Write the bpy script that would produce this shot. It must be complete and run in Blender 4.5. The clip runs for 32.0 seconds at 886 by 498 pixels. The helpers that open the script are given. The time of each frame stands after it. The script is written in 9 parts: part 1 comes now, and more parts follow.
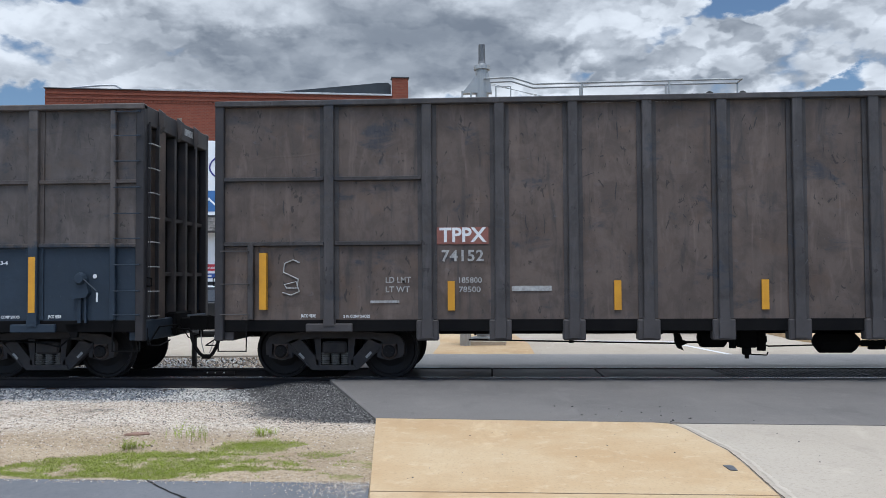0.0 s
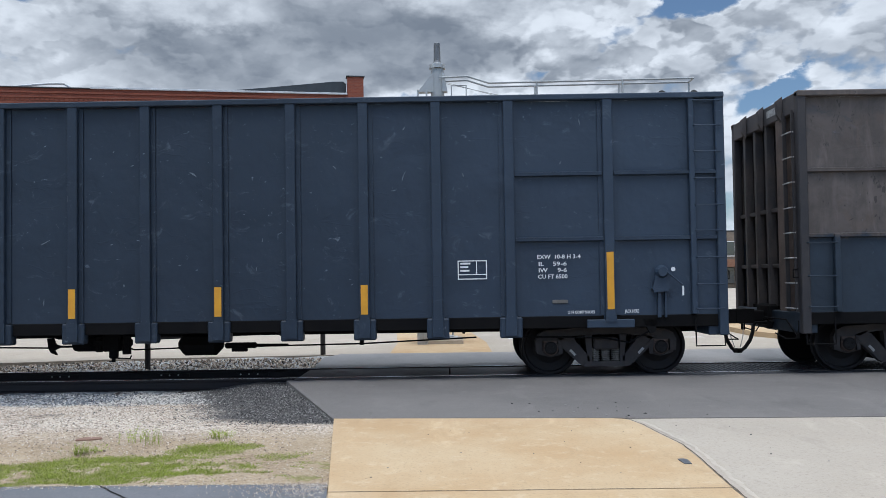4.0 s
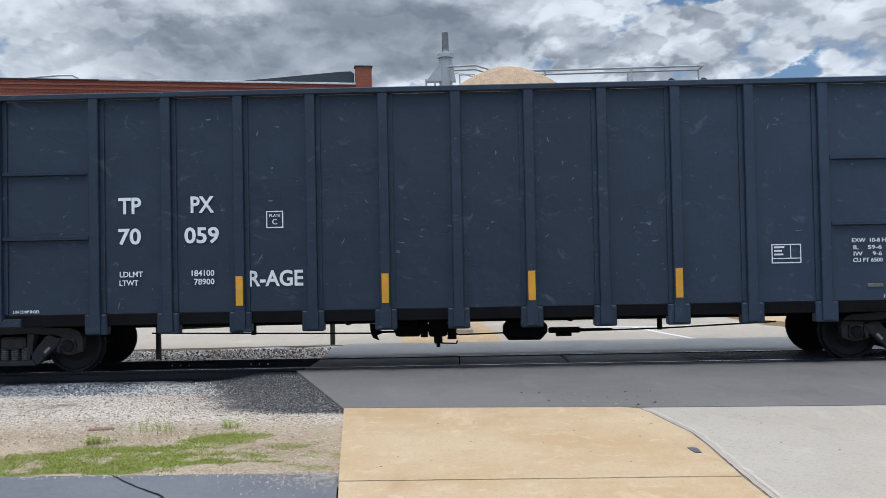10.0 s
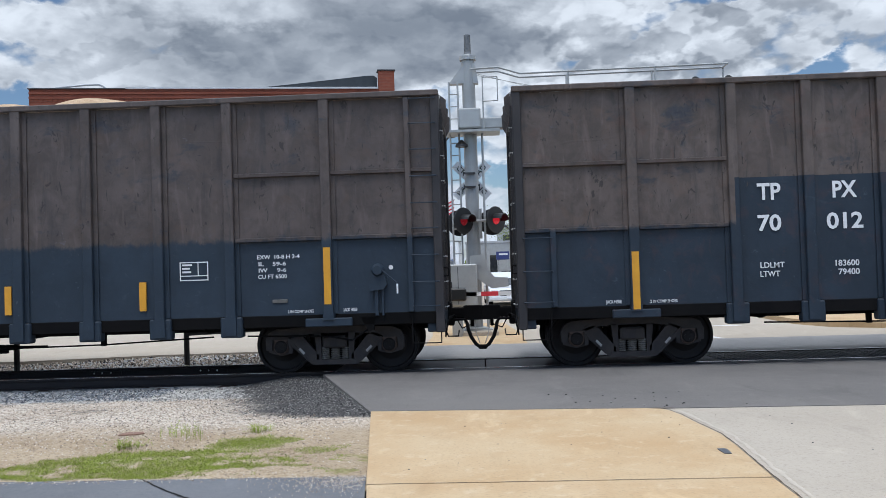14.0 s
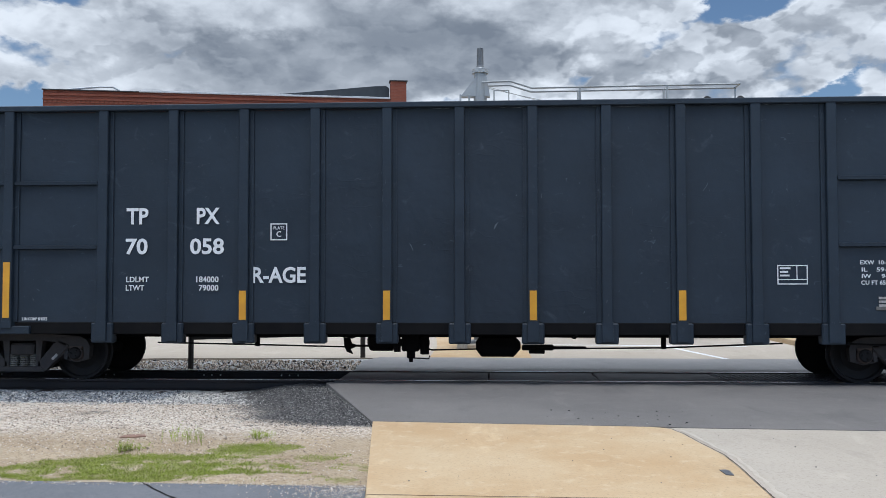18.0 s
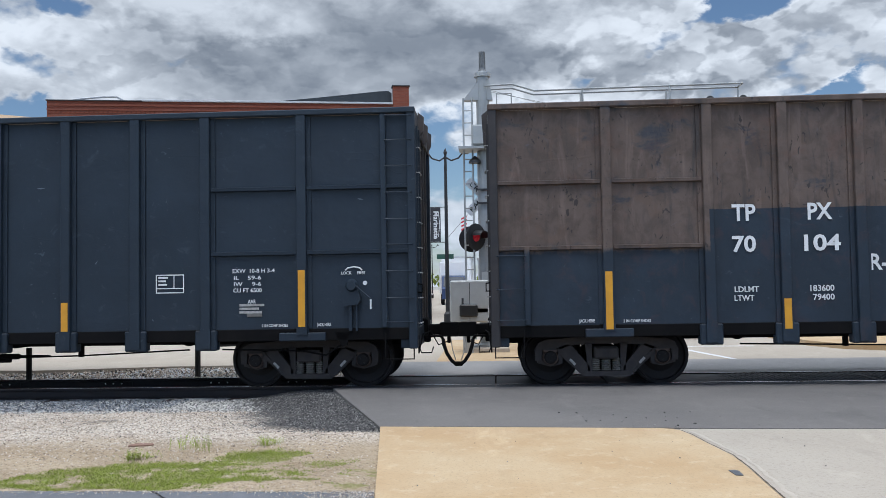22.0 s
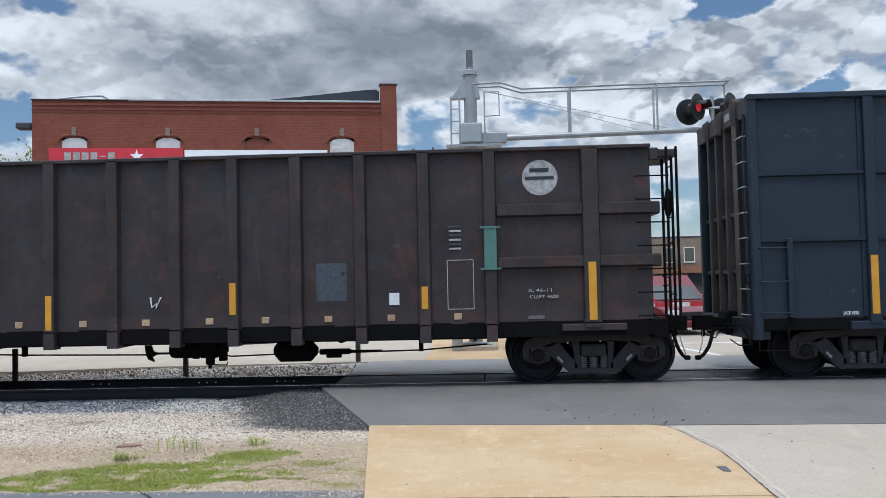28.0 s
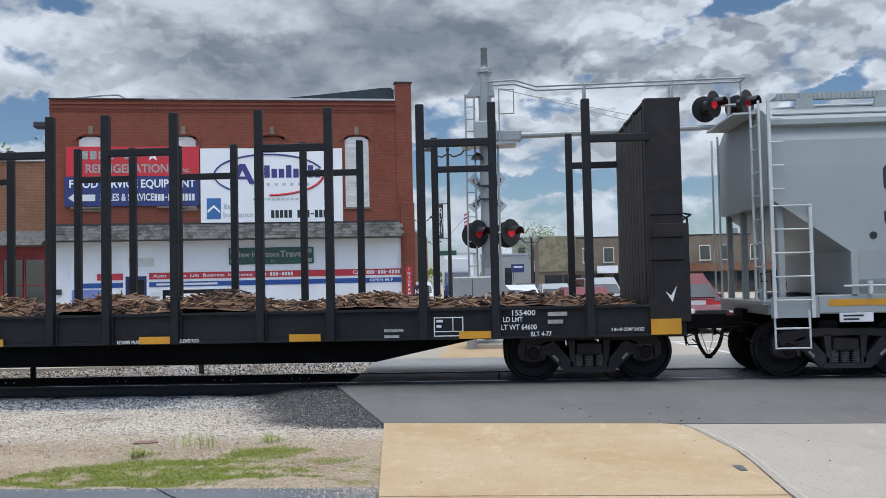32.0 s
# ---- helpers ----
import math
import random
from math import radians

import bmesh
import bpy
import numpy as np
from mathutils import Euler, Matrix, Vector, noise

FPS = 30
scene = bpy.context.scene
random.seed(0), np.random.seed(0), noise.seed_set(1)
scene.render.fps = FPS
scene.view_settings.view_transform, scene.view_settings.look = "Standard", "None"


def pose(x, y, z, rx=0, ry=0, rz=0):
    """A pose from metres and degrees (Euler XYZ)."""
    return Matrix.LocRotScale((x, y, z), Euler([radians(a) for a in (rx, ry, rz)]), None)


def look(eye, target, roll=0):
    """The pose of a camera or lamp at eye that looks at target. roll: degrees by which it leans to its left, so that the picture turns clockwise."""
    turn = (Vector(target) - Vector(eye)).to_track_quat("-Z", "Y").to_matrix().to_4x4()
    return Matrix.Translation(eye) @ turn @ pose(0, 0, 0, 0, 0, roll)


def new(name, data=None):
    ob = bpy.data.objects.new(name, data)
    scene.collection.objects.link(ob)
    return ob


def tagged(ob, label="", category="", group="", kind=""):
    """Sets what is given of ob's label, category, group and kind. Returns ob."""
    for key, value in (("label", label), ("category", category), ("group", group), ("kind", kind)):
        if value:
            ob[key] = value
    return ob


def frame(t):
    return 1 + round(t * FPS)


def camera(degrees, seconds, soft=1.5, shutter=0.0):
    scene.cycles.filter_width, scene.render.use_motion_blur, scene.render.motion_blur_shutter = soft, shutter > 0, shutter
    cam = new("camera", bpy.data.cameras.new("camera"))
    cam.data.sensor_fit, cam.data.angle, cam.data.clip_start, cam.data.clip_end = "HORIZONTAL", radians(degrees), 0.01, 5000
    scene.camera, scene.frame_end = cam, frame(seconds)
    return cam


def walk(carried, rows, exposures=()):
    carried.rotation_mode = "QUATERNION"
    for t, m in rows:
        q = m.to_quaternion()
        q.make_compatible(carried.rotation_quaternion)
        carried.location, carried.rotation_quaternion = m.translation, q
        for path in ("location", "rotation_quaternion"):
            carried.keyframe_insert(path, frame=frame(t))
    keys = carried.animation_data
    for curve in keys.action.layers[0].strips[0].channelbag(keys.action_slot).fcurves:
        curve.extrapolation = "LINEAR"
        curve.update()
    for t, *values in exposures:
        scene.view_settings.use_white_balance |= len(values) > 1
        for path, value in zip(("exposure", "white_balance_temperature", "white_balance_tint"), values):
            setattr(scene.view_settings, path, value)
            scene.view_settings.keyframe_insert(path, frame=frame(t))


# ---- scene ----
# ------------------------------------------------------------------ camera
EYE = Vector((0.0, 0.0, 1.63))
cam = camera(54.0, 32.0, soft=0.65)


def aim(yaw, pitch, roll):
    a, b = radians(yaw), radians(pitch)
    ahead = Vector((-math.sin(a) * math.cos(b), math.cos(a) * math.cos(b), math.sin(b)))
    return look(EYE, EYE + 10 * ahead, roll)


# seconds, degrees to the left, degrees up, lean
PATH = [
    (0, 3.17, 1.95, -0.33), (0.5, 2.35, 1.85, -0.54), (1, 1.43, 1.78, -0.87), (1.5, 0.70, 1.73, -1.06),
    (2, 0.18, 1.73, -1.13), (2.5, 0.01, 1.70, -1.06), (3, 0.10, 1.71, -0.96), (3.5, 0.25, 1.78, -0.85),
    (4, 0.32, 1.85, -0.87), (4.5, 0.32, 1.94, -0.75), (6.5, -0.05, 1.57, -0.31), (7, -0.11, 1.43, -0.28),
    (7.5, -0.16, 1.35, -0.39), (8, -0.16, 1.29, -0.56), (8.5, -0.04, 1.26, -0.73), (9, 0.21, 1.22, -0.96),
    (9.5, 0.53, 1.17, -1.00), (10, 0.93, 1.18, -1.10), (10.5, 1.35, 1.14, -1.23), (11, 1.75, 1.15, -1.34),
    (11.5, 2.01, 1.18, -1.40), (12, 2.16, 1.25, -1.51), (12.5, 2.30, 1.32, -1.54), (13, 2.37, 1.38, -1.71),
    (13.5, 2.47, 1.40, -1.81), (14, 2.55, 1.39, -1.81), (14.5, 2.65, 1.38, -1.77), (16.5, 2.72, 1.71, -0.69),
    (17, 2.75, 1.86, -0.39), (17.5, 2.81, 2.03, -0.19), (18, 3.00, 2.17, -0.06), (18.5, 3.20, 2.28, 0.02),
    (19, 3.40, 2.35, 0.08), (19.5, 3.55, 2.39, -0.07), (20, 3.58, 2.40, -0.31), (20.5, 3.53, 2.42, -0.53),
    (21, 3.42, 2.41, -0.82), (21.5, 3.34, 2.44, -0.95), (22, 3.32, 2.44, -0.95), (22.5, 3.31, 2.39, -0.93),
    (23, 3.36, 2.36, -0.95), (23.5, 3.35, 2.33, -0.94), (24, 3.36, 2.28, -0.96), (24.5, 3.33, 2.33, -1.04),
    (25, 3.32, 2.37, -1.05), (25.5, 3.28, 2.43, -1.15), (27.5, 2.72, 2.37, -1.25), (28, 2.55, 2.32, -1.25),
    (28.5, 2.47, 2.30, -1.18), (29, 2.46, 2.29, -1.19), (29.5, 2.57, 2.33, -1.12), (30, 2.78, 2.36, -1.07),
    (30.5, 3.04, 2.42, -1.14), (31, 3.27, 2.41, -1.19), (31.5, 3.40, 2.33, -1.25), (32, 3.51, 2.21, -1.22),
]
walk(cam, [(t, aim(yaw, pitch, roll)) for t, yaw, pitch, roll in PATH], exposures=[(0, 0.0, 5980, 9), (28.5, 0.0, 5980, 9), (29.3, -0.05, 5980, 9), (30, -0.14, 5980, 9), (32, -0.16, 5980, 9)])

# the train's way along the track: seconds, metres
RUN = [(0, 0.00), (2, 14.62), (4, 29.27), (6.5, 47.53), (8.5, 62.12), (9, 65.74), (9.5, 69.23), (10, 72.84), (10.5, 76.48), (11, 80.10), (11.5, 83.72), (12.5, 90.95), (13.5, 98.155), (14, 101.78), (14.5, 105.34),
       (16.5, 119.65), (18.5, 134.02), (20.5, 148.50), (22.5, 162.89), (24, 173.68), (24.5, 177.25), (27.5, 198.66), (29.5, 213.06),
       (30.5, 220.22), (32, 230.90)]

# ------------------------------------------------------------------ light
SUN_EL, SUN_AZ = 67.0, 186.0  # height; azimuth clockwise from +y (behind the camera); veiled by cloud
world = bpy.data.worlds.new("sky")
scene.world = world
world.use_nodes = True


class Nodes:
    """Small helper to write node trees."""

    def __init__(self, tree):
        self.tree = tree
        tree.nodes.clear()

    def add(self, kind, **inputs):
        n = self.tree.nodes.new(kind)
        return n

    def link(self, a, b):
        self.tree.links.new(a, b)

    def put(self, socket, value):
        if isinstance(value, bpy.types.NodeSocket):
            self.tree.links.new(value, socket)
        elif isinstance(value, (tuple, list)) and len(value) == 3 and socket.type == "RGBA":
            socket.default_value = (*value, 1)
        else:
            socket.default_value = value

    def math(self, op, a, b=0.0, clamp=False):
        n = self.tree.nodes.new("ShaderNodeMath")
        n.operation, n.use_clamp = op, clamp
        self.put(n.inputs[0], a)
        self.put(n.inputs[1], b)
        return n.outputs[0]

    def vmath(self, op, a, b=(0, 0, 0)):
        n = self.tree.nodes.new("ShaderNodeVectorMath")
        n.operation = op
        self.put(n.inputs[0], a)
        self.put(n.inputs[1], b)
        return n.outputs["Value"] if op in ("DOT_PRODUCT", "LENGTH", "DISTANCE") else n.outputs["Vector"]

    def mix(self, f, a, b, mode="MIX"):
        n = self.tree.nodes.new("ShaderNodeMix")
        n.data_type, n.blend_type = "RGBA", mode
        self.put(n.inputs[0], f)
        self.put(n.inputs[6], a)
        self.put(n.inputs[7], b)
        return n.outputs[2]

    def step(self, v, lo, hi, a=0.0, b=1.0):
        n = self.tree.nodes.new("ShaderNodeMapRange")
        n.interpolation_type = "SMOOTHSTEP"
        self.put(n.inputs[0], v)
        for i, x in enumerate((lo, hi, a, b)):
            n.inputs[i + 1].default_value = x
        return n.outputs[0]

    def noise(self, vec, scale, detail=4.0, rough=0.55, distort=0.0):
        n = self.tree.nodes.new("ShaderNodeTexNoise")
        self.put(n.inputs["Vector"], vec)
        n.inputs["Scale"].default_value, n.inputs["Detail"].default_value = scale, detail
        n.inputs["Roughness"].default_value, n.inputs["Distortion"].default_value = rough, distort
        return n.outputs["Fac"]

    def voronoi(self, vec, scale, feature="F1", out="Distance"):
        n = self.tree.nodes.new("ShaderNodeTexVoronoi")
        n.feature = feature
        self.put(n.inputs["Vector"], vec)
        n.inputs["Scale"].default_value = scale
        if feature == "SMOOTH_F1":
            n.inputs["Smoothness"].default_value = 0.35
        return n.outputs[out]

    def scaled(self, vec, s):
        n = self.tree.nodes.new("ShaderNodeMapping")
        self.put(n.inputs["Vector"], vec)
        n.inputs["Scale"].default_value = s
        return n.outputs[0]

    def split(self, vec):
        n = self.tree.nodes.new("ShaderNodeSeparateXYZ")
        self.put(n.inputs[0], vec)
        return n.outputs


def sky_world():
    w = Nodes(world.node_tree)
    sky = w.add("ShaderNodeTexSky")
    sky.sky_type, sky.sun_disc = "NISHITA", False
    sky.sun_elevation, sky.sun_rotation = radians(SUN_EL), radians(SUN_AZ)
    sky.air_density, sky.dust_density, sky.ozone_density = 1.0, 0.6, 2.0
    blue = w.mix(1.0, sky.outputs[0], (0.080, 0.084, 0.087), "MULTIPLY")
    d = w.add("ShaderNodeTexCoord").outputs["Generated"]
    x, y, z = w.split(d)
    q = w.scaled(d, (1.0, 1.0, 1.75))
    lumps = w.noise(q, 8.2, 9.0, 0.52, 0.12)
    above = w.noise(w.vmath("ADD", q, (0.006, -0.008, 0.048)), 8.2, 9.0, 0.52, 0.12)
    small = w.noise(q, 26.0, 8.0, 0.58, 0.15)
    broad = w.noise(q, 3.2, 4.0, 0.5, 0.2)
    # bearing and height in degrees, made ragged by the lumps
    az = w.math("MULTIPLY", w.math("ARCTAN2", x, y), 57.3)
    el = w.math("MULTIPLY", w.math("ARCSINE", z), 57.3)
    az = w.math("ADD", az, w.math("MULTIPLY", w.math("SUBTRACT", lumps, 0.5), 7.0))
    el = w.math("ADD", el, w.math("MULTIPLY", w.math("SUBTRACT", small, 0.5), 2.6))

    def blob(a, e, ra, re, lean=0.0):
        """1 in the middle of a ragged oval patch of sky, 0 outside; lean in degrees."""
        c, s = math.cos(radians(lean)), math.sin(radians(lean))
        u, v = w.math("SUBTRACT", az, a), w.math("SUBTRACT", el, e)
        along = w.math("DIVIDE", w.math("ADD", w.math("MULTIPLY", u, c), w.math("MULTIPLY", v, s)), ra)
        across = w.math("DIVIDE", w.math("SUBTRACT", w.math("MULTIPLY", v, c), w.math("MULTIPLY", u, s)), re)
        r = w.math("ADD", w.math("MULTIPLY", along, along), w.math("MULTIPLY", across, across))
        return w.step(r, 2.0, 0.0)

    def total(rows):
        f = 0.0
        for *where, k in rows:
            f = w.math("ADD", w.math("MULTIPLY", blob(*where), k), f)
        return f

    def billow(vec):
        """Cauliflower heads: small in the middle of each puff."""
        warp = w.add("ShaderNodeTexNoise")
        w.put(warp.inputs["Vector"], vec)
        warp.inputs["Scale"].default_value, warp.inputs["Detail"].default_value = 16.0, 5.0
        vec = w.vmath("ADD", vec, w.vmath("MULTIPLY", w.vmath("SUBTRACT", warp.outputs["Color"], (0.5, 0.5, 0.5)), (0.075, 0.075, 0.075)))
        f = 0.0
        for scale, k in ((12.0, 0.50), (27.0, 0.30), (60.0, 0.20)):
            f = w.math("ADD", w.math("MULTIPLY", w.voronoi(vec, scale, "SMOOTH_F1"), k), f)
        return f

    heads, upper = billow(q), billow(w.vmath("ADD", q, (0.004, -0.004, 0.026)))
    cover = w.math("ADD", w.math("MULTIPLY", lumps, 0.55), w.math("MULTIPLY", broad, 0.55))
    cover = w.math("ADD", cover, w.math("MULTIPLY", w.math("SUBTRACT", small, 0.5), 0.30))
    cover = w.math("ADD", cover, w.math("MULTIPLY", w.math("SUBTRACT", 0.36, heads), 0.40))
    # thinner towards the horizon
    cover = w.math("SUBTRACT", cover, w.step(el, 12.5, 8.5, 0.0, 0.075))
    gaps = total([(17.4, 16.8, 3.2, 0.9, 6, 0.40), (11.2, 15.2, 2.4, 0.45, 24, 0.22), (20.2, 11.2, 2.3, 0.75, 26, 0.36), (5.4, 12.9, 1.0, 0.5, 20, 0.28), (3.6, 11.4, 2.4, 0.7, 0, 0.26), (-2.6, 11.2, 2.6, 1.2, 10, 0.30),
                  (-27.3, 17.2, 1.8, 0.6, -10, 0.22), (-28.5, 13.4, 2.0, 0.7, 0, 0.16), (-29.6, 10.0, 2.4, 1.5, 0, 0.34), (-4.0, 7.8, 3.5, 1.6, 0, 0.26), (4.0, 6.4, 5.5, 0.7, 4, 0.24), (12.5, 4.6, 5.0, 1.5, 0, 0.20)])
    cover = w.math("ADD", w.math("SUBTRACT", cover, gaps), total([(-8.0, 15.5, 15.0, 4.5, 0, 0.22), (3.0, 15.8, 7.0, 2.0, 0, 0.14)]))
    cover = w.math("ADD", cover, 0.035)
    # broken cloud behind
    cover = w.math("SUBTRACT", cover, w.step(y, 0.25, -0.35, 0.0, 0.20))
    mask = w.step(cover, 0.27, 0.46)
    relief = w.math("ADD", w.math("MULTIPLY", w.math("SUBTRACT", lumps, above), 2.2), w.math("MULTIPLY", w.math("SUBTRACT", small, 0.5), 0.62))
    glow = w.step(relief, -0.40, 0.38)
    shade = total([(-9.5, 14.6, 10.5, 3.0, 4, 0.95), (-1.5, 15.0, 6.5, 2.2, 0, 0.75), (-18.5, 13.6, 6.0, 1.8, 0, 0.6), (14.5, 12.8, 6.0, 0.9, 6, 0.75), (-9.5, 18.5, 7.0, 1.6, 0, 0.5), (26, 16.0, 3.5, 1.6, 0, 0.4), (3.0, 14.2, 5.0, 1.0, 0, 0.5)])
    bright = total([(-14.4, 16.9, 3.4, 1.2, 0, 0.75), (3.6, 17.2, 4.0, 1.3, 0, 0.6), (10.5, 16.9, 3.4, 1.0, 10, 0.7), (11.5, 14.0, 4.5, 0.9, 4, 0.9), (21.5, 14.2, 3.0, 1.6, 0, 0.7), (-25.0, 14.5, 4.0, 1.2, 0, 0.4)])
    elsewhere = w.math("MULTIPLY", w.step(broad, 0.46, 0.62), w.step(el, 17.0, 26.0))
    dusk = w.math("SUBTRACT", w.math("ADD", shade, w.math("MULTIPLY", elsewhere, 0.55)), bright, clamp=True)
    # shaded underside to sunlit top, thinner and brighter at the rims
    rim = w.step(cover, 0.60, 0.42, 0.0, 0.20)
    puff = w.math("SUBTRACT", w.step(w.math("SUBTRACT", upper, heads), -0.085, 0.085), 0.5)
    crisp = w.math("ADD", w.math("MULTIPLY", total([(16.0, 14.0, 12.0, 4.0, 0, 1.0), (-25.0, 13.0, 7.0, 5.0, 0, 0.5), (3.0, 10.0, 16.0, 2.5, 0, 0.8)]), 0.32), 0.07)
    calm = w.math("SUBTRACT", 0.54, w.math("MULTIPLY", dusk, 0.30))
    light = w.math("SUBTRACT", w.math("ADD", w.math("MULTIPLY", glow, calm), w.math("ADD", rim, 0.30)), w.math("MULTIPLY", dusk, 0.20))
    light = w.math("ADD", light, w.math("MULTIPLY", puff, crisp), clamp=True)
    cloud = w.mix(light, (0.158, 0.186, 0.230), (0.815, 0.845, 0.880))
    cloud = w.mix(w.step(el, 9.0, 2.0, 0.0, 0.45), cloud, (0.64, 0.71, 0.79))
    # the cloud deck is thinner and brighter overhead
    lift = w.step(z, 0.36, 0.95, 1.0, 3.2)
    cloud = w.vmath("MULTIPLY", cloud, w.mix(1.0, (0, 0, 0), lift))
    out = w.mix(mask, blue, cloud)
    # brighter on the side where the sun stands behind thin cloud
    out = w.vmath("MULTIPLY", out, w.mix(1.0, (0, 0, 0), w.step(y, 0.15, -0.55, 1.0, 1.85)))
    bg = w.add("ShaderNodeBackground")
    w.put(bg.inputs[0], out)
    bg.inputs[1].default_value = 1.0
    end = w.add("ShaderNodeOutputWorld")
    w.link(bg.outputs[0], end.inputs[0])


sky_world()
sun = new("sun", bpy.data.lights.new("sun", "SUN"))
sun.data.energy, sun.data.angle, sun.data.color = 1.65, radians(25), (1.0, 0.925, 0.81)
_a, _e = radians(SUN_AZ), radians(SUN_EL)
_from = Vector((math.sin(_a) * math.cos(_e), math.cos(_a) * math.cos(_e), math.sin(_e)))
sun.matrix_world = look(_from * 60, (0, 0, 0))
# ------------------------------------------------------------------ materials
def blank(name):
    m = bpy.data.materials.new(name)
    m.use_nodes = True
    n = Nodes(m.node_tree)
    b, o = n.add("ShaderNodeBsdfPrincipled"), n.add("ShaderNodeOutputMaterial")
    n.link(b.outputs[0], o.inputs[0])
    return m, n, b


def bumped(n, b, height, strength, distance):
    k = n.add("ShaderNodeBump")
    k.inputs["Strength"].default_value, k.inputs["Distance"].default_value = strength, distance
    n.put(k.inputs["Height"], height)
    n.link(k.outputs[0], b.inputs["Normal"])


def plain(name, c1, c2=None, rough=0.6, metal=0.0, scale=3.0, grain=60.0, bump=0.15, dist=0.004, vary=0.12, emit=None, strength=0.0, spec=0.5):
    """A surface with broad stains and fine grain in the thing's own space."""
    m, n, b = blank(name)
    c2 = c2 or tuple(v * 0.75 for v in c1)
    v = n.add("ShaderNodeTexCoord").outputs["Object"]
    rnd = n.add("ShaderNodeObjectInfo").outputs["Random"]
    broad, fine = n.noise(v, scale, 5.0, 0.6), n.noise(v, grain, 3.0, 0.6)
    f = n.math("ADD", n.step(broad, 0.3, 0.7, 0.0, 0.7), n.math("MULTIPLY", n.math("SUBTRACT", fine, 0.5), 0.6), clamp=True)
    col = n.mix(f, c1, c2)
    hsv = n.add("ShaderNodeHueSaturation")
    n.put(hsv.inputs["Color"], col)
    n.put(hsv.inputs["Value"], n.math("ADD", n.math("MULTIPLY", n.math("SUBTRACT", rnd, 0.5), 2 * vary), 1.0))
    n.link(hsv.outputs[0], b.inputs["Base Color"])
    n.put(b.inputs["Roughness"], n.math("ADD", n.math("MULTIPLY", n.math("SUBTRACT", broad, 0.5), 0.25), rough, clamp=True))
    b.inputs["Metallic"].default_value = metal
    b.inputs["Specular IOR Level"].default_value = spec
    if emit:
        b.inputs["Emission Color"].default_value, b.inputs["Emission Strength"].default_value = (*emit, 1), strength
    if bump:
        bumped(n, b, fine, bump, dist)
    return m


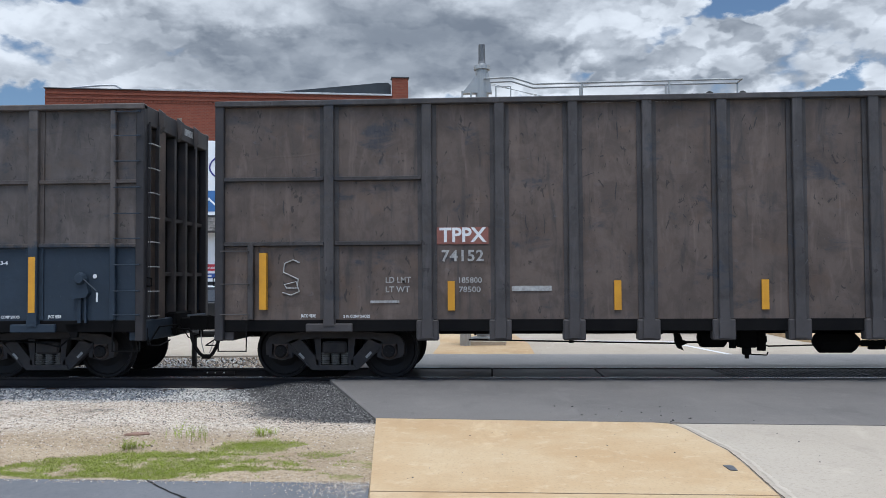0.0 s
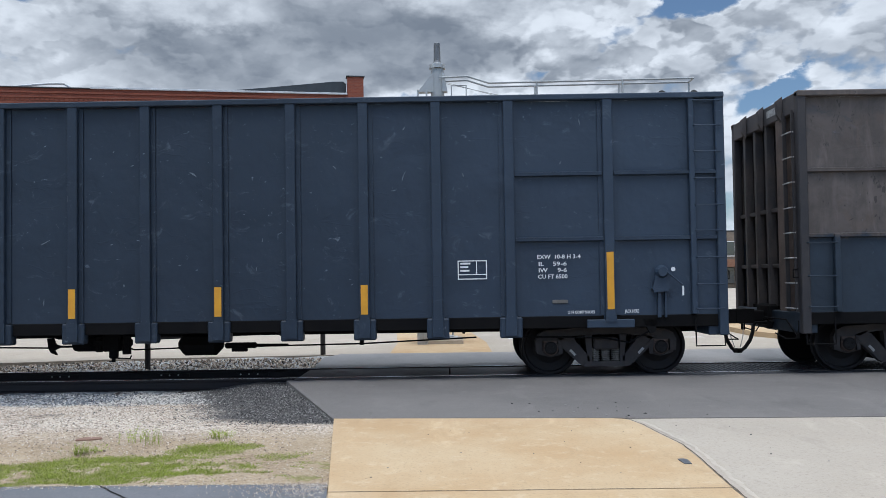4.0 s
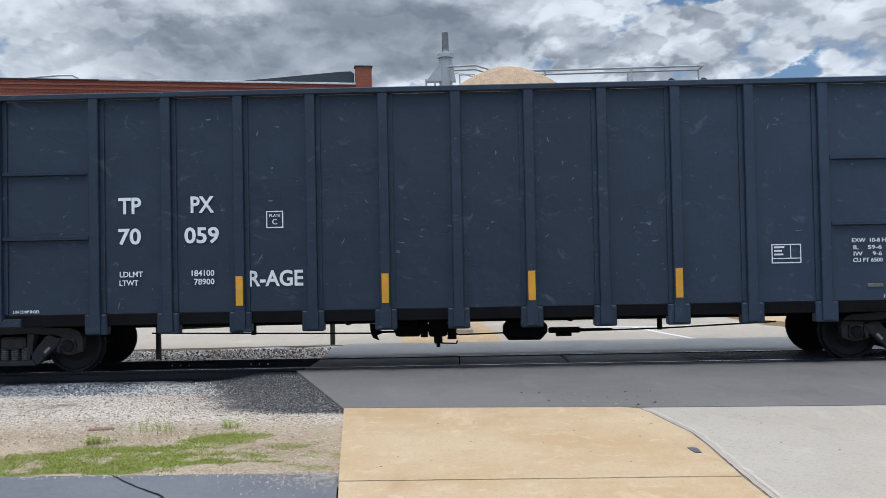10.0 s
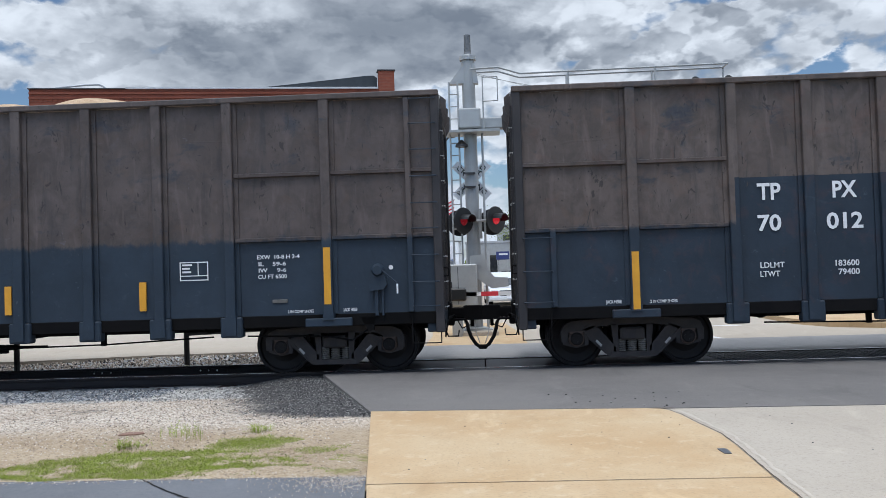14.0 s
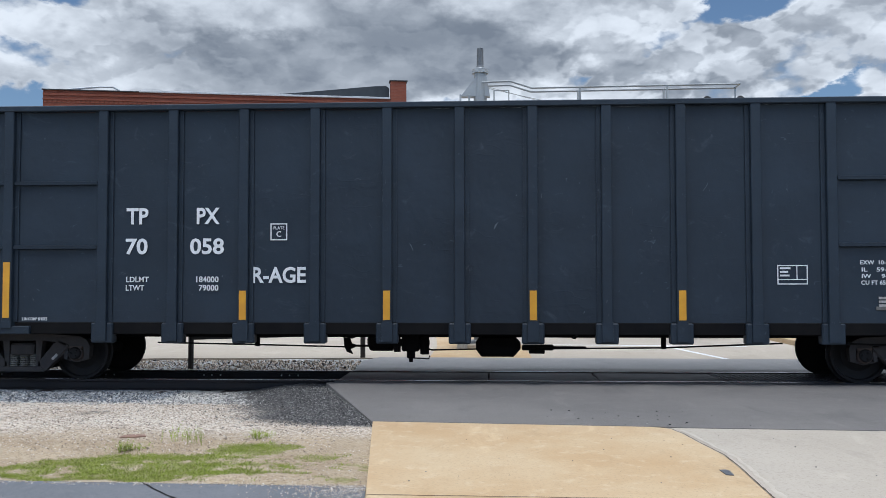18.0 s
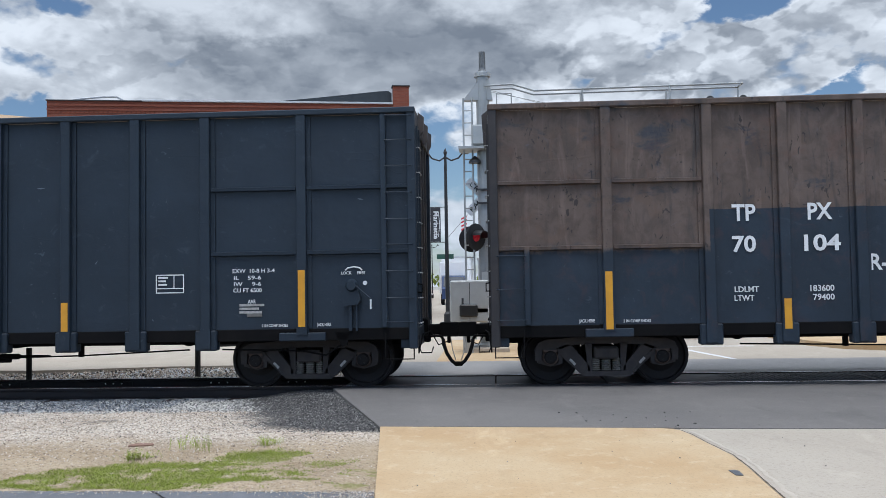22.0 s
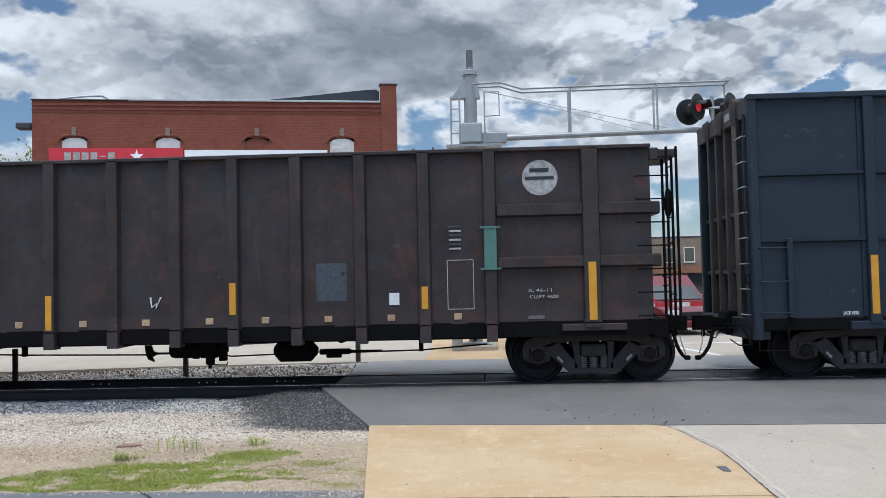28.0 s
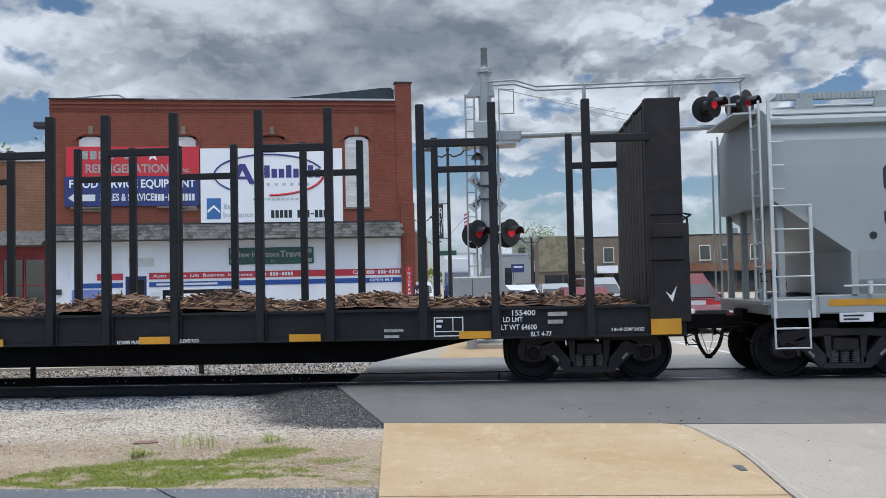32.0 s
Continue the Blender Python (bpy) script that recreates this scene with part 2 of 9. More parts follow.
def car_paint(name, top, low, line=-9.0, box=None, rust=0.0, streak=0.5, gloss=0.48, dents=0.6, scuffs=0.10, red=None, bleach=0.2):
    """Painted steel side: low below the line (and inside the box of x0, x1, z), top above it; streaks, dents, scrapes and rust."""
    m, n, b = blank(name)
    v = n.add("ShaderNodeTexCoord").outputs["Object"]
    x, y, z = n.split(v)
    rag = n.noise(n.scaled(v, (1.4, 1.4, 0.8)), 4.0, 7.0, 0.72)
    edge = n.math("ADD", z, n.math("MULTIPLY", n.math("SUBTRACT", rag, 0.5), 0.30))
    old = n.step(edge, line - 0.05, line + 0.05)
    for x0, x1, z1 in box or ():
        inside = n.math("MULTIPLY", n.math("GREATER_THAN", x, x0), n.math("LESS_THAN", x, x1))
        inside = n.math("MULTIPLY", inside, n.math("LESS_THAN", z, z1))
        old = n.math("MULTIPLY", old, n.math("SUBTRACT", 1.0, inside))
    # broad fading, blotches, short runs, grain
    fade = n.noise(v, 0.9, 6.0, 0.62)
    blotch = n.noise(n.scaled(v, (1.0, 1.0, 0.8)), 2.6, 8.0, 0.68, 0.5)
    run = n.noise(n.scaled(v, (5.0, 5.0, 0.8)), 1.0, 6.0, 0.6, 0.5)
    grain = n.noise(v, 45.0, 3.0, 0.6)
    t1 = n.mix(n.step(fade, 0.3, 0.7), top, tuple(c * 0.74 for c in top))
    t1 = n.mix(n.math("MULTIPLY", n.step(blotch, 0.42, 0.62), 0.62 * streak), t1, tuple(c * 0.42 for c in top))
    warm = n.noise(v, 1.9, 5.0, 0.6, 0.8)
    t1 = n.mix(n.math("MULTIPLY", n.step(warm, 0.52, 0.72), 0.45 * streak), t1, (top[0] * 0.98, top[1] * 0.82, top[2] * 0.66))
    t1 = n.mix(n.math("MULTIPLY", n.step(run, 0.54, 0.72), 0.40 * streak), t1, tuple(c * 1.75 for c in top))
    t1 = n.mix(n.math("MULTIPLY", n.step(run, 0.46, 0.28), 0.70 * streak), t1, (0.030, 0.031, 0.035))
    # chips and small scars
    scar = n.noise(n.scaled(v, (1.0, 1.0, 0.55)), 9.0, 5.0, 0.6, 0.9)
    t1 = n.mix(n.math("MULTIPLY", n.step(scar, 0.625, 0.68), 0.85 * streak), t1, (0.022, 0.020, 0.021))
    patch = n.noise(n.scaled(v, (1.0, 1.0, 1.6)), 1.3, 7.0, 0.65, 0.4)
    t1 = n.mix(n.math("MULTIPLY", n.math("MULTIPLY", n.step(patch, 0.55, 0.68), n.step(run, 0.30, 0.55)), 0.85 * streak), t1, (0.026, 0.036, 0.052))
    l1 = n.mix(n.step(fade, 0.3, 0.75), low, tuple(c * 1.3 for c in low))
    l1 = n.mix(n.math("MULTIPLY", n.step(blotch, 0.45, 0.7), 0.35), l1, tuple(c * 0.65 for c in low))
    col = n.mix(old, l1, t1)
    if red:
        rx = n.math("ADD", x, n.math("MULTIPLY", n.math("SUBTRACT", rag, 0.5), 0.9))
        rz = n.math("ADD", z, n.math("MULTIPLY", n.math("SUBTRACT", blotch, 0.5), 0.9))
        span = n.math("MULTIPLY", n.math("MULTIPLY", n.step(rx, red[0] - 0.6, red[0] + 1.2), n.step(rx, red[1] + 0.8, red[1] - 1.4)), n.math("MULTIPLY", n.step(rz, red[2], red[2] + 0.1), n.step(rz, red[3] + 0.5, red[3] - 0.5)))
        drip = n.noise(n.scaled(v, (7.0, 7.0, 0.9)), 1.0, 5.0, 0.6, 0.4)
        col = n.mix(n.math("MULTIPLY", n.math("MULTIPLY", span, n.math("MULTIPLY", n.step(blotch, 0.38, 0.62), n.step(drip, 0.40, 0.62))), 0.60), col, (0.125, 0.050, 0.040))
    # bleached towards the right-hand end, in drifts
    drift = n.math("ADD", n.step(x, 0.0, 8.5, 0.0, 0.75), n.step(fade, 0.35, 0.7, -0.1, 0.35), clamp=True)
    col = n.mix(n.math("MULTIPLY", n.math("MULTIPLY", drift, n.math("SUBTRACT", 1.0, old)) if top != low else drift, bleach), col, tuple(c * 2.1 for c in low))
    # pale scuffs
    scuff = n.noise(n.scaled(v, (2.4, 2.4, 3.6)), 1.0, 9.0, 0.70, 0.9)
    col = n.mix(n.math("MULTIPLY", n.step(scuff, 0.58, 0.74), scuffs), col, (0.15, 0.175, 0.21))
    rub = n.noise(n.scaled(v, (6.0, 6.0, 9.0)), 1.0, 4.0, 0.6, 1.0)
    col = n.mix(n.math("MULTIPLY", n.step(rub, 0.66, 0.76), 1.4 * scuffs, clamp=True), col, (0.20, 0.23, 0.27))
    mark = n.noise(n.scaled(v, (3.0, 3.0, 1.0)), 4.5, 4.0, 0.6, 1.4)
    col = n.mix(n.math("MULTIPLY", n.step(mark, 0.70, 0.76), 0.22), col, (0.20, 0.205, 0.22))
    if rust:
        r = n.noise(v, 2.2, 8.0, 0.7, 0.6)
        col = n.mix(n.math("MULTIPLY", n.step(r, 0.52, 0.64), rust), col, (0.17, 0.055, 0.030))
    col = n.mix(n.math("MULTIPLY", n.step(grain, 0.35, 0.75), 0.04), col, (0.07, 0.075, 0.085))
    n.put(b.inputs["Base Color"], col)
    n.put(b.inputs["Roughness"], n.math("ADD", n.math("MULTIPLY", fade, 0.2), gloss))
    b.inputs["Specular IOR Level"].default_value = 0.3
    # dents: broad waves and a few long soft creases
    crease = n.math("ABSOLUTE", n.math("SUBTRACT", n.noise(n.scaled(v, (0.5, 0.5, 1.7)), 1.0, 1.0, 0.3, 0.25), 0.5))
    some = n.step(n.noise(v, 0.9, 2.0, 0.5), 0.54, 0.68)
    crease = n.math("MULTIPLY", n.step(crease, 0.028, 0.0), some)
    hgt = n.math("ADD", n.noise(n.scaled(v, (1.7, 1.7, 1.5)), 1.0, 3.0, 0.5, 0.3), n.math("MULTIPLY", grain, 0.03))
    hgt = n.math("ADD", hgt, n.math("MULTIPLY", crease, 0.03 + 0.03 * min(1.0, streak)))
    # knocks: short ridges, mostly flat-lying
    knock = n.math("ABSOLUTE", n.math("SUBTRACT", n.noise(n.scaled(v, (1.3, 1.3, 3.2)), 1.5, 2.0, 0.4, 0.5), 0.5))
    knock = n.math("MULTIPLY", n.step(knock, 0.05, 0.0), n.step(n.noise(v, 1.7, 2.0, 0.5), 0.50, 0.62))
    hgt = n.math("ADD", hgt, n.math("MULTIPLY", knock, 0.022 if streak > 0.1 else 0.035))
    bumped(n, b, hgt, dents, 0.05)
    return m


def ground_mat(name, cols, rough=0.9, scale=0.6, grain=90.0, bump=0.4, dist=0.01, cracks=0.0, pebbles=0.0, spots=0.25, spot_col=None):
    """Ground in world space: blotches, grain, optional cracks and pebbles."""
    m, n, b = blank(name)
    v = n.add("ShaderNodeNewGeometry").outputs["Position"]
    broad, mid, fine = n.noise(v, scale, 5.0, 0.6), n.noise(v, scale * 7, 6.0, 0.65, 0.3), n.noise(v, grain, 3.0, 0.7)
    col = n.mix(n.step(broad, 0.3, 0.7), cols[0], cols[1])
    col = n.mix(n.math("MULTIPLY", n.step(mid, 0.52, 0.7), 0.5), col, cols[2])
    height = fine
    if pebbles:
        cell = n.voronoi(v, pebbles, "F1", "Color")
        dist_ = n.voronoi(v, pebbles)
        cs = n.split(cell)
        col = n.mix(n.math("MULTIPLY", n.step(cs[0], 0.25, 0.95), 0.55), col, cols[3])
        col = n.mix(n.math("MULTIPLY", n.step(cs[1], 0.72, 0.98), 0.6), col, cols[4])
        height = n.math("SUBTRACT", n.math("MULTIPLY", fine, 0.4), dist_)
    else:
        col = n.mix(n.math("MULTIPLY", n.step(fine, 0.50, 0.72), 0.55), col, cols[3])
        speck = n.noise(v, grain * 0.42, 4.0, 0.75)
        col = n.mix(n.math("MULTIPLY", n.step(speck, 0.49, 0.30), 0.65), col, tuple(c * 0.62 for c in cols[0]))
        stain = n.noise(n.scaled(v, (1.5, 0.55, 1.0)), 1.1, 7.0, 0.7, 0.6)
        col = n.mix(n.math("MULTIPLY", n.step(stain, 0.54, 0.70), 0.36), col, tuple(c * 0.72 for c in cols[1]))
        col = n.mix(n.math("MULTIPLY", n.step(stain, 0.44, 0.30), 0.50), col, tuple(min(1.0, c * 1.18) for c in cols[0]))
        col = n.mix(n.math("MULTIPLY", n.step(n.noise(v, grain * 0.35, 2.0, 0.5), 0.66, 0.74), spots), col, spot_col or tuple(c * 0.4 for c in cols[0]))
    if cracks:
        crack = n.voronoi(n.mix(0.06, v, n.mix(0.5, (0, 0, 0), (1, 1, 1))), 0.7, "DISTANCE_TO_EDGE")
        crack = n.math("ADD", crack, n.math("MULTIPLY", n.math("SUBTRACT", n.noise(v, 6.0, 6.0, 0.7), 0.5), 0.05))
        col = n.mix(n.math("MULTIPLY", n.step(crack, 0.010, 0.0), cracks), col, (0.02, 0.02, 0.02))
    n.put(b.inputs["Base Color"], col)
    b.inputs["Roughness"].default_value = rough
    b.inputs["Specular IOR Level"].default_value = 0.25
    bumped(n, b, height, bump, dist)
    return m


BLACKISH = (0.0160, 0.0255, 0.0385)
M_DARK = car_paint("dark_car_paint", BLACKISH, BLACKISH, streak=0.0, gloss=0.42, dents=0.6, scuffs=0.14, bleach=0.15)
M_DARK_WORN = car_paint("dark_car_paint_worn", (0.0180, 0.0285, 0.0455), (0.0180, 0.0285, 0.0455), streak=0.04, gloss=0.40, dents=0.8, scuffs=0.34, bleach=0.55)
M_BROWN_A = car_paint("brown_car_paint", (0.125, 0.096, 0.081), (0.066, 0.054, 0.049), line=0.9, streak=0.8)
M_TWO = {
    "B": car_paint("two_tone_paint_b", (0.104, 0.088, 0.081), BLACKISH, 2.18, [(-5.72, -2.3, 3.0)], streak=0.75),
    "D": car_paint("two_tone_paint_d", (0.128, 0.104, 0.092), BLACKISH, 1.62, [(-9.2, -2.3, 2.2), (-5.72, -2.3, 2.86)], streak=0.85, red=(-2.2, 2.6, 1.7, 2.7)),
    "F": car_paint("two_tone_paint_f", (0.114, 0.091, 0.081), BLACKISH, 2.20, [(-5.72, -2.3, 2.92)], rust=0.10, streak=0.85, red=(-2.2, 2.4, 2.15, 2.75)),
    "G": car_paint("two_tone_paint_g", (0.098, 0.079, 0.073), BLACKISH, 2.18, [(-5.72, -2.3, 2.95)], streak=0.75),
    "D_ribs": car_paint("worn_blue_rib_paint", (0.070, 0.066, 0.069), BLACKISH, 1.75, streak=0.7, scuffs=0.30, red=(-2.2, 2.6, 1.6, 2.6)),
    "A_ribs": car_paint("worn_blue_black_rib_paint", (0.070, 0.064, 0.064), (0.055, 0.050, 0.050), 1.3, streak=0.8),
    "I": car_paint("two_tone_paint_i", (0.124, 0.092, 0.077), BLACKISH, 2.14, [(-5.72, -2.3, 2.75)], rust=0.10, streak=0.9),
}
M_L = car_paint("rusty_brown_paint", (0.043, 0.034, 0.033), (0.035, 0.027, 0.027), line=1.2, rust=0.16, streak=0.75)
M_L_RED = car_paint("red_oxide_paint", (0.105, 0.036, 0.028), (0.115, 0.045, 0.028), line=1.6, rust=0.5, streak=1.0)
# near-black end wall: the shade of the recess is put into its colour
M_ENDWALL = plain("recess_shade_end_wall_paint", (0.010, 0.010, 0.012), (0.019, 0.017, 0.016), rough=0.75, spec=0.2)
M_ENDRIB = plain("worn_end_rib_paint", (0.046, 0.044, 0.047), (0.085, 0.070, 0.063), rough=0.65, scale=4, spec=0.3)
M_ENDPLATE = plain("rust_brown_end_plate_paint", (0.150, 0.112, 0.092), (0.062, 0.050, 0.046), rough=0.7, scale=2.5, spec=0.3)
M_CORNER = plain("grimy_corner_post_paint", (0.040, 0.036, 0.037), (0.022, 0.023, 0.027), rough=0.6, scale=2.5, spec=0.3)
M_GREY_STEEL = plain("light_grey_car_paint", (0.325, 0.350, 0.342), (0.284, 0.307, 0.302), rough=0.42, scale=0.8, grain=30, bump=0.05, vary=0.0)
M_PALESTEEL = plain("pale_grey_ladder_paint", (0.56, 0.58, 0.575), (0.46, 0.48, 0.475), rough=0.45, scale=2, grain=30, bump=0.05, vary=0.0)
M_FLAT = car_paint("black_flatcar_paint", (0.0105, 0.011, 0.013), (0.0105, 0.011, 0.013), streak=0.3, scuffs=0.05)
M_BULK = car_paint("bulkhead_paint", (0.0135, 0.0115, 0.012), (0.0135, 0.0115, 0.012), rust=0.10, streak=0.5, scuffs=0.05)
# darker than grimy steel: the shade below the cars is put into this colour
M_UNDER = plain("grimy_shaded_underframe_steel", (0.0045, 0.0045, 0.0052), (0.010, 0.0095, 0.0095), rough=0.85, spec=0.10)
M_TRUCK = plain("oily_cast_steel", (0.036, 0.034, 0.036), (0.062, 0.054, 0.051), rough=0.65, metal=0.1, scale=6, spec=0.25)
# wheel colour lowered to hold the shade under the car
M_WHEEL = plain("wheel_steel", (0.009, 0.009, 0.011), (0.018, 0.016, 0.015), rough=0.6, metal=0.15, scale=5, spec=0.25)
M_CAP = plain("rusty_bearing_cap", (0.100, 0.072, 0.062), (0.050, 0.040, 0.038), rough=0.6, metal=0.2, scale=14, spec=0.3)
M_SPRING = plain("spring_steel", (0.17, 0.165, 0.155), (0.09, 0.085, 0.08), rough=0.5, metal=0.3)
# rubber made blacker than its own colour, for deep shade between the cars
M_RUBBER = plain("hose_rubber", (0.007, 0.007, 0.008), rough=0.75, spec=0.2)
M_WHITE = plain("white_stencil_paint", (0.72, 0.73, 0.74), (0.55, 0.56, 0.57), rough=0.7, scale=8, vary=0.0)
M_WORNWHITE = plain("worn_white_stencil", (0.42, 0.42, 0.41), (0.16, 0.15, 0.14), rough=0.8, scale=14, vary=0.0)
M_BLACKTXT = plain("black_stencil_paint", (0.015, 0.022, 0.026), rough=0.6, vary=0.0)
M_YELLOW = plain("yellow_reflector", (0.62, 0.30, 0.018), (0.50, 0.23, 0.015), rough=0.45, scale=4, vary=0.05)
M_YELLOW2 = plain("yellow_sign_sheet", (0.78, 0.52, 0.02), rough=0.5)
M_REDP = plain("red_square_paint", (0.55, 0.05, 0.06), rough=0.6)
M_ASPH4 = ground_mat("bleached_asphalt", [(0.30, 0.29, 0.285), (0.25, 0.245, 0.245), (0.33, 0.32, 0.31), (0.37, 0.36, 0.35)], grain=60, bump=0.3, dist=0.004, scale=0.5, spots=0.2)
M_PINK = plain("faded_red_panel", (0.27, 0.10, 0.075), (0.16, 0.07, 0.055), rough=0.7, scale=9)
M_GREENP = plain("green_patch_steel", (0.075, 0.17, 0.145), (0.06, 0.13, 0.115), rough=0.6)
M_BLUEP = plain("blue_patch_paint", (0.048, 0.066, 0.088), (0.036, 0.032, 0.033), rough=0.7, scale=14)
M_SCRATCH = plain("scraped_bare_paint", (0.10, 0.115, 0.135), (0.040, 0.052, 0.070), rough=0.6, scale=22)
M_CREASE = plain("grimy_crease", (0.036, 0.033, 0.034), (0.062, 0.054, 0.051), rough=0.8, scale=16)
M_CHIPS = plain("wood_chips", (0.52, 0.37, 0.235), (0.36, 0.24, 0.145), rough=0.9, scale=9, grain=70, bump=0.8, dist=0.03)
M_BARK = [plain("bark_" + k, c, rough=0.9, scale=12, vary=0.3) for k, c in (("brown", (0.12, 0.062, 0.036)), ("tan", (0.29, 0.18, 0.095)), ("dark", (0.05, 0.032, 0.025)))]
# rail colour darkened to include the shade below the train
M_RAIL = plain("rail_steel", (0.014, 0.013, 0.016), (0.028, 0.022, 0.021), rough=0.7, metal=0.3)
M_RAILTOP = plain("rail_running_face", (0.62, 0.62, 0.63), rough=0.22, metal=1.0, vary=0.0)
M_TIE = plain("tie_wood", (0.070, 0.040, 0.028), (0.026, 0.018, 0.016), rough=0.9, scale=6)
M_CONC = ground_mat("road_concrete", [(0.425, 0.375, 0.312), (0.380, 0.332, 0.272), (0.395, 0.340, 0.272), (0.465, 0.415, 0.355)], grain=70, bump=0.2, dist=0.004, scale=0.35, spots=0.15)
M_TAN = ground_mat("tan_sidewalk_concrete", [(0.500, 0.378, 0.236), (0.445, 0.302, 0.164), (0.560, 0.450, 0.312), (0.475, 0.358, 0.225)], grain=80, bump=0.2, dist=0.004, scale=0.7, spots=0.25, spot_col=(0.30, 0.17, 0.08))
M_ASPH = ground_mat("crossing_asphalt", [(0.176, 0.164, 0.154), (0.140, 0.131, 0.125), (0.196, 0.184, 0.172), (0.214, 0.202, 0.189)], grain=110, bump=0.5, dist=0.006, scale=0.5, spots=0.2)
M_ASPH2 = ground_mat("blue_grey_asphalt", [(0.155, 0.160, 0.172), (0.125, 0.13, 0.142), (0.18, 0.18, 0.185), (0.21, 0.21, 0.215)], grain=100, bump=0.5, dist=0.008, scale=0.8)
M_BALLAST = ground_mat("grey_ballast", [(0.36, 0.36, 0.36), (0.44, 0.44, 0.435), (0.28, 0.28, 0.285), (0.58, 0.58, 0.575), (0.13, 0.13, 0.135)], pebbles=19, bump=1.0, dist=0.03, scale=0.6)
M_PANEL = plain("black_crossing_panel", (0.026, 0.029, 0.037), (0.018, 0.020, 0.025), rough=0.6, scale=2, grain=90, bump=0.4)
M_FARGROUND = ground_mat("far_town_ground", [(0.33, 0.31, 0.28), (0.26, 0.25, 0.23), (0.22, 0.22, 0.2), (0.36, 0.35, 0.32)], grain=5, bump=0.1)
M_GRASS = [plain("grass_" + k, c, rough=0.75, vary=0.2, spec=0.2) for k, c in (("bright", (0.27, 0.33, 0.048)), ("mid", (0.19, 0.235, 0.045)), ("dry", (0.40, 0.33, 0.17)))]
# ------------------------------------------------------------------ mesh building
class Build:
    """Collects points and faces of one mesh."""

    def __init__(self):
        self.v, self.f = [], []

    def add(self, verts, faces):
        k = len(self.v)
        self.v += [tuple(p) for p in verts]
        self.f += [tuple(i + k for i in f) for f in faces]
        return self

    def box(self, x0, y0, z0, x1, y1, z1, b=0.0):
        b = min(b, 0.45 * (x1 - x0), 0.45 * (y1 - y0), 0.45 * (z1 - z0))
        if b <= 0:
            return self.add([(x, y, z) for z in (z0, z1) for y in (y0, y1) for x in (x0, x1)],
                            [(0, 2, 3, 1), (4, 5, 7, 6), (0, 1, 5, 4), (2, 6, 7, 3), (0, 4, 6, 2), (1, 3, 7, 5)])
        c, h = ((x0 + x1) / 2, (y0 + y1) / 2, (z0 + z1) / 2), ((x1 - x0) / 2, (y1 - y0) / 2, (z1 - z0) / 2)
        verts, at = [], {}
        for sx in (-1, 1):
            for sy in (-1, 1):
                for sz in (-1, 1):
                    s = (sx, sy, sz)
                    for a in range(3):
                        at[s, a] = len(verts)
                        verts.append(tuple(c[i] + s[i] * (h[i] - (0 if i == a else b)) for i in range(3)))
        faces = []
        for a in range(3):
            u, w = (a + 1) % 3, (a + 2) % 3
            for d in (-1, 1):
                q = []
                for du, dw in ((-1, -1), (1, -1), (1, 1), (-1, 1)):
                    s = [0, 0, 0]
                    s[a], s[u], s[w] = d, du, dw
                    q.append(at[tuple(s), a])
                faces.append(tuple(q if d > 0 else q[::-1]))
            for du in (-1, 1):
                for dw in (-1, 1):
                    s, t = [0, 0, 0], [0, 0, 0]
                    s[a], s[u], s[w] = -1, du, dw
                    t[a], t[u], t[w] = 1, du, dw
                    q = (at[tuple(s), u], at[tuple(t), u], at[tuple(t), w], at[tuple(s), w])
                    faces.append(q if du * dw < 0 else q[::-1])
        for sx in (-1, 1):
            for sy in (-1, 1):
                for sz in (-1, 1):
                    s = (sx, sy, sz)
                    q = (at[s, 0], at[s, 1], at[s, 2])
                    faces.append(q if sx * sy * sz > 0 else q[::-1])
        return self.add(verts, faces)

    def prism(self, pts, axis, a, b):
        """A flat outline, drawn in the two other axes, pushed from a to b along axis."""
        n = len(pts)
        put = {"x": lambda p, t: (t, p[0], p[1]), "y": lambda p, t: (p[0], t, p[1]), "z": lambda p, t: (p[0], p[1], t)}[axis]
        area = sum(pts[i][0] * pts[(i + 1) % n][1] - pts[(i + 1) % n][0] * pts[i][1] for i in range(n))
        if (area > 0) != (axis == "y"):
            pts = pts[::-1]
        if b < a:
            a, b = b, a
        verts = [put(p, a) for p in pts] + [put(p, b) for p in pts]
        return self.add(verts, [tuple(range(n)), tuple(range(2 * n - 1, n - 1, -1))] + [(i, i + n, (i + 1) % n + n, (i + 1) % n) for i in range(n)])

    def rod(self, p, q, r, n=8, r2=None, caps=True):
        p, q = Vector(p), Vector(q)
        d = (q - p).normalized()
        u = d.orthogonal().normalized()
        w = d.cross(u)
        ring = [u * math.cos(2 * math.pi * i / n) + w * math.sin(2 * math.pi * i / n) for i in range(n)]
        verts = [p + r * e for e in ring] + [q + (r if r2 is None else r2) * e for e in ring]
        faces = [(i, (i + 1) % n, (i + 1) % n + n, i + n) for i in range(n)]
        if caps:
            faces += [tuple(range(n - 1, -1, -1)), tuple(range(n, 2 * n))]
        return self.add(verts, faces)

    def pipe(self, pts, r, n=6):
        """One bent tube through the points."""
        pts = [Vector(p) for p in pts]
        last = len(pts) - 1
        u = (pts[1] - pts[0]).orthogonal().normalized()
        verts, faces = [], []
        for i, p in enumerate(pts):
            d = (pts[min(i + 1, last)] - p).normalized() + (p - pts[max(i - 1, 0)]).normalized()
            d.normalize()
            u = (u - d * u.dot(d)).normalized()
            w = d.cross(u)
            verts += [p + r * (u * math.cos(2 * math.pi * k / n) + w * math.sin(2 * math.pi * k / n)) for k in range(n)]
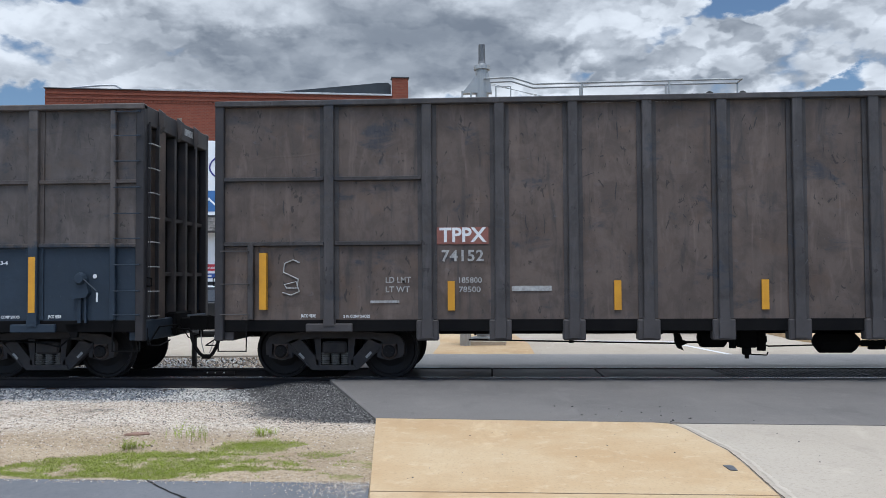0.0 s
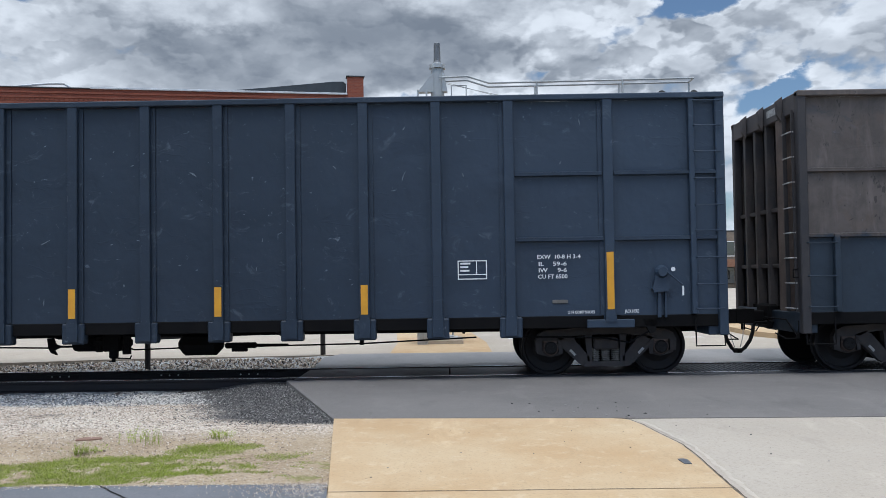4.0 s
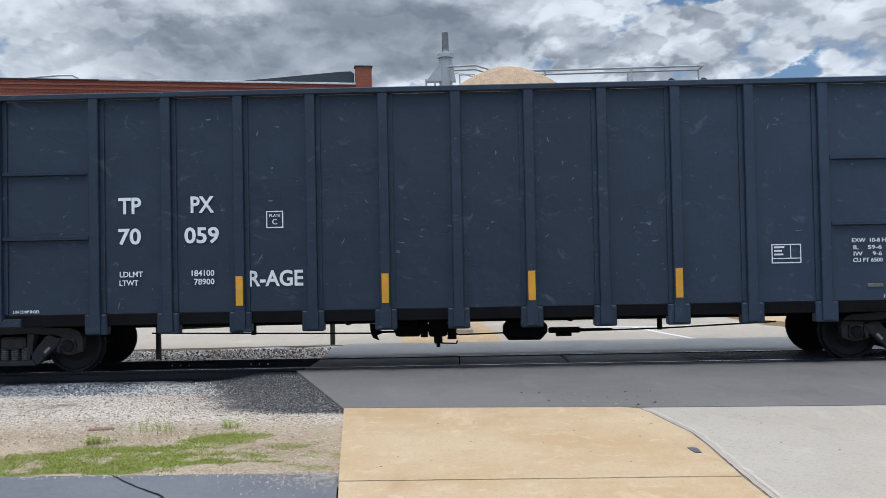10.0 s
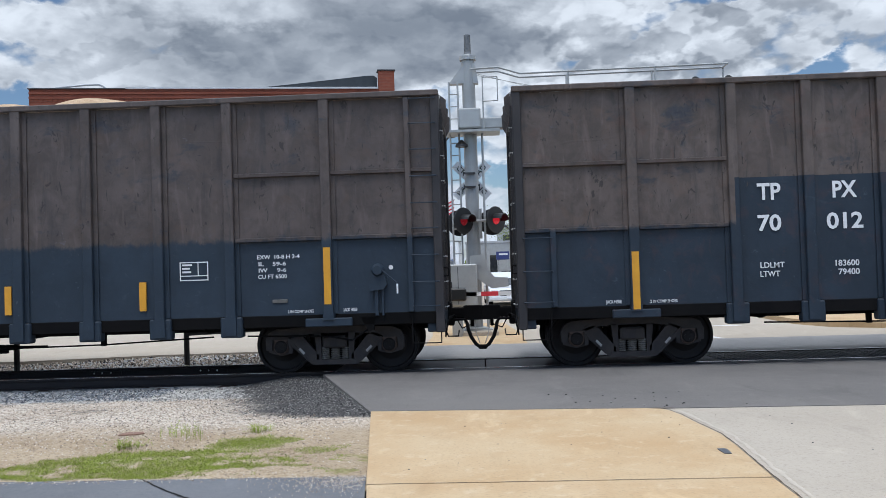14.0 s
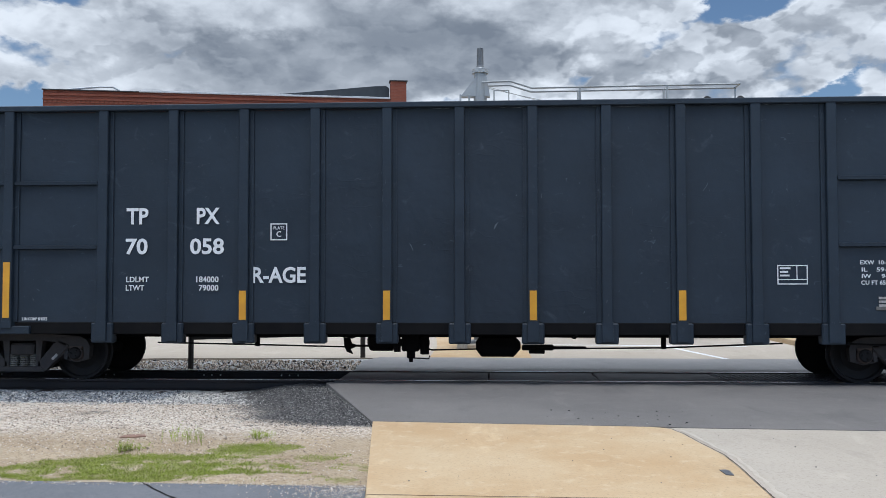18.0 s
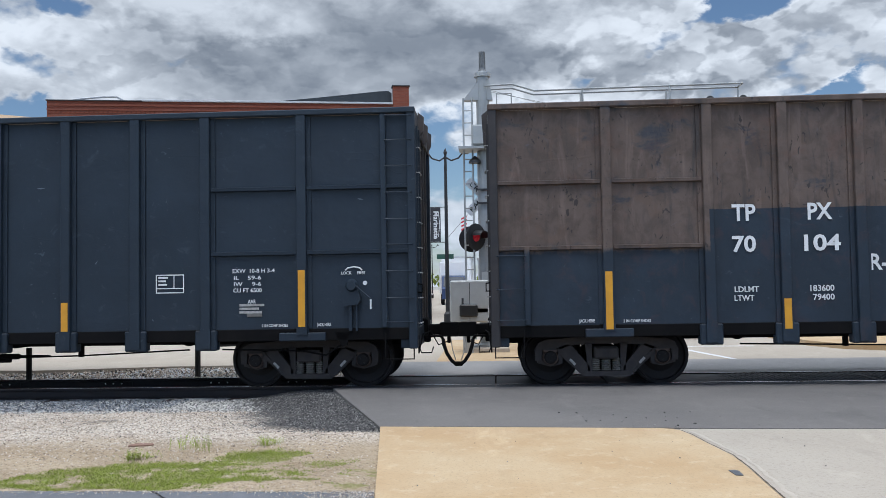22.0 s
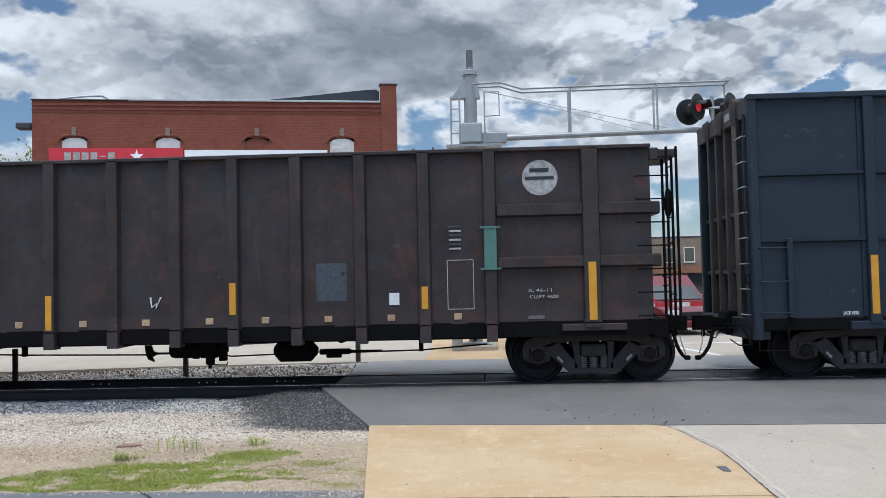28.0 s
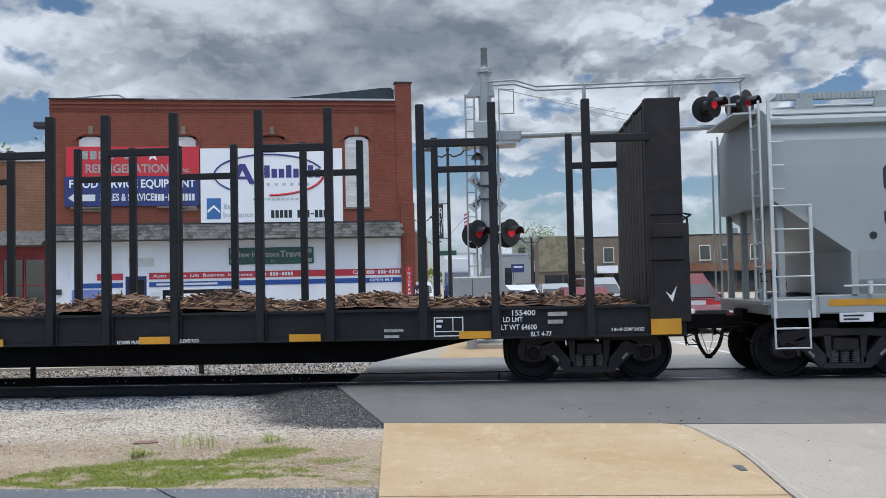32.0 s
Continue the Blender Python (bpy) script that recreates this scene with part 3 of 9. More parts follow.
        for i in range(last):
            faces += [(i * n + k, i * n + (k + 1) % n, (i + 1) * n + (k + 1) % n, (i + 1) * n + k) for k in range(n)]
        faces += [tuple(range(n - 1, -1, -1)), tuple(range(last * n, last * n + n))]
        return self.add(verts, faces)

    def lathe(self, profile, axis="y", at=(0, 0, 0), n=24):
        """profile: (distance along the axis, radius)."""
        verts, faces = [], []
        for a, r in profile:
            for i in range(n):
                c, s = r * math.cos(2 * math.pi * i / n), r * math.sin(2 * math.pi * i / n)
                e = {"x": (a, c, s), "y": (s, a, c), "z": (c, s, a)}[axis]
                verts.append((e[0] + at[0], e[1] + at[1], e[2] + at[2]))
        for k in range(len(profile) - 1):
            for i in range(n):
                faces.append((k * n + i, k * n + (i + 1) % n, (k + 1) * n + (i + 1) % n, (k + 1) * n + i))
        faces += [tuple(range(n - 1, -1, -1)), tuple(range((len(profile) - 1) * n, len(profile) * n))]
        return self.add(verts, faces)

    def grid(self, nx, ny, place):
        verts = [place(i / nx, j / ny) for j in range(ny + 1) for i in range(nx + 1)]
        return self.add(verts, [(j * (nx + 1) + i, j * (nx + 1) + i + 1, (j + 1) * (nx + 1) + i + 1, (j + 1) * (nx + 1) + i) for j in range(ny) for i in range(nx)])

    def mesh(self, name, material=None, smooth=False):
        me = bpy.data.meshes.new(name)
        me.from_pydata(self.v, [], self.f)
        if material:
            me.materials.append(material)
        if smooth:
            me.shade_smooth()
        return me


def part(name, data, material, parent, label="", m=None, smooth=False):
    """ONE mesh object under a thing or a part. data: a Build or a mesh that is shared."""
    me = data.mesh(name, material, smooth) if isinstance(data, Build) else data
    ob = new(name, me)
    ob.parent = parent
    if m is not None:
        ob.matrix_basis = m
    if not isinstance(data, Build) and material and me.materials and me.materials[0] is not material:
        ob.material_slots[0].link = "OBJECT"
        ob.material_slots[0].material = material
    return tagged(ob, label)


def thing(name, label, category, m=None, group="", kind="", data=None, material=None, smooth=False):
    me = data.mesh(name, material, smooth) if isinstance(data, Build) else data
    ob = new(name, me)
    ob.matrix_basis = m if m is not None else Matrix()
    return tagged(ob, label, category, group, kind)


LETTERS = {}


def letters(text, height, spacing=1.0):
    """A flat mesh of the words, centred, standing upright and facing -y, so high as a capital letter."""
    key = (text, round(height, 3), spacing)
    if key not in LETTERS:
        cu = bpy.data.curves.new("lettering", "FONT")
        cu.body, cu.align_x, cu.align_y, cu.size, cu.space_character = text, "CENTER", "CENTER", height / 0.70, spacing
        cu.resolution_u = 3
        cu.extrude, cu.offset = 0.002, height * (0.034 if height > 0.15 else 0.022)
        ob = bpy.data.objects.new("lettering", cu)
        me = bpy.data.meshes.new_from_object(ob)
        me.transform(Matrix.Rotation(radians(90), 4, "X"))
        bpy.data.objects.remove(ob)
        bpy.data.curves.remove(cu)
        LETTERS[key] = me
    return LETTERS[key].copy()


def write(text, x, y, z, height, material, parent, spacing=1.0, name="lettering", width=0.0):
    me = letters(text, height, spacing)
    me.materials.clear()
    me.materials.append(material)
    if width:
        xs = [v.co.x for v in me.vertices]
        me.transform(Matrix.Diagonal((width / (max(xs) - min(xs)), 1, 1, 1)))
    return part(name, me, None, parent, m=pose(x, y, z))


def bars(x, y, z, width, height, lines, material, parent, name="lettering_bar", gap=0.5):
    """Unreadable lines of writing as bars, centred on x, z."""
    b = Build()
    step = height / (lines - gap) if lines > 1 else height
    for i in range(lines):
        top = z + height / 2 - i * step
        w = width * (1.0, 0.78, 0.9, 0.6)[i % 4]
        b.box(x - width / 2, y - 0.002, top - step * (1 - gap if lines > 1 else 1), x - width / 2 + w, y + 0.001, top)
    return part(name, b, material, parent)


def letter_blocks(pattern, x, y, z, width, height, material, parent, name="lettering_bar"):
    """A word as plain blocks, one for each character: X tall, x low, - a dash, blank a gap; centred on x, z."""
    b, step = Build(), width / len(pattern)
    for i, ch in enumerate(pattern):
        x0 = x - width / 2 + i * step
        top = {"X": height / 2, "x": height * 0.22, "-": height * 0.08}.get(ch)
        if top is not None:
            b.box(x0 + step * 0.10, y - 0.003, -height * 0.08 + z if ch == "-" else z - height / 2, x0 + step * 0.86, y + 0.001, z + top)
    return part(name, b, material, parent)
# ------------------------------------------------------------------ ground and track
YC = 15.17  # middle of the track
RAILS = (YC - 0.752, YC + 0.752)


def verge_mat():
    """Railside ground: pinkish gravel, grey ballast along the ties, a dark asphalt apron by the crossing, sandy soil at the kerb."""
    m, n, b = blank("railside_gravel_and_soil")
    v = n.add("ShaderNodeNewGeometry").outputs["Position"]
    x, y, z = n.split(v)
    wob = n.math("SUBTRACT", n.noise(v, 1.6, 6.0, 0.65), 0.5)
    yy = n.math("ADD", y, n.math("MULTIPLY", wob, 1.1))
    cell, gap = n.voronoi(v, 24.0, "F1", "Color"), n.voronoi(v, 24.0)
    c = n.split(cell)
    broad, fine = n.noise(v, 0.7, 5.0, 0.6), n.noise(v, 120.0, 3.0, 0.6)
    tiny, tiny_gap = n.voronoi(v, 60.0, "F1", "Color"), n.voronoi(v, 60.0)
    d = n.split(tiny)
    gravel = n.mix(n.step(broad, 0.35, 0.65), (0.50, 0.405, 0.315), (0.62, 0.535, 0.440))
    gravel = n.mix(n.math("MULTIPLY", n.step(d[0], 0.45, 1.0), 0.75), gravel, (0.82, 0.76, 0.67))
    gravel = n.mix(n.math("MULTIPLY", n.step(d[1], 0.62, 0.95), 0.80), gravel, (0.15, 0.122, 0.095))
    gravel = n.mix(n.math("MULTIPLY", n.step(c[1], 0.74, 0.95), 0.6), gravel, (0.20, 0.165, 0.135))
    # coarser and bluer at the ties, away from the road
    stone = n.mix(n.step(c[0], 0.15, 0.9), (0.20, 0.215, 0.235), (0.50, 0.505, 0.50))
    stone = n.mix(n.math("MULTIPLY", n.step(c[2], 0.55, 0.9), 0.85), stone, (0.06, 0.065, 0.075))
    pale = n.mix(n.step(c[0], 0.2, 0.9), (0.48, 0.45, 0.40), (0.80, 0.77, 0.71))
    pale = n.mix(n.math("MULTIPLY", n.step(d[2], 0.6, 0.95), 0.8), pale, (0.13, 0.12, 0.105))
    stone = n.mix(n.step(n.math("ADD", x, n.math("MULTIPLY", wob, 3.0)), -6.4, -4.6), stone, pale)
    dirt = n.mix(n.step(broad, 0.35, 0.65), (0.47, 0.370, 0.255), (0.35, 0.265, 0.175))
    dirt = n.mix(n.math("MULTIPLY", n.step(d[0], 0.55, 1.0), 0.5), dirt, (0.56, 0.48, 0.38))
    dirt = n.mix(n.math("MULTIPLY", n.step(d[1], 0.70, 1.0), 0.6), dirt, (0.17, 0.125, 0.08))
    col = n.mix(n.step(yy, 10.0, 8.9), gravel, dirt)
    col = n.mix(n.step(yy, 11.7, 12.7), col, stone)
    # apron: a band along the slanting edge of the road, crumbling into the gravel
    off = n.math("ADD", n.math("MULTIPLY", n.math("ADD", x, 1.38), -0.951), n.math("MULTIPLY", n.math("SUBTRACT", y, 10.2), -0.310))
    off = n.math("ADD", n.math("ADD", off, n.math("MULTIPLY", wob, 1.0)), n.math("MULTIPLY", n.math("SUBTRACT", d[0], 0.5), 0.35))
    apron = n.math("MULTIPLY", n.step(off, 1.70, 1.15), n.step(n.math("ADD", n.math("ADD", y, n.math("MULTIPLY", off, -0.25)), n.math("MULTIPLY", wob, 0.7)), 9.75, 10.2))
    tar = n.mix(n.math("MULTIPLY", n.step(d[1], 0.5, 1.0), 0.7), (0.060, 0.057, 0.056), (0.17, 0.163, 0.155))
    tar = n.mix(n.math("MULTIPLY", n.step(d[2], 0.90, 0.97), 0.8), tar, (0.45, 0.43, 0.40))
    col = n.mix(apron, col, tar)
    # dark damp patches in the ballast
    damp = n.noise(n.scaled(v, (0.7, 2.2, 1.0)), 1.5, 7.0, 0.62)
    col = n.mix(n.math("MULTIPLY", n.math("MULTIPLY", n.step(damp, 0.58, 0.66), n.step(yy, 10.2, 11.0)), 0.7), col, (0.10, 0.09, 0.08))
    # low turf between the blades
    at = n.add("ShaderNodeAttribute")
    at.attribute_name = "turf"
    moss = n.math("MULTIPLY", n.step(n.math("ADD", at.outputs["Fac"], n.math("MULTIPLY", n.math("SUBTRACT", n.noise(v, 22.0, 5.0, 0.65), 0.5), 1.3)), 0.15, 0.75), 0.80)
    leaf = n.mix(n.step(n.noise(v, 9.0, 4.0, 0.6), 0.35, 0.65), (0.165, 0.170, 0.050), (0.30, 0.270, 0.120))
    leaf = n.mix(n.math("MULTIPLY", n.step(d[0], 0.3, 1.0), 0.5), leaf, (0.25, 0.285, 0.06))
    col = n.mix(moss, col, leaf)
    gap = n.math("ADD", n.math("MULTIPLY", gap, 0.6), n.math("MULTIPLY", tiny_gap, 0.4))
    n.put(b.inputs["Base Color"], col)
    b.inputs["Roughness"].default_value, b.inputs["Specular IOR Level"].default_value = 0.95, 0.15
    bumped(n, b, n.math("SUBTRACT", n.math("MULTIPLY", fine, 0.3), gap), 0.9, 0.03)
    return m


M_VERGE = verge_mat()


def turf(x, y):
    """How thick the grass stands, 0 to 1."""
    top = min(8.40, max(7.62, 7.78 + (x + 4.3) * 0.80)) + 0.12 * noise.noise((x * 2.1, y * 1.2, 5)) + 0.06 * noise.noise((x * 6.1, y * 3.2, 8))
    body = min(1.0, max(0.0, (top - y) / 0.22)) * min(1.0, max(0.0, (y - 7.16 - 0.10 * noise.noise((x * 2, 0, 0))) / 0.10))
    mix_ = 0.78 + 0.8 * noise.noise((x * 0.9, y * 1.9, 2)) + 0.9 * noise.noise((x * 3.6, y * 5.0, 7)) + 0.6 * noise.noise((x * 11, y * 13, 4))
    if x > -2.7:
        mix_ -= 0.45 * min(1.0, (x + 2.7) / 0.5) + 0.3 * min(1.0, max(0.0, (7.7 - y) / 0.3))
    knoll = math.exp(-((x + 2.35) / 0.42) ** 2 - ((y - 8.62) / 0.30) ** 2) * (1.0 + 0.7 * noise.noise((x * 4, y * 5, 3)))
    strip = 0.45 * math.exp(-((x + 1.6) / 0.35) ** 2 - ((y - 8.2) / 0.2) ** 2)
    if knoll + strip > 0.3:
        return min(1.0, max(knoll + strip, body * mix_))
    return body * min(1.0, max(0.0, mix_))


def slab(name, pts, z, material, label, category, depth=0.12, kind="structure"):
    """A flat piece of paving with real thickness, outline in x and y."""
    return thing(name, label, category, kind=kind, data=Build().prism(pts, "z", z - depth, z), material=material)


# ground sheet to the horizon
b = Build()
b.add([(-2500, -600, -0.40), (2500, -600, -0.40), (2500, 3500, -0.40), (-2500, 3500, -0.40)], [(0, 1, 2, 3)])
thing("ground", "flat sandy town ground reaching to the horizon", "ground", kind="structure", data=b, material=M_FARGROUND)


def verge_height(x, y):
    k = min(1.0, max(0.0, (y - 11.2) / 2.4))
    bump_ = 0.022 * noise.noise((x * 1.7, y * 1.7, 0)) + 0.012 * noise.noise((x * 6, y * 6, 3))
    near = min(1.0, max(0.0, 1.35 - (verge_edge(y) - x) / 1.3))
    return -0.03 - 0.15 * k * k * (3 - 2 * k) * (1 - 0.85 * near * near * (3 - 2 * near)) + bump_


def verge_edge(y):
    """Right-hand edge of the railside ground, under the paving."""
    return -2.56 + (14.1 - y) * 0.322 + 0.06 if y > 10.2 else -1.34 + (10.2 - y) * 0.128 + 0.04


b = Build()
b.grid(200, 170, lambda u, w: (lambda yy: (lambda xx: (xx, yy, verge_height(xx, yy)))(-9.6 + u * (verge_edge(yy) + 9.6)))(6.6 + w * 7.75))
def with_turf(me):
    """Lays down how thick the grass stands at every point of the ground."""
    layer = me.attributes.new("turf", "FLOAT", "POINT")
    for i, v in enumerate(me.vertices):
        layer.data[i].value = turf(v.co.x, v.co.y)
    return me


verge = thing("railside_ground", "pinkish gravel and grey ballast with sandy soil beside the rails", "gravel ground", kind="structure", data=with_turf(b.mesh("railside_ground", M_VERGE, True)))
b = Build()
b.grid(30, 12, lambda u, w: (-9.6 - u * 50, 6.6 + w * 7.75, verge_height(-9.6 - u * 50, 6.6 + w * 7.75)))
b.grid(60, 5, lambda u, w: (-2.2 - u * 57, 14.3 + w * 1.85, -0.215 + 0.02 * noise.noise((u * 190, w * 9, 1))))
b.grid(90, 20, lambda u, w: (-2.2 - u * 57, 16.1 + w * 2.85, -0.17 + 0.11 * w * w + 0.03 * noise.noise((u * 160, w * 8, 2))))
thing("track_bed", "grey crushed-stone ballast bed under the rails", "ballast", kind="structure", data=b, material=M_BALLAST, smooth=True)

# near side: paving
slab("parking_asphalt", [(-30, -8), (-0.115, -8), (-0.115, -0.9), (-0.495, 2.9), (-0.955, 6.69), (-0.99, 7.0), (-1.7, 7.03), (-2.85, 7.06), (-4.1, 7.08), (-30, 7.2)], -0.012, M_ASPH2, "blue-grey worn parking asphalt with a crack", "asphalt")
pav = thing("pavement", "tan concrete sidewalk in large slabs", "sidewalk", kind="structure")
part("slab", Build().prism([(-1.36, 10.19), (-0.945, 6.70), (2.13, 6.665), (2.16, 7.26), (2.19, 7.8), (2.20, 8.38), (2.13, 8.92), (2.07, 9.51), (2.01, 9.79), (1.94, 9.90), (1.80, 9.95)], "z", -0.12, 0.0), M_TAN, pav)
part("slab", Build().prism([(-0.94, 6.685), (-0.48, 2.9), (2.05, 2.9), (2.125, 6.65)], "z", -0.12, 0.001), M_TAN, pav)
part("slab", Build().prism([(-0.48, 2.885), (-0.1, -0.9), (2.0, -0.9), (2.05, 2.885)], "z", -0.12, 0.0), M_TAN, pav)
part("slab", Build().prism([(-0.1, -0.915), (-0.1, -8), (2.0, -8), (2.0, -0.915)], "z", -0.12, 0.0), M_TAN, pav)
EDGE = [(1.80, 9.95), (1.95, 9.90), (2.02, 9.79), (2.08, 9.51), (2.14, 8.92), (2.21, 8.38), (2.20, 7.8), (2.17, 7.26), (2.14, 6.66)]


def crack(name, pts, width, z, label, seed, material):
    """A thin dark open joint that wanders and changes width."""
    fine = []
    for (x0, y0), (x1, y1) in zip(pts, pts[1:]):
        k = max(1, int(math.hypot(x1 - x0, y1 - y0) / 0.04))
        fine += [(x0 + (x1 - x0) * i / k, y0 + (y1 - y0) * i / k) for i in range(k)]
    fine.append(pts[-1])
    verts = []
    for i, (x, y) in enumerate(fine):
        (xa, ya), (xb, yb) = fine[max(0, i - 1)], fine[min(len(fine) - 1, i + 1)]
        d = math.hypot(xb - xa, yb - ya)
        nx, ny = -(yb - ya) / d, (xb - xa) / d
        mid = width * 0.7 * noise.noise((i * 0.23, seed, 0))
        w = width * (0.45 + 0.9 * abs(noise.noise((i * 0.41, seed, 4))))
        verts += [(x + nx * (mid - w), y + ny * (mid - w), z), (x + nx * (mid + w), y + ny * (mid + w), z)]
    b = Build().add(verts, [(2 * i, 2 * i + 2, 2 * i + 3, 2 * i + 1) for i in range(len(fine) - 1)])
    return thing(name, label, "joint", kind="structure", data=b, material=material)


M_GUTTER = plain("pale_worn_concrete", (0.52, 0.46, 0.385), (0.44, 0.385, 0.315), rough=0.9, scale=6, grain=90)
M_JOINT = plain("dirt_filled_joint", (0.055, 0.038, 0.026), (0.12, 0.085, 0.055), rough=0.95, scale=20)
crack("pavement_joint", EDGE[1:] + [(2.10, 5.2)], 0.011, 0.0035, "dark dirt-filled joint between sidewalk and road", 1, M_JOINT)
crack("pavement_joint", [(-0.94, 6.69), (0.5, 6.672), (2.13, 6.658)], 0.010, 0.0045, "dark narrow joint across the sidewalk", 2, M_JOINT)
crack("pavement_joint", [(-1.37, 10.20), (0.2, 10.09), (1.80, 9.96), (2.1, 9.93)], 0.012, 0.0035, "dark seam between sidewalk and crossing asphalt", 3, M_JOINT)
crack("gutter_band", [(x + 0.085, y) for x, y in EDGE[2:]] + [(2.19, 5.2)], 0.030, -0.0035, "pale worn gutter band along the sidewalk joint", 7, M_GUTTER)
slab("road_concrete", [(2.03, -8), (2.06, 2.9), (2.14, 6.65), (2.17, 7.26), (2.20, 7.8), (2.21, 8.38), (2.14, 8.92), (2.08, 9.51), (2.02, 9.79), (1.95, 9.90), (1.83, 9.94), (4.3, 9.83), (30, 9.3), (30, -8)], -0.008, M_CONC, "pale grey concrete road", "road")
slab("crossing_asphalt", [(-2.64, 14.09), (-1.37, 10.205), (1.80, 9.965), (4.3, 9.85), (30, 9.32), (30, 14.30), (-2.4, 14.30)], -0.004, M_ASPH, "dark grey asphalt apron of the level crossing", "road")
slab("crossing_asphalt_far", [(-2.5, 16.06), (30, 16.06), (30, 18.6), (6.9, 18.75), (-2.35, 18.95), (-2.62, 18.2)], -0.006, M_ASPH4, "bleached grey asphalt apron beyond the rails", "road")

# between and beside the rails on the crossing
panels = thing("crossing_panels", "black rubber and asphalt crossing panels between the rails", "crossing panel", kind="structure")
xs = [-2.55, 0.0, 1.85, 3.9, 6.3, 8.7, 11.1, 13.5, 15.9, 18.3, 20.7]
for x0, x1 in zip(xs, xs[1:]):
    b = Build().box(x0 + 0.012, RAILS[0] + 0.12, -0.14, x1 - 0.012, RAILS[1] - 0.12, -0.012, 0.01)
    if x0 > 3.5:
        for i in range(int((x1 - x0) / 0.1)):
            for j in range(11):
                b.box(x0 + 0.05 + i * 0.1, RAILS[0] + 0.18 + j * 0.11, -0.014, x0 + 0.10 + i * 0.1, RAILS[0] + 0.24 + j * 0.11, -0.003)
    part("panel", b, M_PANEL, panels)
for y0, y1 in ((RAILS[0] - 0.34, RAILS[0] - 0.045), (RAILS[1] + 0.045, RAILS[1] + 0.16)):
    for x0, x1 in zip(xs, xs[1:]):
        part("edge_strip", Build().box(x0 + 0.008, y0, -0.14, x1 - 0.008, y1, -0.002, 0.006), M_PANEL, panels)

# rails and ties
track = thing("railway_track", "worn steel rails on old wooden ties", "railway track", kind="structure")
PROFILE = [(-0.075, -0.172), (0.075, -0.172), (0.075, -0.160), (0.012, -0.145), (0.010, -0.045), (0.037, -0.034), (0.037, -0.006), (0.030, 0), (-0.030, 0), (-0.037, -0.006), (-0.037, -0.034), (-0.010, -0.045), (-0.012, -0.145), (-0.075, -0.160)]
for y in RAILS:
    r = part("rail", Build().prism([(y + p, q) for p, q in PROFILE], "x", -60, 40), M_RAIL, track, "rusty rail with a bright running face")
    part("running_face", Build().box(-60, y - 0.024, 0.0005, 40, y + 0.024, 0.003), M_RAILTOP, r)
b0 = Build().box(-0.115, -1.28, -0.37, 0.115, 1.28, -0.178, 0.015).mesh("tie", M_TIE)
random.seed(4)
for i in range(110):
    part("tie", b0, M_TIE, track, m=pose(-2.75 - i * 0.52, YC + random.uniform(-0.05, 0.05), random.uniform(-0.012, 0.004), 0, 0, random.uniform(-1.5, 1.5)))
for x in (-5.05, -9.2, -7.05, -3.6):
    y = RAILS[1]
    j = part("joint_bar", Build().box(x - 0.30, y - 0.035, -0.125, x + 0.30, y - 0.012, -0.052, 0.006), M_RAIL, track)
    part("bolts", Build().box(x - 0.22, y - 0.047, -0.095, x - 0.195, y - 0.034, -0.07, 0.004).box(x - 0.07, y - 0.047, -0.095, x - 0.045, y - 0.034, -0.07, 0.004)
         .box(x + 0.09, y - 0.047, -0.095, x + 0.115, y - 0.034, -0.07, 0.004), M_WHITE, j, "white-marked bolt heads")

# far side
slab("far_pavement", [(-70, 18.6), (-12, 18.35), (-9.8, 18.1), (-7, 18.75), (-4.2, 18.9), (-2.63, 18.97), (6.9, 18.77), (40, 18.3), (70, 60), (70, 400), (-70, 400)], -0.03, M_CONC, "pale concrete lot and street beyond the rails", "pavement")
fp = thing("far_sidewalk", "tan concrete sidewalk slab by the crossing signal", "sidewalk", kind="structure")
part("slab", Build().prism([(-1.3, 19.0), (0.93, 18.98), (0.93, 21.9), (-1.3, 22.0)], "z", -0.1, -0.018), M_TAN, fp)
part("slab", Build().prism([(-1.3, 22.02), (0.93, 21.92), (0.6, 26.5), (-1.6, 26.5)], "z", -0.1, -0.018), M_TAN, fp)
part("slab", Build().prism([(7.9, 22.7), (8.3, 21.4), (9.2, 20.6), (11, 20.2), (30, 19.6), (30, 24), (8.0, 27.7)], "z", -0.1, 0.10), M_TAN, fp, "tan raised sidewalk with a kerb")
part("slab", Build().prism([(8.0, 27.72), (30, 24.02), (30, 40), (8.3, 40)], "z", -0.1, 0.09), M_CONC, fp)

# white road markings
mk = thing("road_marking", "worn white painted line on the road beyond the rails", "road marking", kind="structure",
           data=Build().add([(4.45, 22.6, -0.026), (4.60, 22.6, -0.026), (5.16, 19.0, -0.026), (5.02, 19.0, -0.026)], [(0, 1, 2, 3)]), material=M_WHITE)

thing("road_marking", "worn white stop line on the road beyond the rails", "road marking", kind="structure",
      data=Build().add([(1.55, 23.0, -0.026), (6.6, 22.62, -0.026), (6.6, 22.80, -0.026), (1.55, 23.2, -0.026)], [(0, 1, 2, 3)]), material=M_WHITE)

# low pipe barrier beyond the rails
M_POST = plain("black_post_steel", (0.02, 0.02, 0.021), (0.035, 0.03, 0.028), rough=0.7)
bar = thing("pipe_barrier", "black steel posts of a low barrier beside the track", "barrier", m=pose(-6, 17.4, -0.05))
for x, y in ((-8.98, 16.35), (-6.03, 17.4), (-2.77, 19.1), (-11.9, 15.9 + 1.5)):
    part("post", Build().rod((x + 6, y - 17.4, -0.1), (x + 6, y - 17.4, 0.62), 0.055, 10), M_POST, bar)
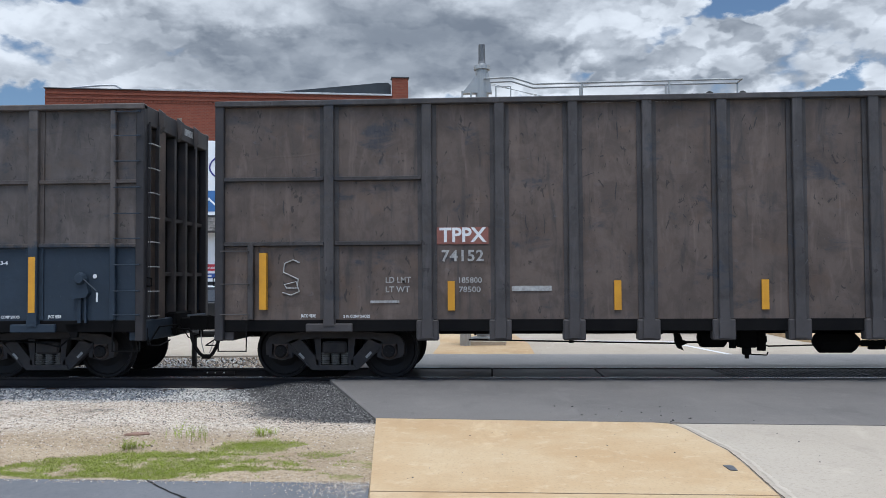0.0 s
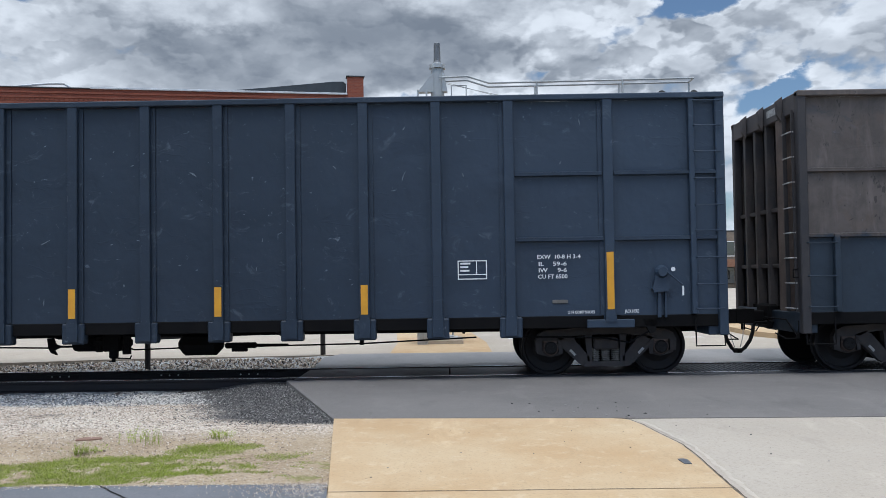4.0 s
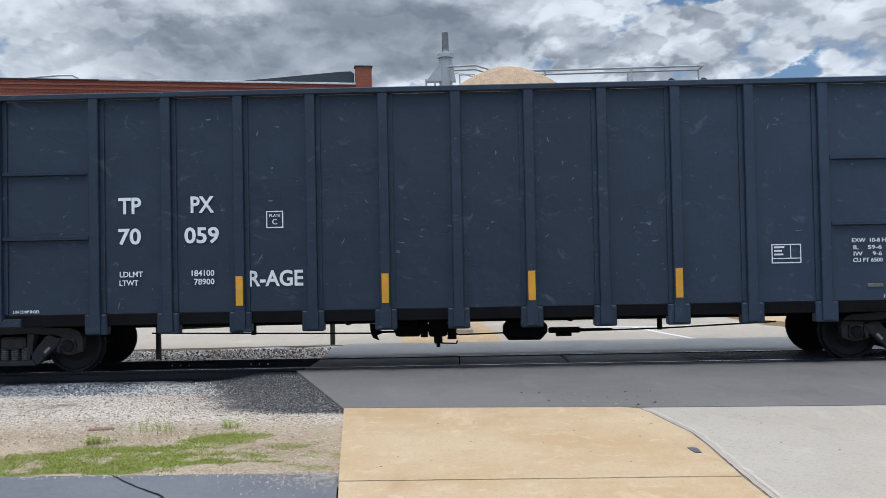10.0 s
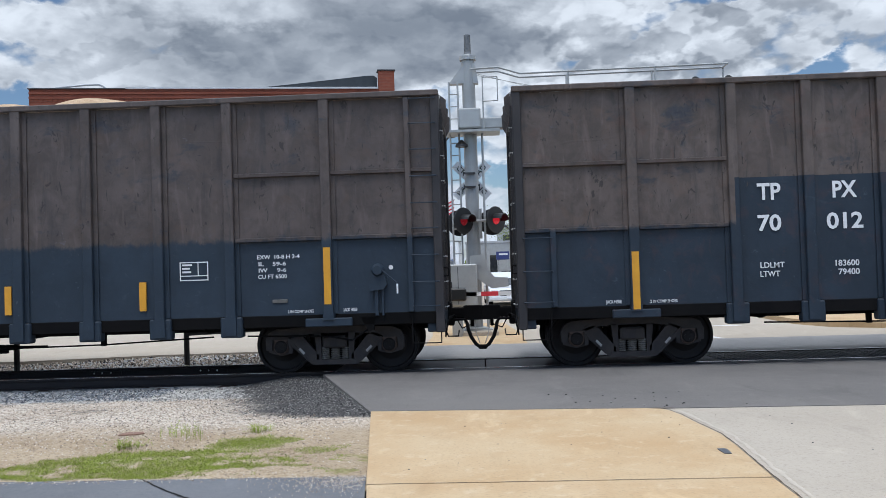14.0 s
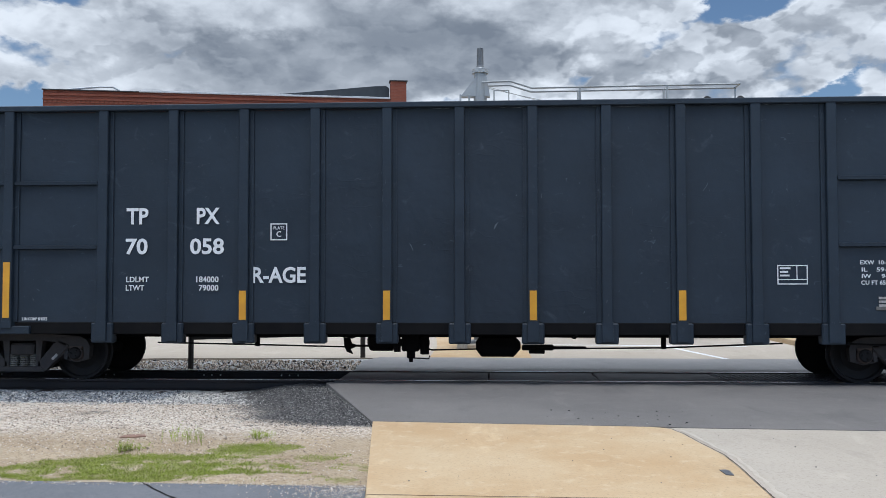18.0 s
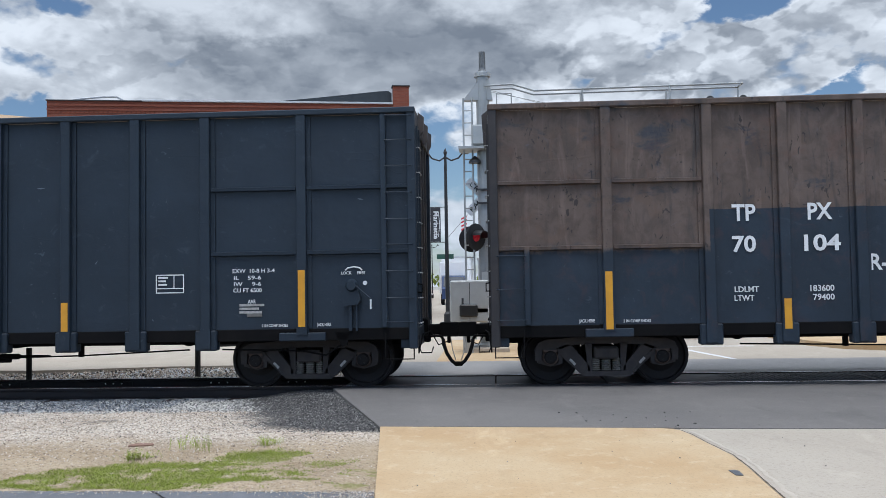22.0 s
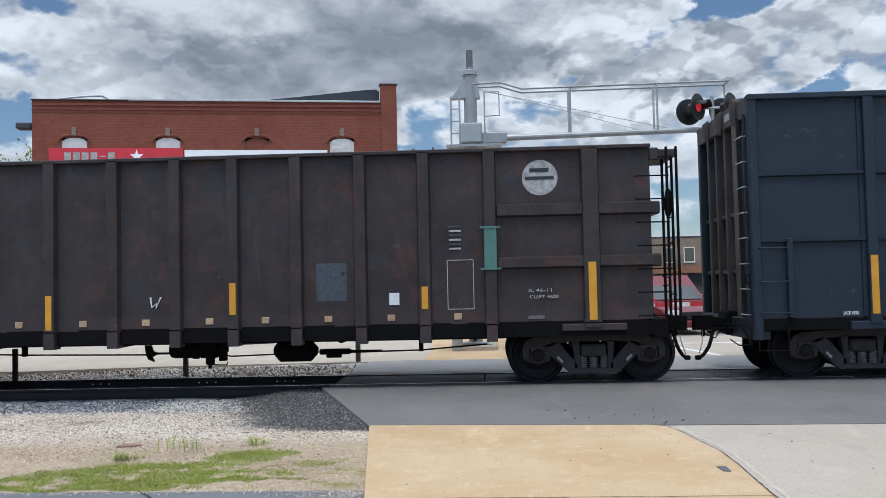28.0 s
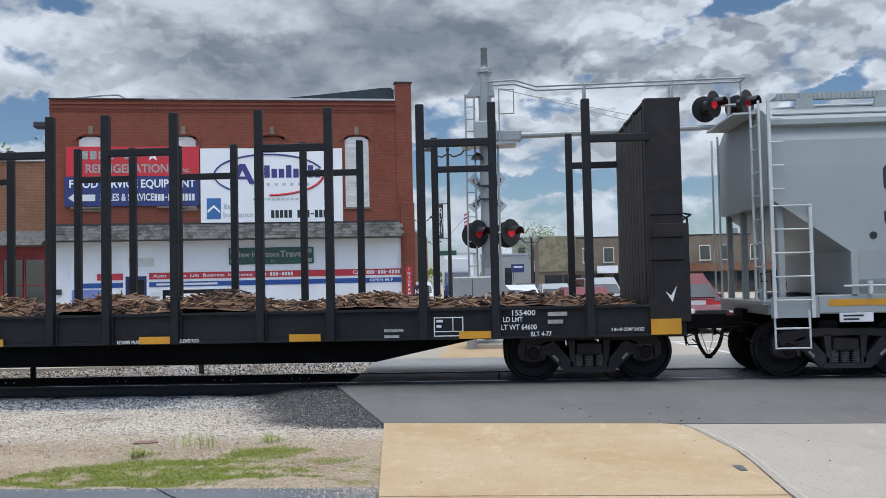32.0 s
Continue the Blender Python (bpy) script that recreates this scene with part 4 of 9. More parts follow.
part("rail", Build().rod((-0.03, 0, 0.58), (3.23, 1.7, 0.58), 0.07, 10), M_POST, bar, "dark steel pipe")
# ------------------------------------------------------------------ the train
MOVERS, WHEELS = [], []  # (car, its middle on the track at the start), (wheelset, x, y, z in its truck)
GROUP = "freight cars of the passing train"


def wheelset_mesh():
    b = Build()
    for s in (-1, 1):
        prof = [(s * 0.665, 0.10), (s * 0.672, 0.20), (s * 0.70, 0.40), (s * 0.682, 0.425), (s * 0.682, 0.482), (s * 0.705, 0.486), (s * 0.716, 0.458), (s * 0.815, 0.452),
                (s * 0.820, 0.41), (s * 0.775, 0.392), (s * 0.765, 0.27), (s * 0.80, 0.155), (s * 0.835, 0.145), (s * 0.835, 0.09)]
        b.lathe(prof, "y", n=32)
        b.lathe([(s * 0.84, 0.085), (s * 1.02, 0.085)], "y", n=14)
        b.lathe([(s * 1.02, 0.105), (s * 1.075, 0.105), (s * 1.09, 0.085)], "y", n=14)
        for k in range(3):
            a = 2 * math.pi * k / 3
            b.rod((0.055 * math.sin(a), s * 1.09, 0.055 * math.cos(a)), (0.055 * math.sin(a), s * 1.115, 0.055 * math.cos(a)), 0.017, 6)
    b.rod((0, -0.67, 0), (0, 0.67, 0), 0.085, 14)
    return b.mesh("wheelset", M_WHEEL)


def side_frame_mesh(s):
    """Cast side frame in one piece, seen from the side at y = s."""
    b = Build()
    y0, y1 = s * 0.92, s * 1.06
    b.prism([(-1.13, 0.40), (-1.14, 0.58), (-1.08, 0.69), (-0.96, 0.745), (-0.72, 0.755), (-0.46, 0.775), (0.46, 0.775), (0.72, 0.755), (0.96, 0.745), (1.08, 0.69), (1.14, 0.58), (1.13, 0.40),
             (1.04, 0.40), (1.03, 0.575), (0.74, 0.575), (0.60, 0.64), (0.30, 0.665), (-0.30, 0.665), (-0.60, 0.64), (-0.74, 0.575), (-1.03, 0.575), (-1.04, 0.40)], "y", y0, y1)
    for k in (-1, 1):
        # slanting arm, column beside the springs, inner jaw
        b.prism([(k * 0.80, 0.60), (k * 0.62, 0.66), (k * 0.53, 0.62), (k * 0.265, 0.30), (k * 0.265, 0.16), (k * 0.37, 0.16), (k * 0.44, 0.21), (k * 0.72, 0.47)], "y", y0, y1)
        b.prism([(k * 0.34, 0.68), (k * 0.225, 0.68), (k * 0.225, 0.22), (k * 0.30, 0.22), (k * 0.31, 0.44)], "y", y0, y1)
        b.prism([(k * 0.78, 0.60), (k * 0.70, 0.60), (k * 0.70, 0.36), (k * 0.755, 0.35)], "y", y0 + s * 0.02, y1 - s * 0.01)
        # housing round the bearing
        b.prism([(k * 1.10, 0.36), (k * 1.12, 0.60), (k * 0.70, 0.62), (k * 0.66, 0.50), (k * 0.72, 0.34), (k * 0.89, 0.30)], "y", y0 - s * 0.01, y0 + s * 0.07)
        # raised rims of the casting
        b.prism([(k * 0.79, 0.585), (k * 0.755, 0.60), (k * 0.415, 0.22), (k * 0.44, 0.205)], "y", y1, y1 + s * 0.018)
        b.prism([(k * 1.10, 0.665), (k * 0.96, 0.725), (k * 0.72, 0.735), (k * 0.46, 0.757), (k * 0.46, 0.775), (k * 0.72, 0.755), (k * 0.96, 0.745), (k * 1.08, 0.69)], "y", y1, y1 + s * 0.018)
    b.prism([(-0.37, 0.155), (0.37, 0.155), (0.33, 0.235), (-0.33, 0.235)], "y", y0 - s * 0.02, y1 + s * 0.02)
    return b.mesh("side_frame", M_TRUCK)


def spring_mesh():
    prof = []
    for k in range(6):
        prof += [(0.236 + k * 0.034, 0.052), (0.246 + k * 0.034, 0.078), (0.259 + k * 0.034, 0.078), (0.268 + k * 0.034, 0.052)]
    return Build().lathe(prof, "z", n=10).mesh("spring", M_SPRING)


WHEELSET, FRAMES, SPRING = wheelset_mesh(), {-1: side_frame_mesh(-1), 1: side_frame_mesh(1)}, spring_mesh()
BEARING = Build().lathe([(-0.075, 0.03), (-0.07, 0.115), (-0.05, 0.13), (0.05, 0.13), (0.07, 0.115), (0.075, 0.03)], "y", n=18).box(-0.12, -0.07, 0.07, 0.12, 0.07, 0.135, 0.015).mesh("bearing_adapter", M_CAP)
BOLSTER = Build().box(-0.20, -1.10, 0.42, 0.20, 1.10, 0.62, 0.03).box(-0.16, -0.35, 0.6, 0.16, 0.35, 0.86, 0.02).mesh("truck", M_TRUCK)
SHOE = Build().prism([(0, -0.16), (0.05, -0.17), (0.05, 0.17), (0, 0.16)], "y", -0.05, 0.05).mesh("brake_shoe", M_UNDER)
# added dark box that blocks the bright ground behind the springs
SPRING_BACKING = Build().box(-0.30, -0.82, 0.17, 0.30, 0.82, 0.44, 0.02).mesh("spring_plank", M_UNDER)
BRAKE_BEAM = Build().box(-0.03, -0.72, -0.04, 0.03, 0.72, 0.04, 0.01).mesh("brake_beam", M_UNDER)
PLATE = Build().box(-0.06, -0.003, -0.02, 0.06, 0.003, 0.02).mesh("marking", M_WORNWHITE)


def truck(car, x):
    t = part("truck", BOLSTER, None, car, m=pose(x, 0, 0), label="two-axle cast steel freight truck")
    for s in (-1, 1):
        f = part("side_frame", FRAMES[s], None, t)
        for k in (-0.17, 0.0, 0.17):
            part("spring", SPRING, None, t, m=pose(k, s * 0.99, 0))
        for k in (-0.889, 0.889):
            part("bearing_adapter", BEARING, None, t, m=pose(k, s * 0.985, 0.457))
    part("spring_plank", SPRING_BACKING, None, t)
    part("marking", PLATE, None, t, m=pose(0.56, -1.084, 0.40, 0, -46, 0))
    part("marking", PLATE, None, t, m=pose(-0.54, -1.084, 0.38, 0, 46, 0))
    for k in (-0.889, 0.889):
        w = part("wheelset", WHEELSET, None, t, m=pose(k, 0, 0.457), label="steel wheels on their axle")
        WHEELS.append((w, k))
        g = -1 if k > 0 else 1
        part("brake_beam", BRAKE_BEAM, None, t, m=pose(k + g * 0.53, 0, 0.42))
        for s in (-1, 1):
            part("brake_shoe", SHOE, None, t, m=pose(k + g * 0.475, s * 0.76, 0.44, 0, 0, 0 if g > 0 else 180))
    return t


def end_gear(car, x, s, z=0.88, reach=0.58):
    """Coupler, striker, hose and uncoupling lever at one end; s: which way it points."""
    b = Build()
    b.box(min(x - s * 0.4, x + s * reach * 0.62), -0.08, z - 0.09, max(x - s * 0.4, x + s * reach * 0.62), 0.08, z + 0.09, 0.02)
    b.prism([(x + s * reach * 0.55, -0.17), (x + s * (reach + 0.05), -0.19), (x + s * (reach + 0.08), -0.05), (x + s * reach * 0.85, 0.0), (x + s * (reach + 0.02), 0.12), (x + s * reach * 0.6, 0.17)], "z", z - 0.12, z + 0.12)
    c = part("coupler", b, M_UNDER, car, "grimy knuckle coupler, blackened for shade")
    part("lock_lift", Build().box(x + s * reach * 0.8 - 0.03, -0.03, z - 0.24, x + s * reach * 0.8 + 0.03, 0.03, z - 0.10, 0.01), M_UNDER, c)
    part("striker", Build().box(x - 0.05 if s > 0 else x - 0.12, -0.30, z - 0.2, x + 0.12 if s > 0 else x + 0.05, 0.30, z + 0.2, 0.03), M_UNDER, car)
    pts = [(x + s * (reach - 0.20), -0.27, z - 0.16), (x + s * (reach - 0.185), -0.28, z - 0.26), (x + s * (reach - 0.14), -0.27, z - 0.40), (x + s * (reach - 0.06), -0.24, z - 0.53),
           (x + s * (reach + 0.01), -0.21, z - 0.585), (x + s * (reach + 0.05), -0.20, z - 0.57)]
    part("glad_hand", Build().box(x + s * (reach + 0.03) - 0.05, -0.25, z - 0.62, x + s * (reach + 0.03) + 0.05, -0.17, z - 0.545, 0.015), M_UNDER, car)
    part("hose_strap", Build().pipe([(x + s * reach * 0.86, -0.12, z - 0.12), (x + s * (reach - 0.05), -0.18, z - 0.34), (x + s * (reach + 0.01), -0.20, z - 0.53)], 0.008, 5), M_WORNWHITE, car, "thin pale hose strap")
    part("brake_pipe_end", Build().pipe([(x - s * 0.35, -0.36, z - 0.06), (x + s * 0.10, -0.34, z - 0.10), (x + s * (reach - 0.24), -0.29, z - 0.10), (x + s * (reach - 0.20), -0.27, z - 0.16)], 0.026, 6), M_UNDER, car)
    part("hand_hold", Build().pipe([(x + s * 0.03, -1.40, z + 0.66), (x + s * 0.13, -1.42, z + 0.66), (x + s * 0.13, -1.42, z + 0.78), (x + s * 0.03, -1.40, z + 0.80)], 0.012, 5), M_UNDER, car)
    part("hand_hold", Build().pipe([(x + s * 0.03, -1.35, z - 0.12), (x + s * 0.10, -1.38, z - 0.30), (x + s * 0.26, -1.38, z - 0.30), (x + s * 0.26, -0.95, z - 0.24)], 0.012, 5), M_UNDER, car)
    part("air_hose", Build().pipe(pts, 0.032, 7), M_RUBBER, car, "black rubber air hose")
    part("angle_cock", Build().box(x + s * 0.12 - 0.05, -0.36, z - 0.2, x + s * 0.12 + 0.05, -0.24, z - 0.06, 0.02).rod((x + s * 0.12, -0.3, z - 0.08), (x + s * 0.2, -0.42, z - 0.03), 0.014, 6), M_UNDER, car)
    part("lift_chain", Build().pipe([(x + s * 0.16, -0.2, z - 0.02), (x + s * reach * 0.5, -0.14, z - 0.26), (x + s * reach * 0.8, -0.04, z - 0.2)], 0.012, 5), M_UNDER, car)
    part("draft_sill", Build().box(min(x, x - s * 0.5), -0.24, z - 0.24, max(x, x - s * 0.5), 0.24, z + 0.12, 0.02), M_UNDER, car)
    part("uncoupling_lever", Build().pipe([(x + s * 0.06, -1.42, z - 0.02), (x + s * 0.06, -1.40, z - 0.30), (x + s * 0.10, -1.0, z - 0.02), (x + s * 0.16, -0.2, z - 0.02)], 0.013, 6), M_UNDER, car)


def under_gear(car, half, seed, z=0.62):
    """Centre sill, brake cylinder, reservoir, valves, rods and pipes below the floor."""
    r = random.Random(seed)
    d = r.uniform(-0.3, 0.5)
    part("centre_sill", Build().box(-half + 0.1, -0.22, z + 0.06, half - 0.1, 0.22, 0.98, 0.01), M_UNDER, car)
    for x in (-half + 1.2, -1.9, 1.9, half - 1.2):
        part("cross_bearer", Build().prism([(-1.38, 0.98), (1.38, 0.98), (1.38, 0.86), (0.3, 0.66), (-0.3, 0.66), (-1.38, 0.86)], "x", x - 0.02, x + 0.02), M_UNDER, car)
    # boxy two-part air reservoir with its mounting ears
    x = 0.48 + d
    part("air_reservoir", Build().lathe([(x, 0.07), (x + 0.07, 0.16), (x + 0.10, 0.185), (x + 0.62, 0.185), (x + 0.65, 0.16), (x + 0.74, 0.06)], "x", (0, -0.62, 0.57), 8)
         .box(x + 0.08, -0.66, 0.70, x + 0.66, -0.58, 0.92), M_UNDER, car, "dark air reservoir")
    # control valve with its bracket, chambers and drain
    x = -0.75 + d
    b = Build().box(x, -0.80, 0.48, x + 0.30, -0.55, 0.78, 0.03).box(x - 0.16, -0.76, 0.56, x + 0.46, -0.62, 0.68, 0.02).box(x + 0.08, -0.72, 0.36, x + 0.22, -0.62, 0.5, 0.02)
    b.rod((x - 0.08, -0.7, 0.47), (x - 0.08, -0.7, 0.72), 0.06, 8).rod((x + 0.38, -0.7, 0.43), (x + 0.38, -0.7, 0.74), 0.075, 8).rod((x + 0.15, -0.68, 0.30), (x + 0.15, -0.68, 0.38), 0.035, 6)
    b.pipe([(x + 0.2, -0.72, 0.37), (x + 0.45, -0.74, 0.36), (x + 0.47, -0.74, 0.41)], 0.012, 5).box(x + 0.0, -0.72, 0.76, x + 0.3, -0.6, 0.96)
    part("control_valve", b, M_UNDER, car, "grimy brake control valve, blackened for shade")
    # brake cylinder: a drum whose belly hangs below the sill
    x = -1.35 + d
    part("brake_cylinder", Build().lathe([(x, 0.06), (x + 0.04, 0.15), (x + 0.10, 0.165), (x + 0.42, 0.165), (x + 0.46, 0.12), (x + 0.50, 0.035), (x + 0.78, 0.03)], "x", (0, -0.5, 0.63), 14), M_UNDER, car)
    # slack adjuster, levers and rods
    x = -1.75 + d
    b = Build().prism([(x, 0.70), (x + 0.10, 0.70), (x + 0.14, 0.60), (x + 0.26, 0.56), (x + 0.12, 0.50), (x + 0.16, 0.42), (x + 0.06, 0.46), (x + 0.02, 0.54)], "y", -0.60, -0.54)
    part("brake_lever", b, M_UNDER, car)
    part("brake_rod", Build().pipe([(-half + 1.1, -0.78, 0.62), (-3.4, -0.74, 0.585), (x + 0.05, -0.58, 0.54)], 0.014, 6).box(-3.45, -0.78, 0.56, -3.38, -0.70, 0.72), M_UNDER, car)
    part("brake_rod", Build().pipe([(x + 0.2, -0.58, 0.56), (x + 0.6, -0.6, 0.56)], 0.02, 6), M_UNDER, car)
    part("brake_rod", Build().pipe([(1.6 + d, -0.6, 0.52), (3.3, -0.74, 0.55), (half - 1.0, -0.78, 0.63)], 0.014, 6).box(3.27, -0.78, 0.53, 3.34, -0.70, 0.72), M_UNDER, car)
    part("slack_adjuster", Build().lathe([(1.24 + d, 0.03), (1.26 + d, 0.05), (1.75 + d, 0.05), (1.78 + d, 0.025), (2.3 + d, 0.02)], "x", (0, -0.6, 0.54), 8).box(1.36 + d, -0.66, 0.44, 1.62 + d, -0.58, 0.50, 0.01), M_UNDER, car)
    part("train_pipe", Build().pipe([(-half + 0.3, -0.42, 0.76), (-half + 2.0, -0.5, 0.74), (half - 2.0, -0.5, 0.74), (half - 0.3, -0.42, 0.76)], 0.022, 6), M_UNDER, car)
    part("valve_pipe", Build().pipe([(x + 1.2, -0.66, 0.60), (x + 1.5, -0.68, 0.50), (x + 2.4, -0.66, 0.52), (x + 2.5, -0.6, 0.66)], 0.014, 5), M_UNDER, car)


# -- high-side wood chip gondolas
HALF, Y0 = 9.11, -1.59
RIBS = [-5.725 + 1.145 * i for i in range(11)]
BIG = [-7.28, 7.28]
MESH = {}


def shared(key, make):
    if key not in MESH:
        MESH[key] = make()
    return MESH[key]


def sheet(x0, x1, z0, z1, seed, y=-1.49):
    """A dented steel sheet between two ribs."""
    nx, nz = max(3, int((x1 - x0) / 0.13)), max(4, int((z1 - z0) / 0.2))

    def at(u, w):
        x, z = x0 + u * (x1 - x0), z0 + w * (z1 - z0)
        fix = min(1, 6 * min(u, 1 - u)) * min(1, 6 * min(w, 1 - w))
        d = 0.013 * noise.noise((x * 1.1 + seed * 7, z * 1.1, seed)) + 0.006 * noise.noise((x * 3.1, z * 2.7, seed + 5)) + 0.004
        return (x, y + d * fix, z)

    return Build().grid(nx, nz, at).mesh("side_panel", M_DARK, True)


def chip_heap(seed, peaks):
    r = random.Random(seed)

    def at(u, w):
        x, y = -8.8 + 17.6 * u, -1.42 + 2.84 * w
        z = 3.95 + 0.18 * noise.noise((x * 0.4, y * 0.4, seed))
        for px, ph, pw in peaks:
            z = max(z, 3.7 + ph * math.exp(-((x - px) / pw) ** 2 - (y / 1.3) ** 2) + 0.03 * noise.noise((x * 3, y * 3, seed)))
        return (x, y, z)

    return Build().grid(90, 12, at)


def gondola(letter, middle, paint, trim, number=None, stripe=0.0, label="", chips=(), table_x=5.13, big_text=6.49, extra=(), worn=0.0, left_stripe=None, small=(2, 4, 6, 8), frame_paint=None, rage=1.65, load=1.55, cube="6500", small_x=None):
    car = thing("wood_chip_gondola", label, "freight car", pose(middle, YC, 0), GROUP)
    MOVERS.append((car, middle))
    fp = frame_paint or paint
    post = M_CORNER if worn else fp
    # side sheets
    xs = [-9.0] + [BIG[0]] + RIBS + [BIG[1]] + [9.0]
    levels = [(0.98, 2.17), (2.23, 3.20), (3.26, 4.38)]
    for i, (x0, x1) in enumerate(zip(xs, xs[1:])):
        spans = levels if i in (0, 1, len(xs) - 3, len(xs) - 2) else [(0.98, 4.38)]
        for k, (z0, z1) in enumerate(spans):
            me = shared(("sheet", i, k, worn), lambda: sheet(x0, x1, z0, z1, i * 3 + k + int(worn * 50)))
            part("side_panel", me, paint, car)
    part("far_side", shared("far", lambda: Build().box(-9.05, 1.47, 0.98, 9.05, 1.50, 4.4).mesh("far_side", M_DARK)), paint, car)
    part("floor", shared("floor", lambda: Build().box(-9.0, -1.45, 0.96, 9.0, 1.45, 1.05).mesh("floor", M_UNDER)), M_UNDER, car)
    # ribs with their feet
    rib = lambda x, foot: shared(("rib", round(x, 2), foot), lambda: (Build().prism([(x - 0.085, -1.47), (x - 0.078, Y0 + 0.01), (x - 0.066, Y0), (x + 0.066, Y0), (x + 0.078, Y0 + 0.01), (x + 0.085, -1.47)], "z", 0.98, 4.39)
                                             .box(x - 0.15, -1.512, 1.0, x + 0.15, -1.47, 4.38)
                                             .box(x - 0.175 if foot else x - 0.085, -1.56, 0.66 if foot else 0.90, x + 0.175 if foot else x + 0.085, -1.36, 0.985, 0.02)
                                             .prism([(x - 0.085, Y0 - 0.004), (x + 0.085, Y0 - 0.004), (x + 0.10, -1.5), (x - 0.10, -1.5)], "z", 0.70 if foot else 0.9, 1.0)).mesh("side_rib", M_DARK))
    far_rib = shared("far_rib", lambda: Build().box(-0.07, 1.50, 0.7, 0.07, 1.60, 4.39).mesh("side_rib", M_DARK))
    for x in RIBS + BIG:
        part("side_rib", rib(x, abs(x) < 6), fp, car)
        part("side_rib", far_rib, fp, car, m=pose(x, 0, 0))
    for s in (-1, 1):
        for a, c in ((7.37, 9.02), (5.82, 7.19)):
            for z in (2.20, 3.23):
                part("stiffener", shared(("stiff", s, a, z), lambda: Build().prism([(-1.47, z - 0.05), (-1.555, z - 0.03), (-1.56, z + 0.02), (-1.47, z + 0.035)], "x", s * a, s * c).mesh("stiffener", M_DARK)), fp, car)
        part("corner_post", shared(("post", s), lambda: Build().box(s * HALF - (0.14 if s > 0 else 0), Y0 + 0.01, 0.66, s * HALF + (0.14 if s < 0 else 0), -1.44, 4.46, 0.015).mesh("corner_post", M_DARK)), post, car)
        part("corner_post", shared(("postf", s), lambda: Build().box(s * HALF - (0.14 if s > 0 else 0), 1.44, 0.72, s * HALF + (0.14 if s < 0 else 0), 1.58, 4.46, 0.015).mesh("corner_post", M_DARK)), post, car)
        part("top_chord", shared(("chord", s), lambda: Build().box(-HALF, s * 1.53 - 0.075, 4.385, HALF, s * 1.53 + 0.075, 4.475, 0.012).mesh("top_chord", M_DARK)), trim, car)
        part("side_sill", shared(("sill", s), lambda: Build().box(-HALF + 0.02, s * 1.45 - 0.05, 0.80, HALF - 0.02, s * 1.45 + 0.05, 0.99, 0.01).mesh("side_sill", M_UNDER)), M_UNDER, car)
        # end wall, recessed, with upright ribs, cross ribs and a grab ladder
        e = s * 8.93
        end = part("end_wall", shared(("endwall", s), lambda: Build().box(min(e, e - s * 0.03), -1.46, 0.98, max(e, e - s * 0.03), 1.46, 4.38).mesh("end_wall", M_DARK)), M_ENDWALL, car, "end wall painted near-black for the recess shade")
        for y in (-0.1, 0.45, 0.98):
            part("end_rib", shared(("endrib", s), lambda: Build().box(min(e, e + s * 0.15), -0.05, 0.98, max(e, e + s * 0.15), 0.05, 4.2, 0.012).mesh("end_rib", M_DARK)), M_ENDRIB, end, m=pose(0, y, 0))
        part("end_plate", shared(("endplate", s), lambda: Build().box(min(e, s * (HALF - 0.02)), -0.99, 0.98, max(e, s * (HALF - 0.02)), -0.60, 4.16, 0.012).mesh("end_plate", M_DARK)), M_ENDPLATE, end, "rust-brown end plate")
        part("end_chord", shared(("endchord", s), lambda: Build().box(min(e, s * HALF), -1.46, 4.15, max(e, s * HALF), 1.46, 4.46, 0.012).mesh("end_chord", M_DARK)), M_ENDRIB, end)
        part("end_sill", shared(("endsill", s), lambda: Build().box(min(e - s * 0.1, s * HALF), -1.46, 0.66, max(e - s * 0.1, s * HALF), 1.46, 0.99, 0.015).mesh("end_sill", M_UNDER)), trim, end)
        for z in (1.7, 2.65):
            part("cross_rib", shared(("crossrib", s, z), lambda: Build().box(min(e, e + s * 0.10), -0.6, z, max(e, e + s * 0.10), 1.45, z + 0.07, 0.01).mesh("cross_rib", M_DARK)), M_ENDRIB, end)
        lad = part("end_ladder", shared(("endlad", s), lambda: Build().box(s * HALF - 0.03, -1.40, 1.0, s * HALF + 0.03, -1.37, 4.2).box(s * HALF - 0.03, -1.04, 1.0, s * HALF + 0.03, -1.01, 4.2).mesh("end_ladder", M_DARK)), post, end)
        for k in range(8):
            part("rung", shared(("erung", s), lambda: Build().pipe([(s * HALF, -1.40, 0), (s * (HALF + 0.05), -1.38, 0), (s * (HALF + 0.05), -1.04, 0), (s * HALF, -1.02, 0)], 0.011, 6).mesh("rung", M_GREY_STEEL)), M_WORNWHITE, end, m=pose(0, 0, 1.05 + k * 0.40))
        for y in (-0.95, -0.1, 0.75):
            part("hinge_bracket", shared(("brk", s), lambda: Build().prism([(s * HALF, 4.5), (s * (HALF + 0.10), 4.42), (s * (HALF + 0.09), 4.2), (s * (HALF + 0.02), 4.08)], "y", -0.04, 0.04).mesh("hinge_bracket", M_UNDER)), M_ENDRIB, end, m=pose(0, y, 0))
        bars(0, 0, 0, 0.42, 0.12, 1, M_WORNWHITE, end, "car_marking").matrix_basis = pose(s * (HALF + 0.003), -0.5 if s < 0 else 0.45, 4.32, 0, 0, 90 * s)
        end_gear(car, s * 9.05, s)
        truck(car, s * 7.28)
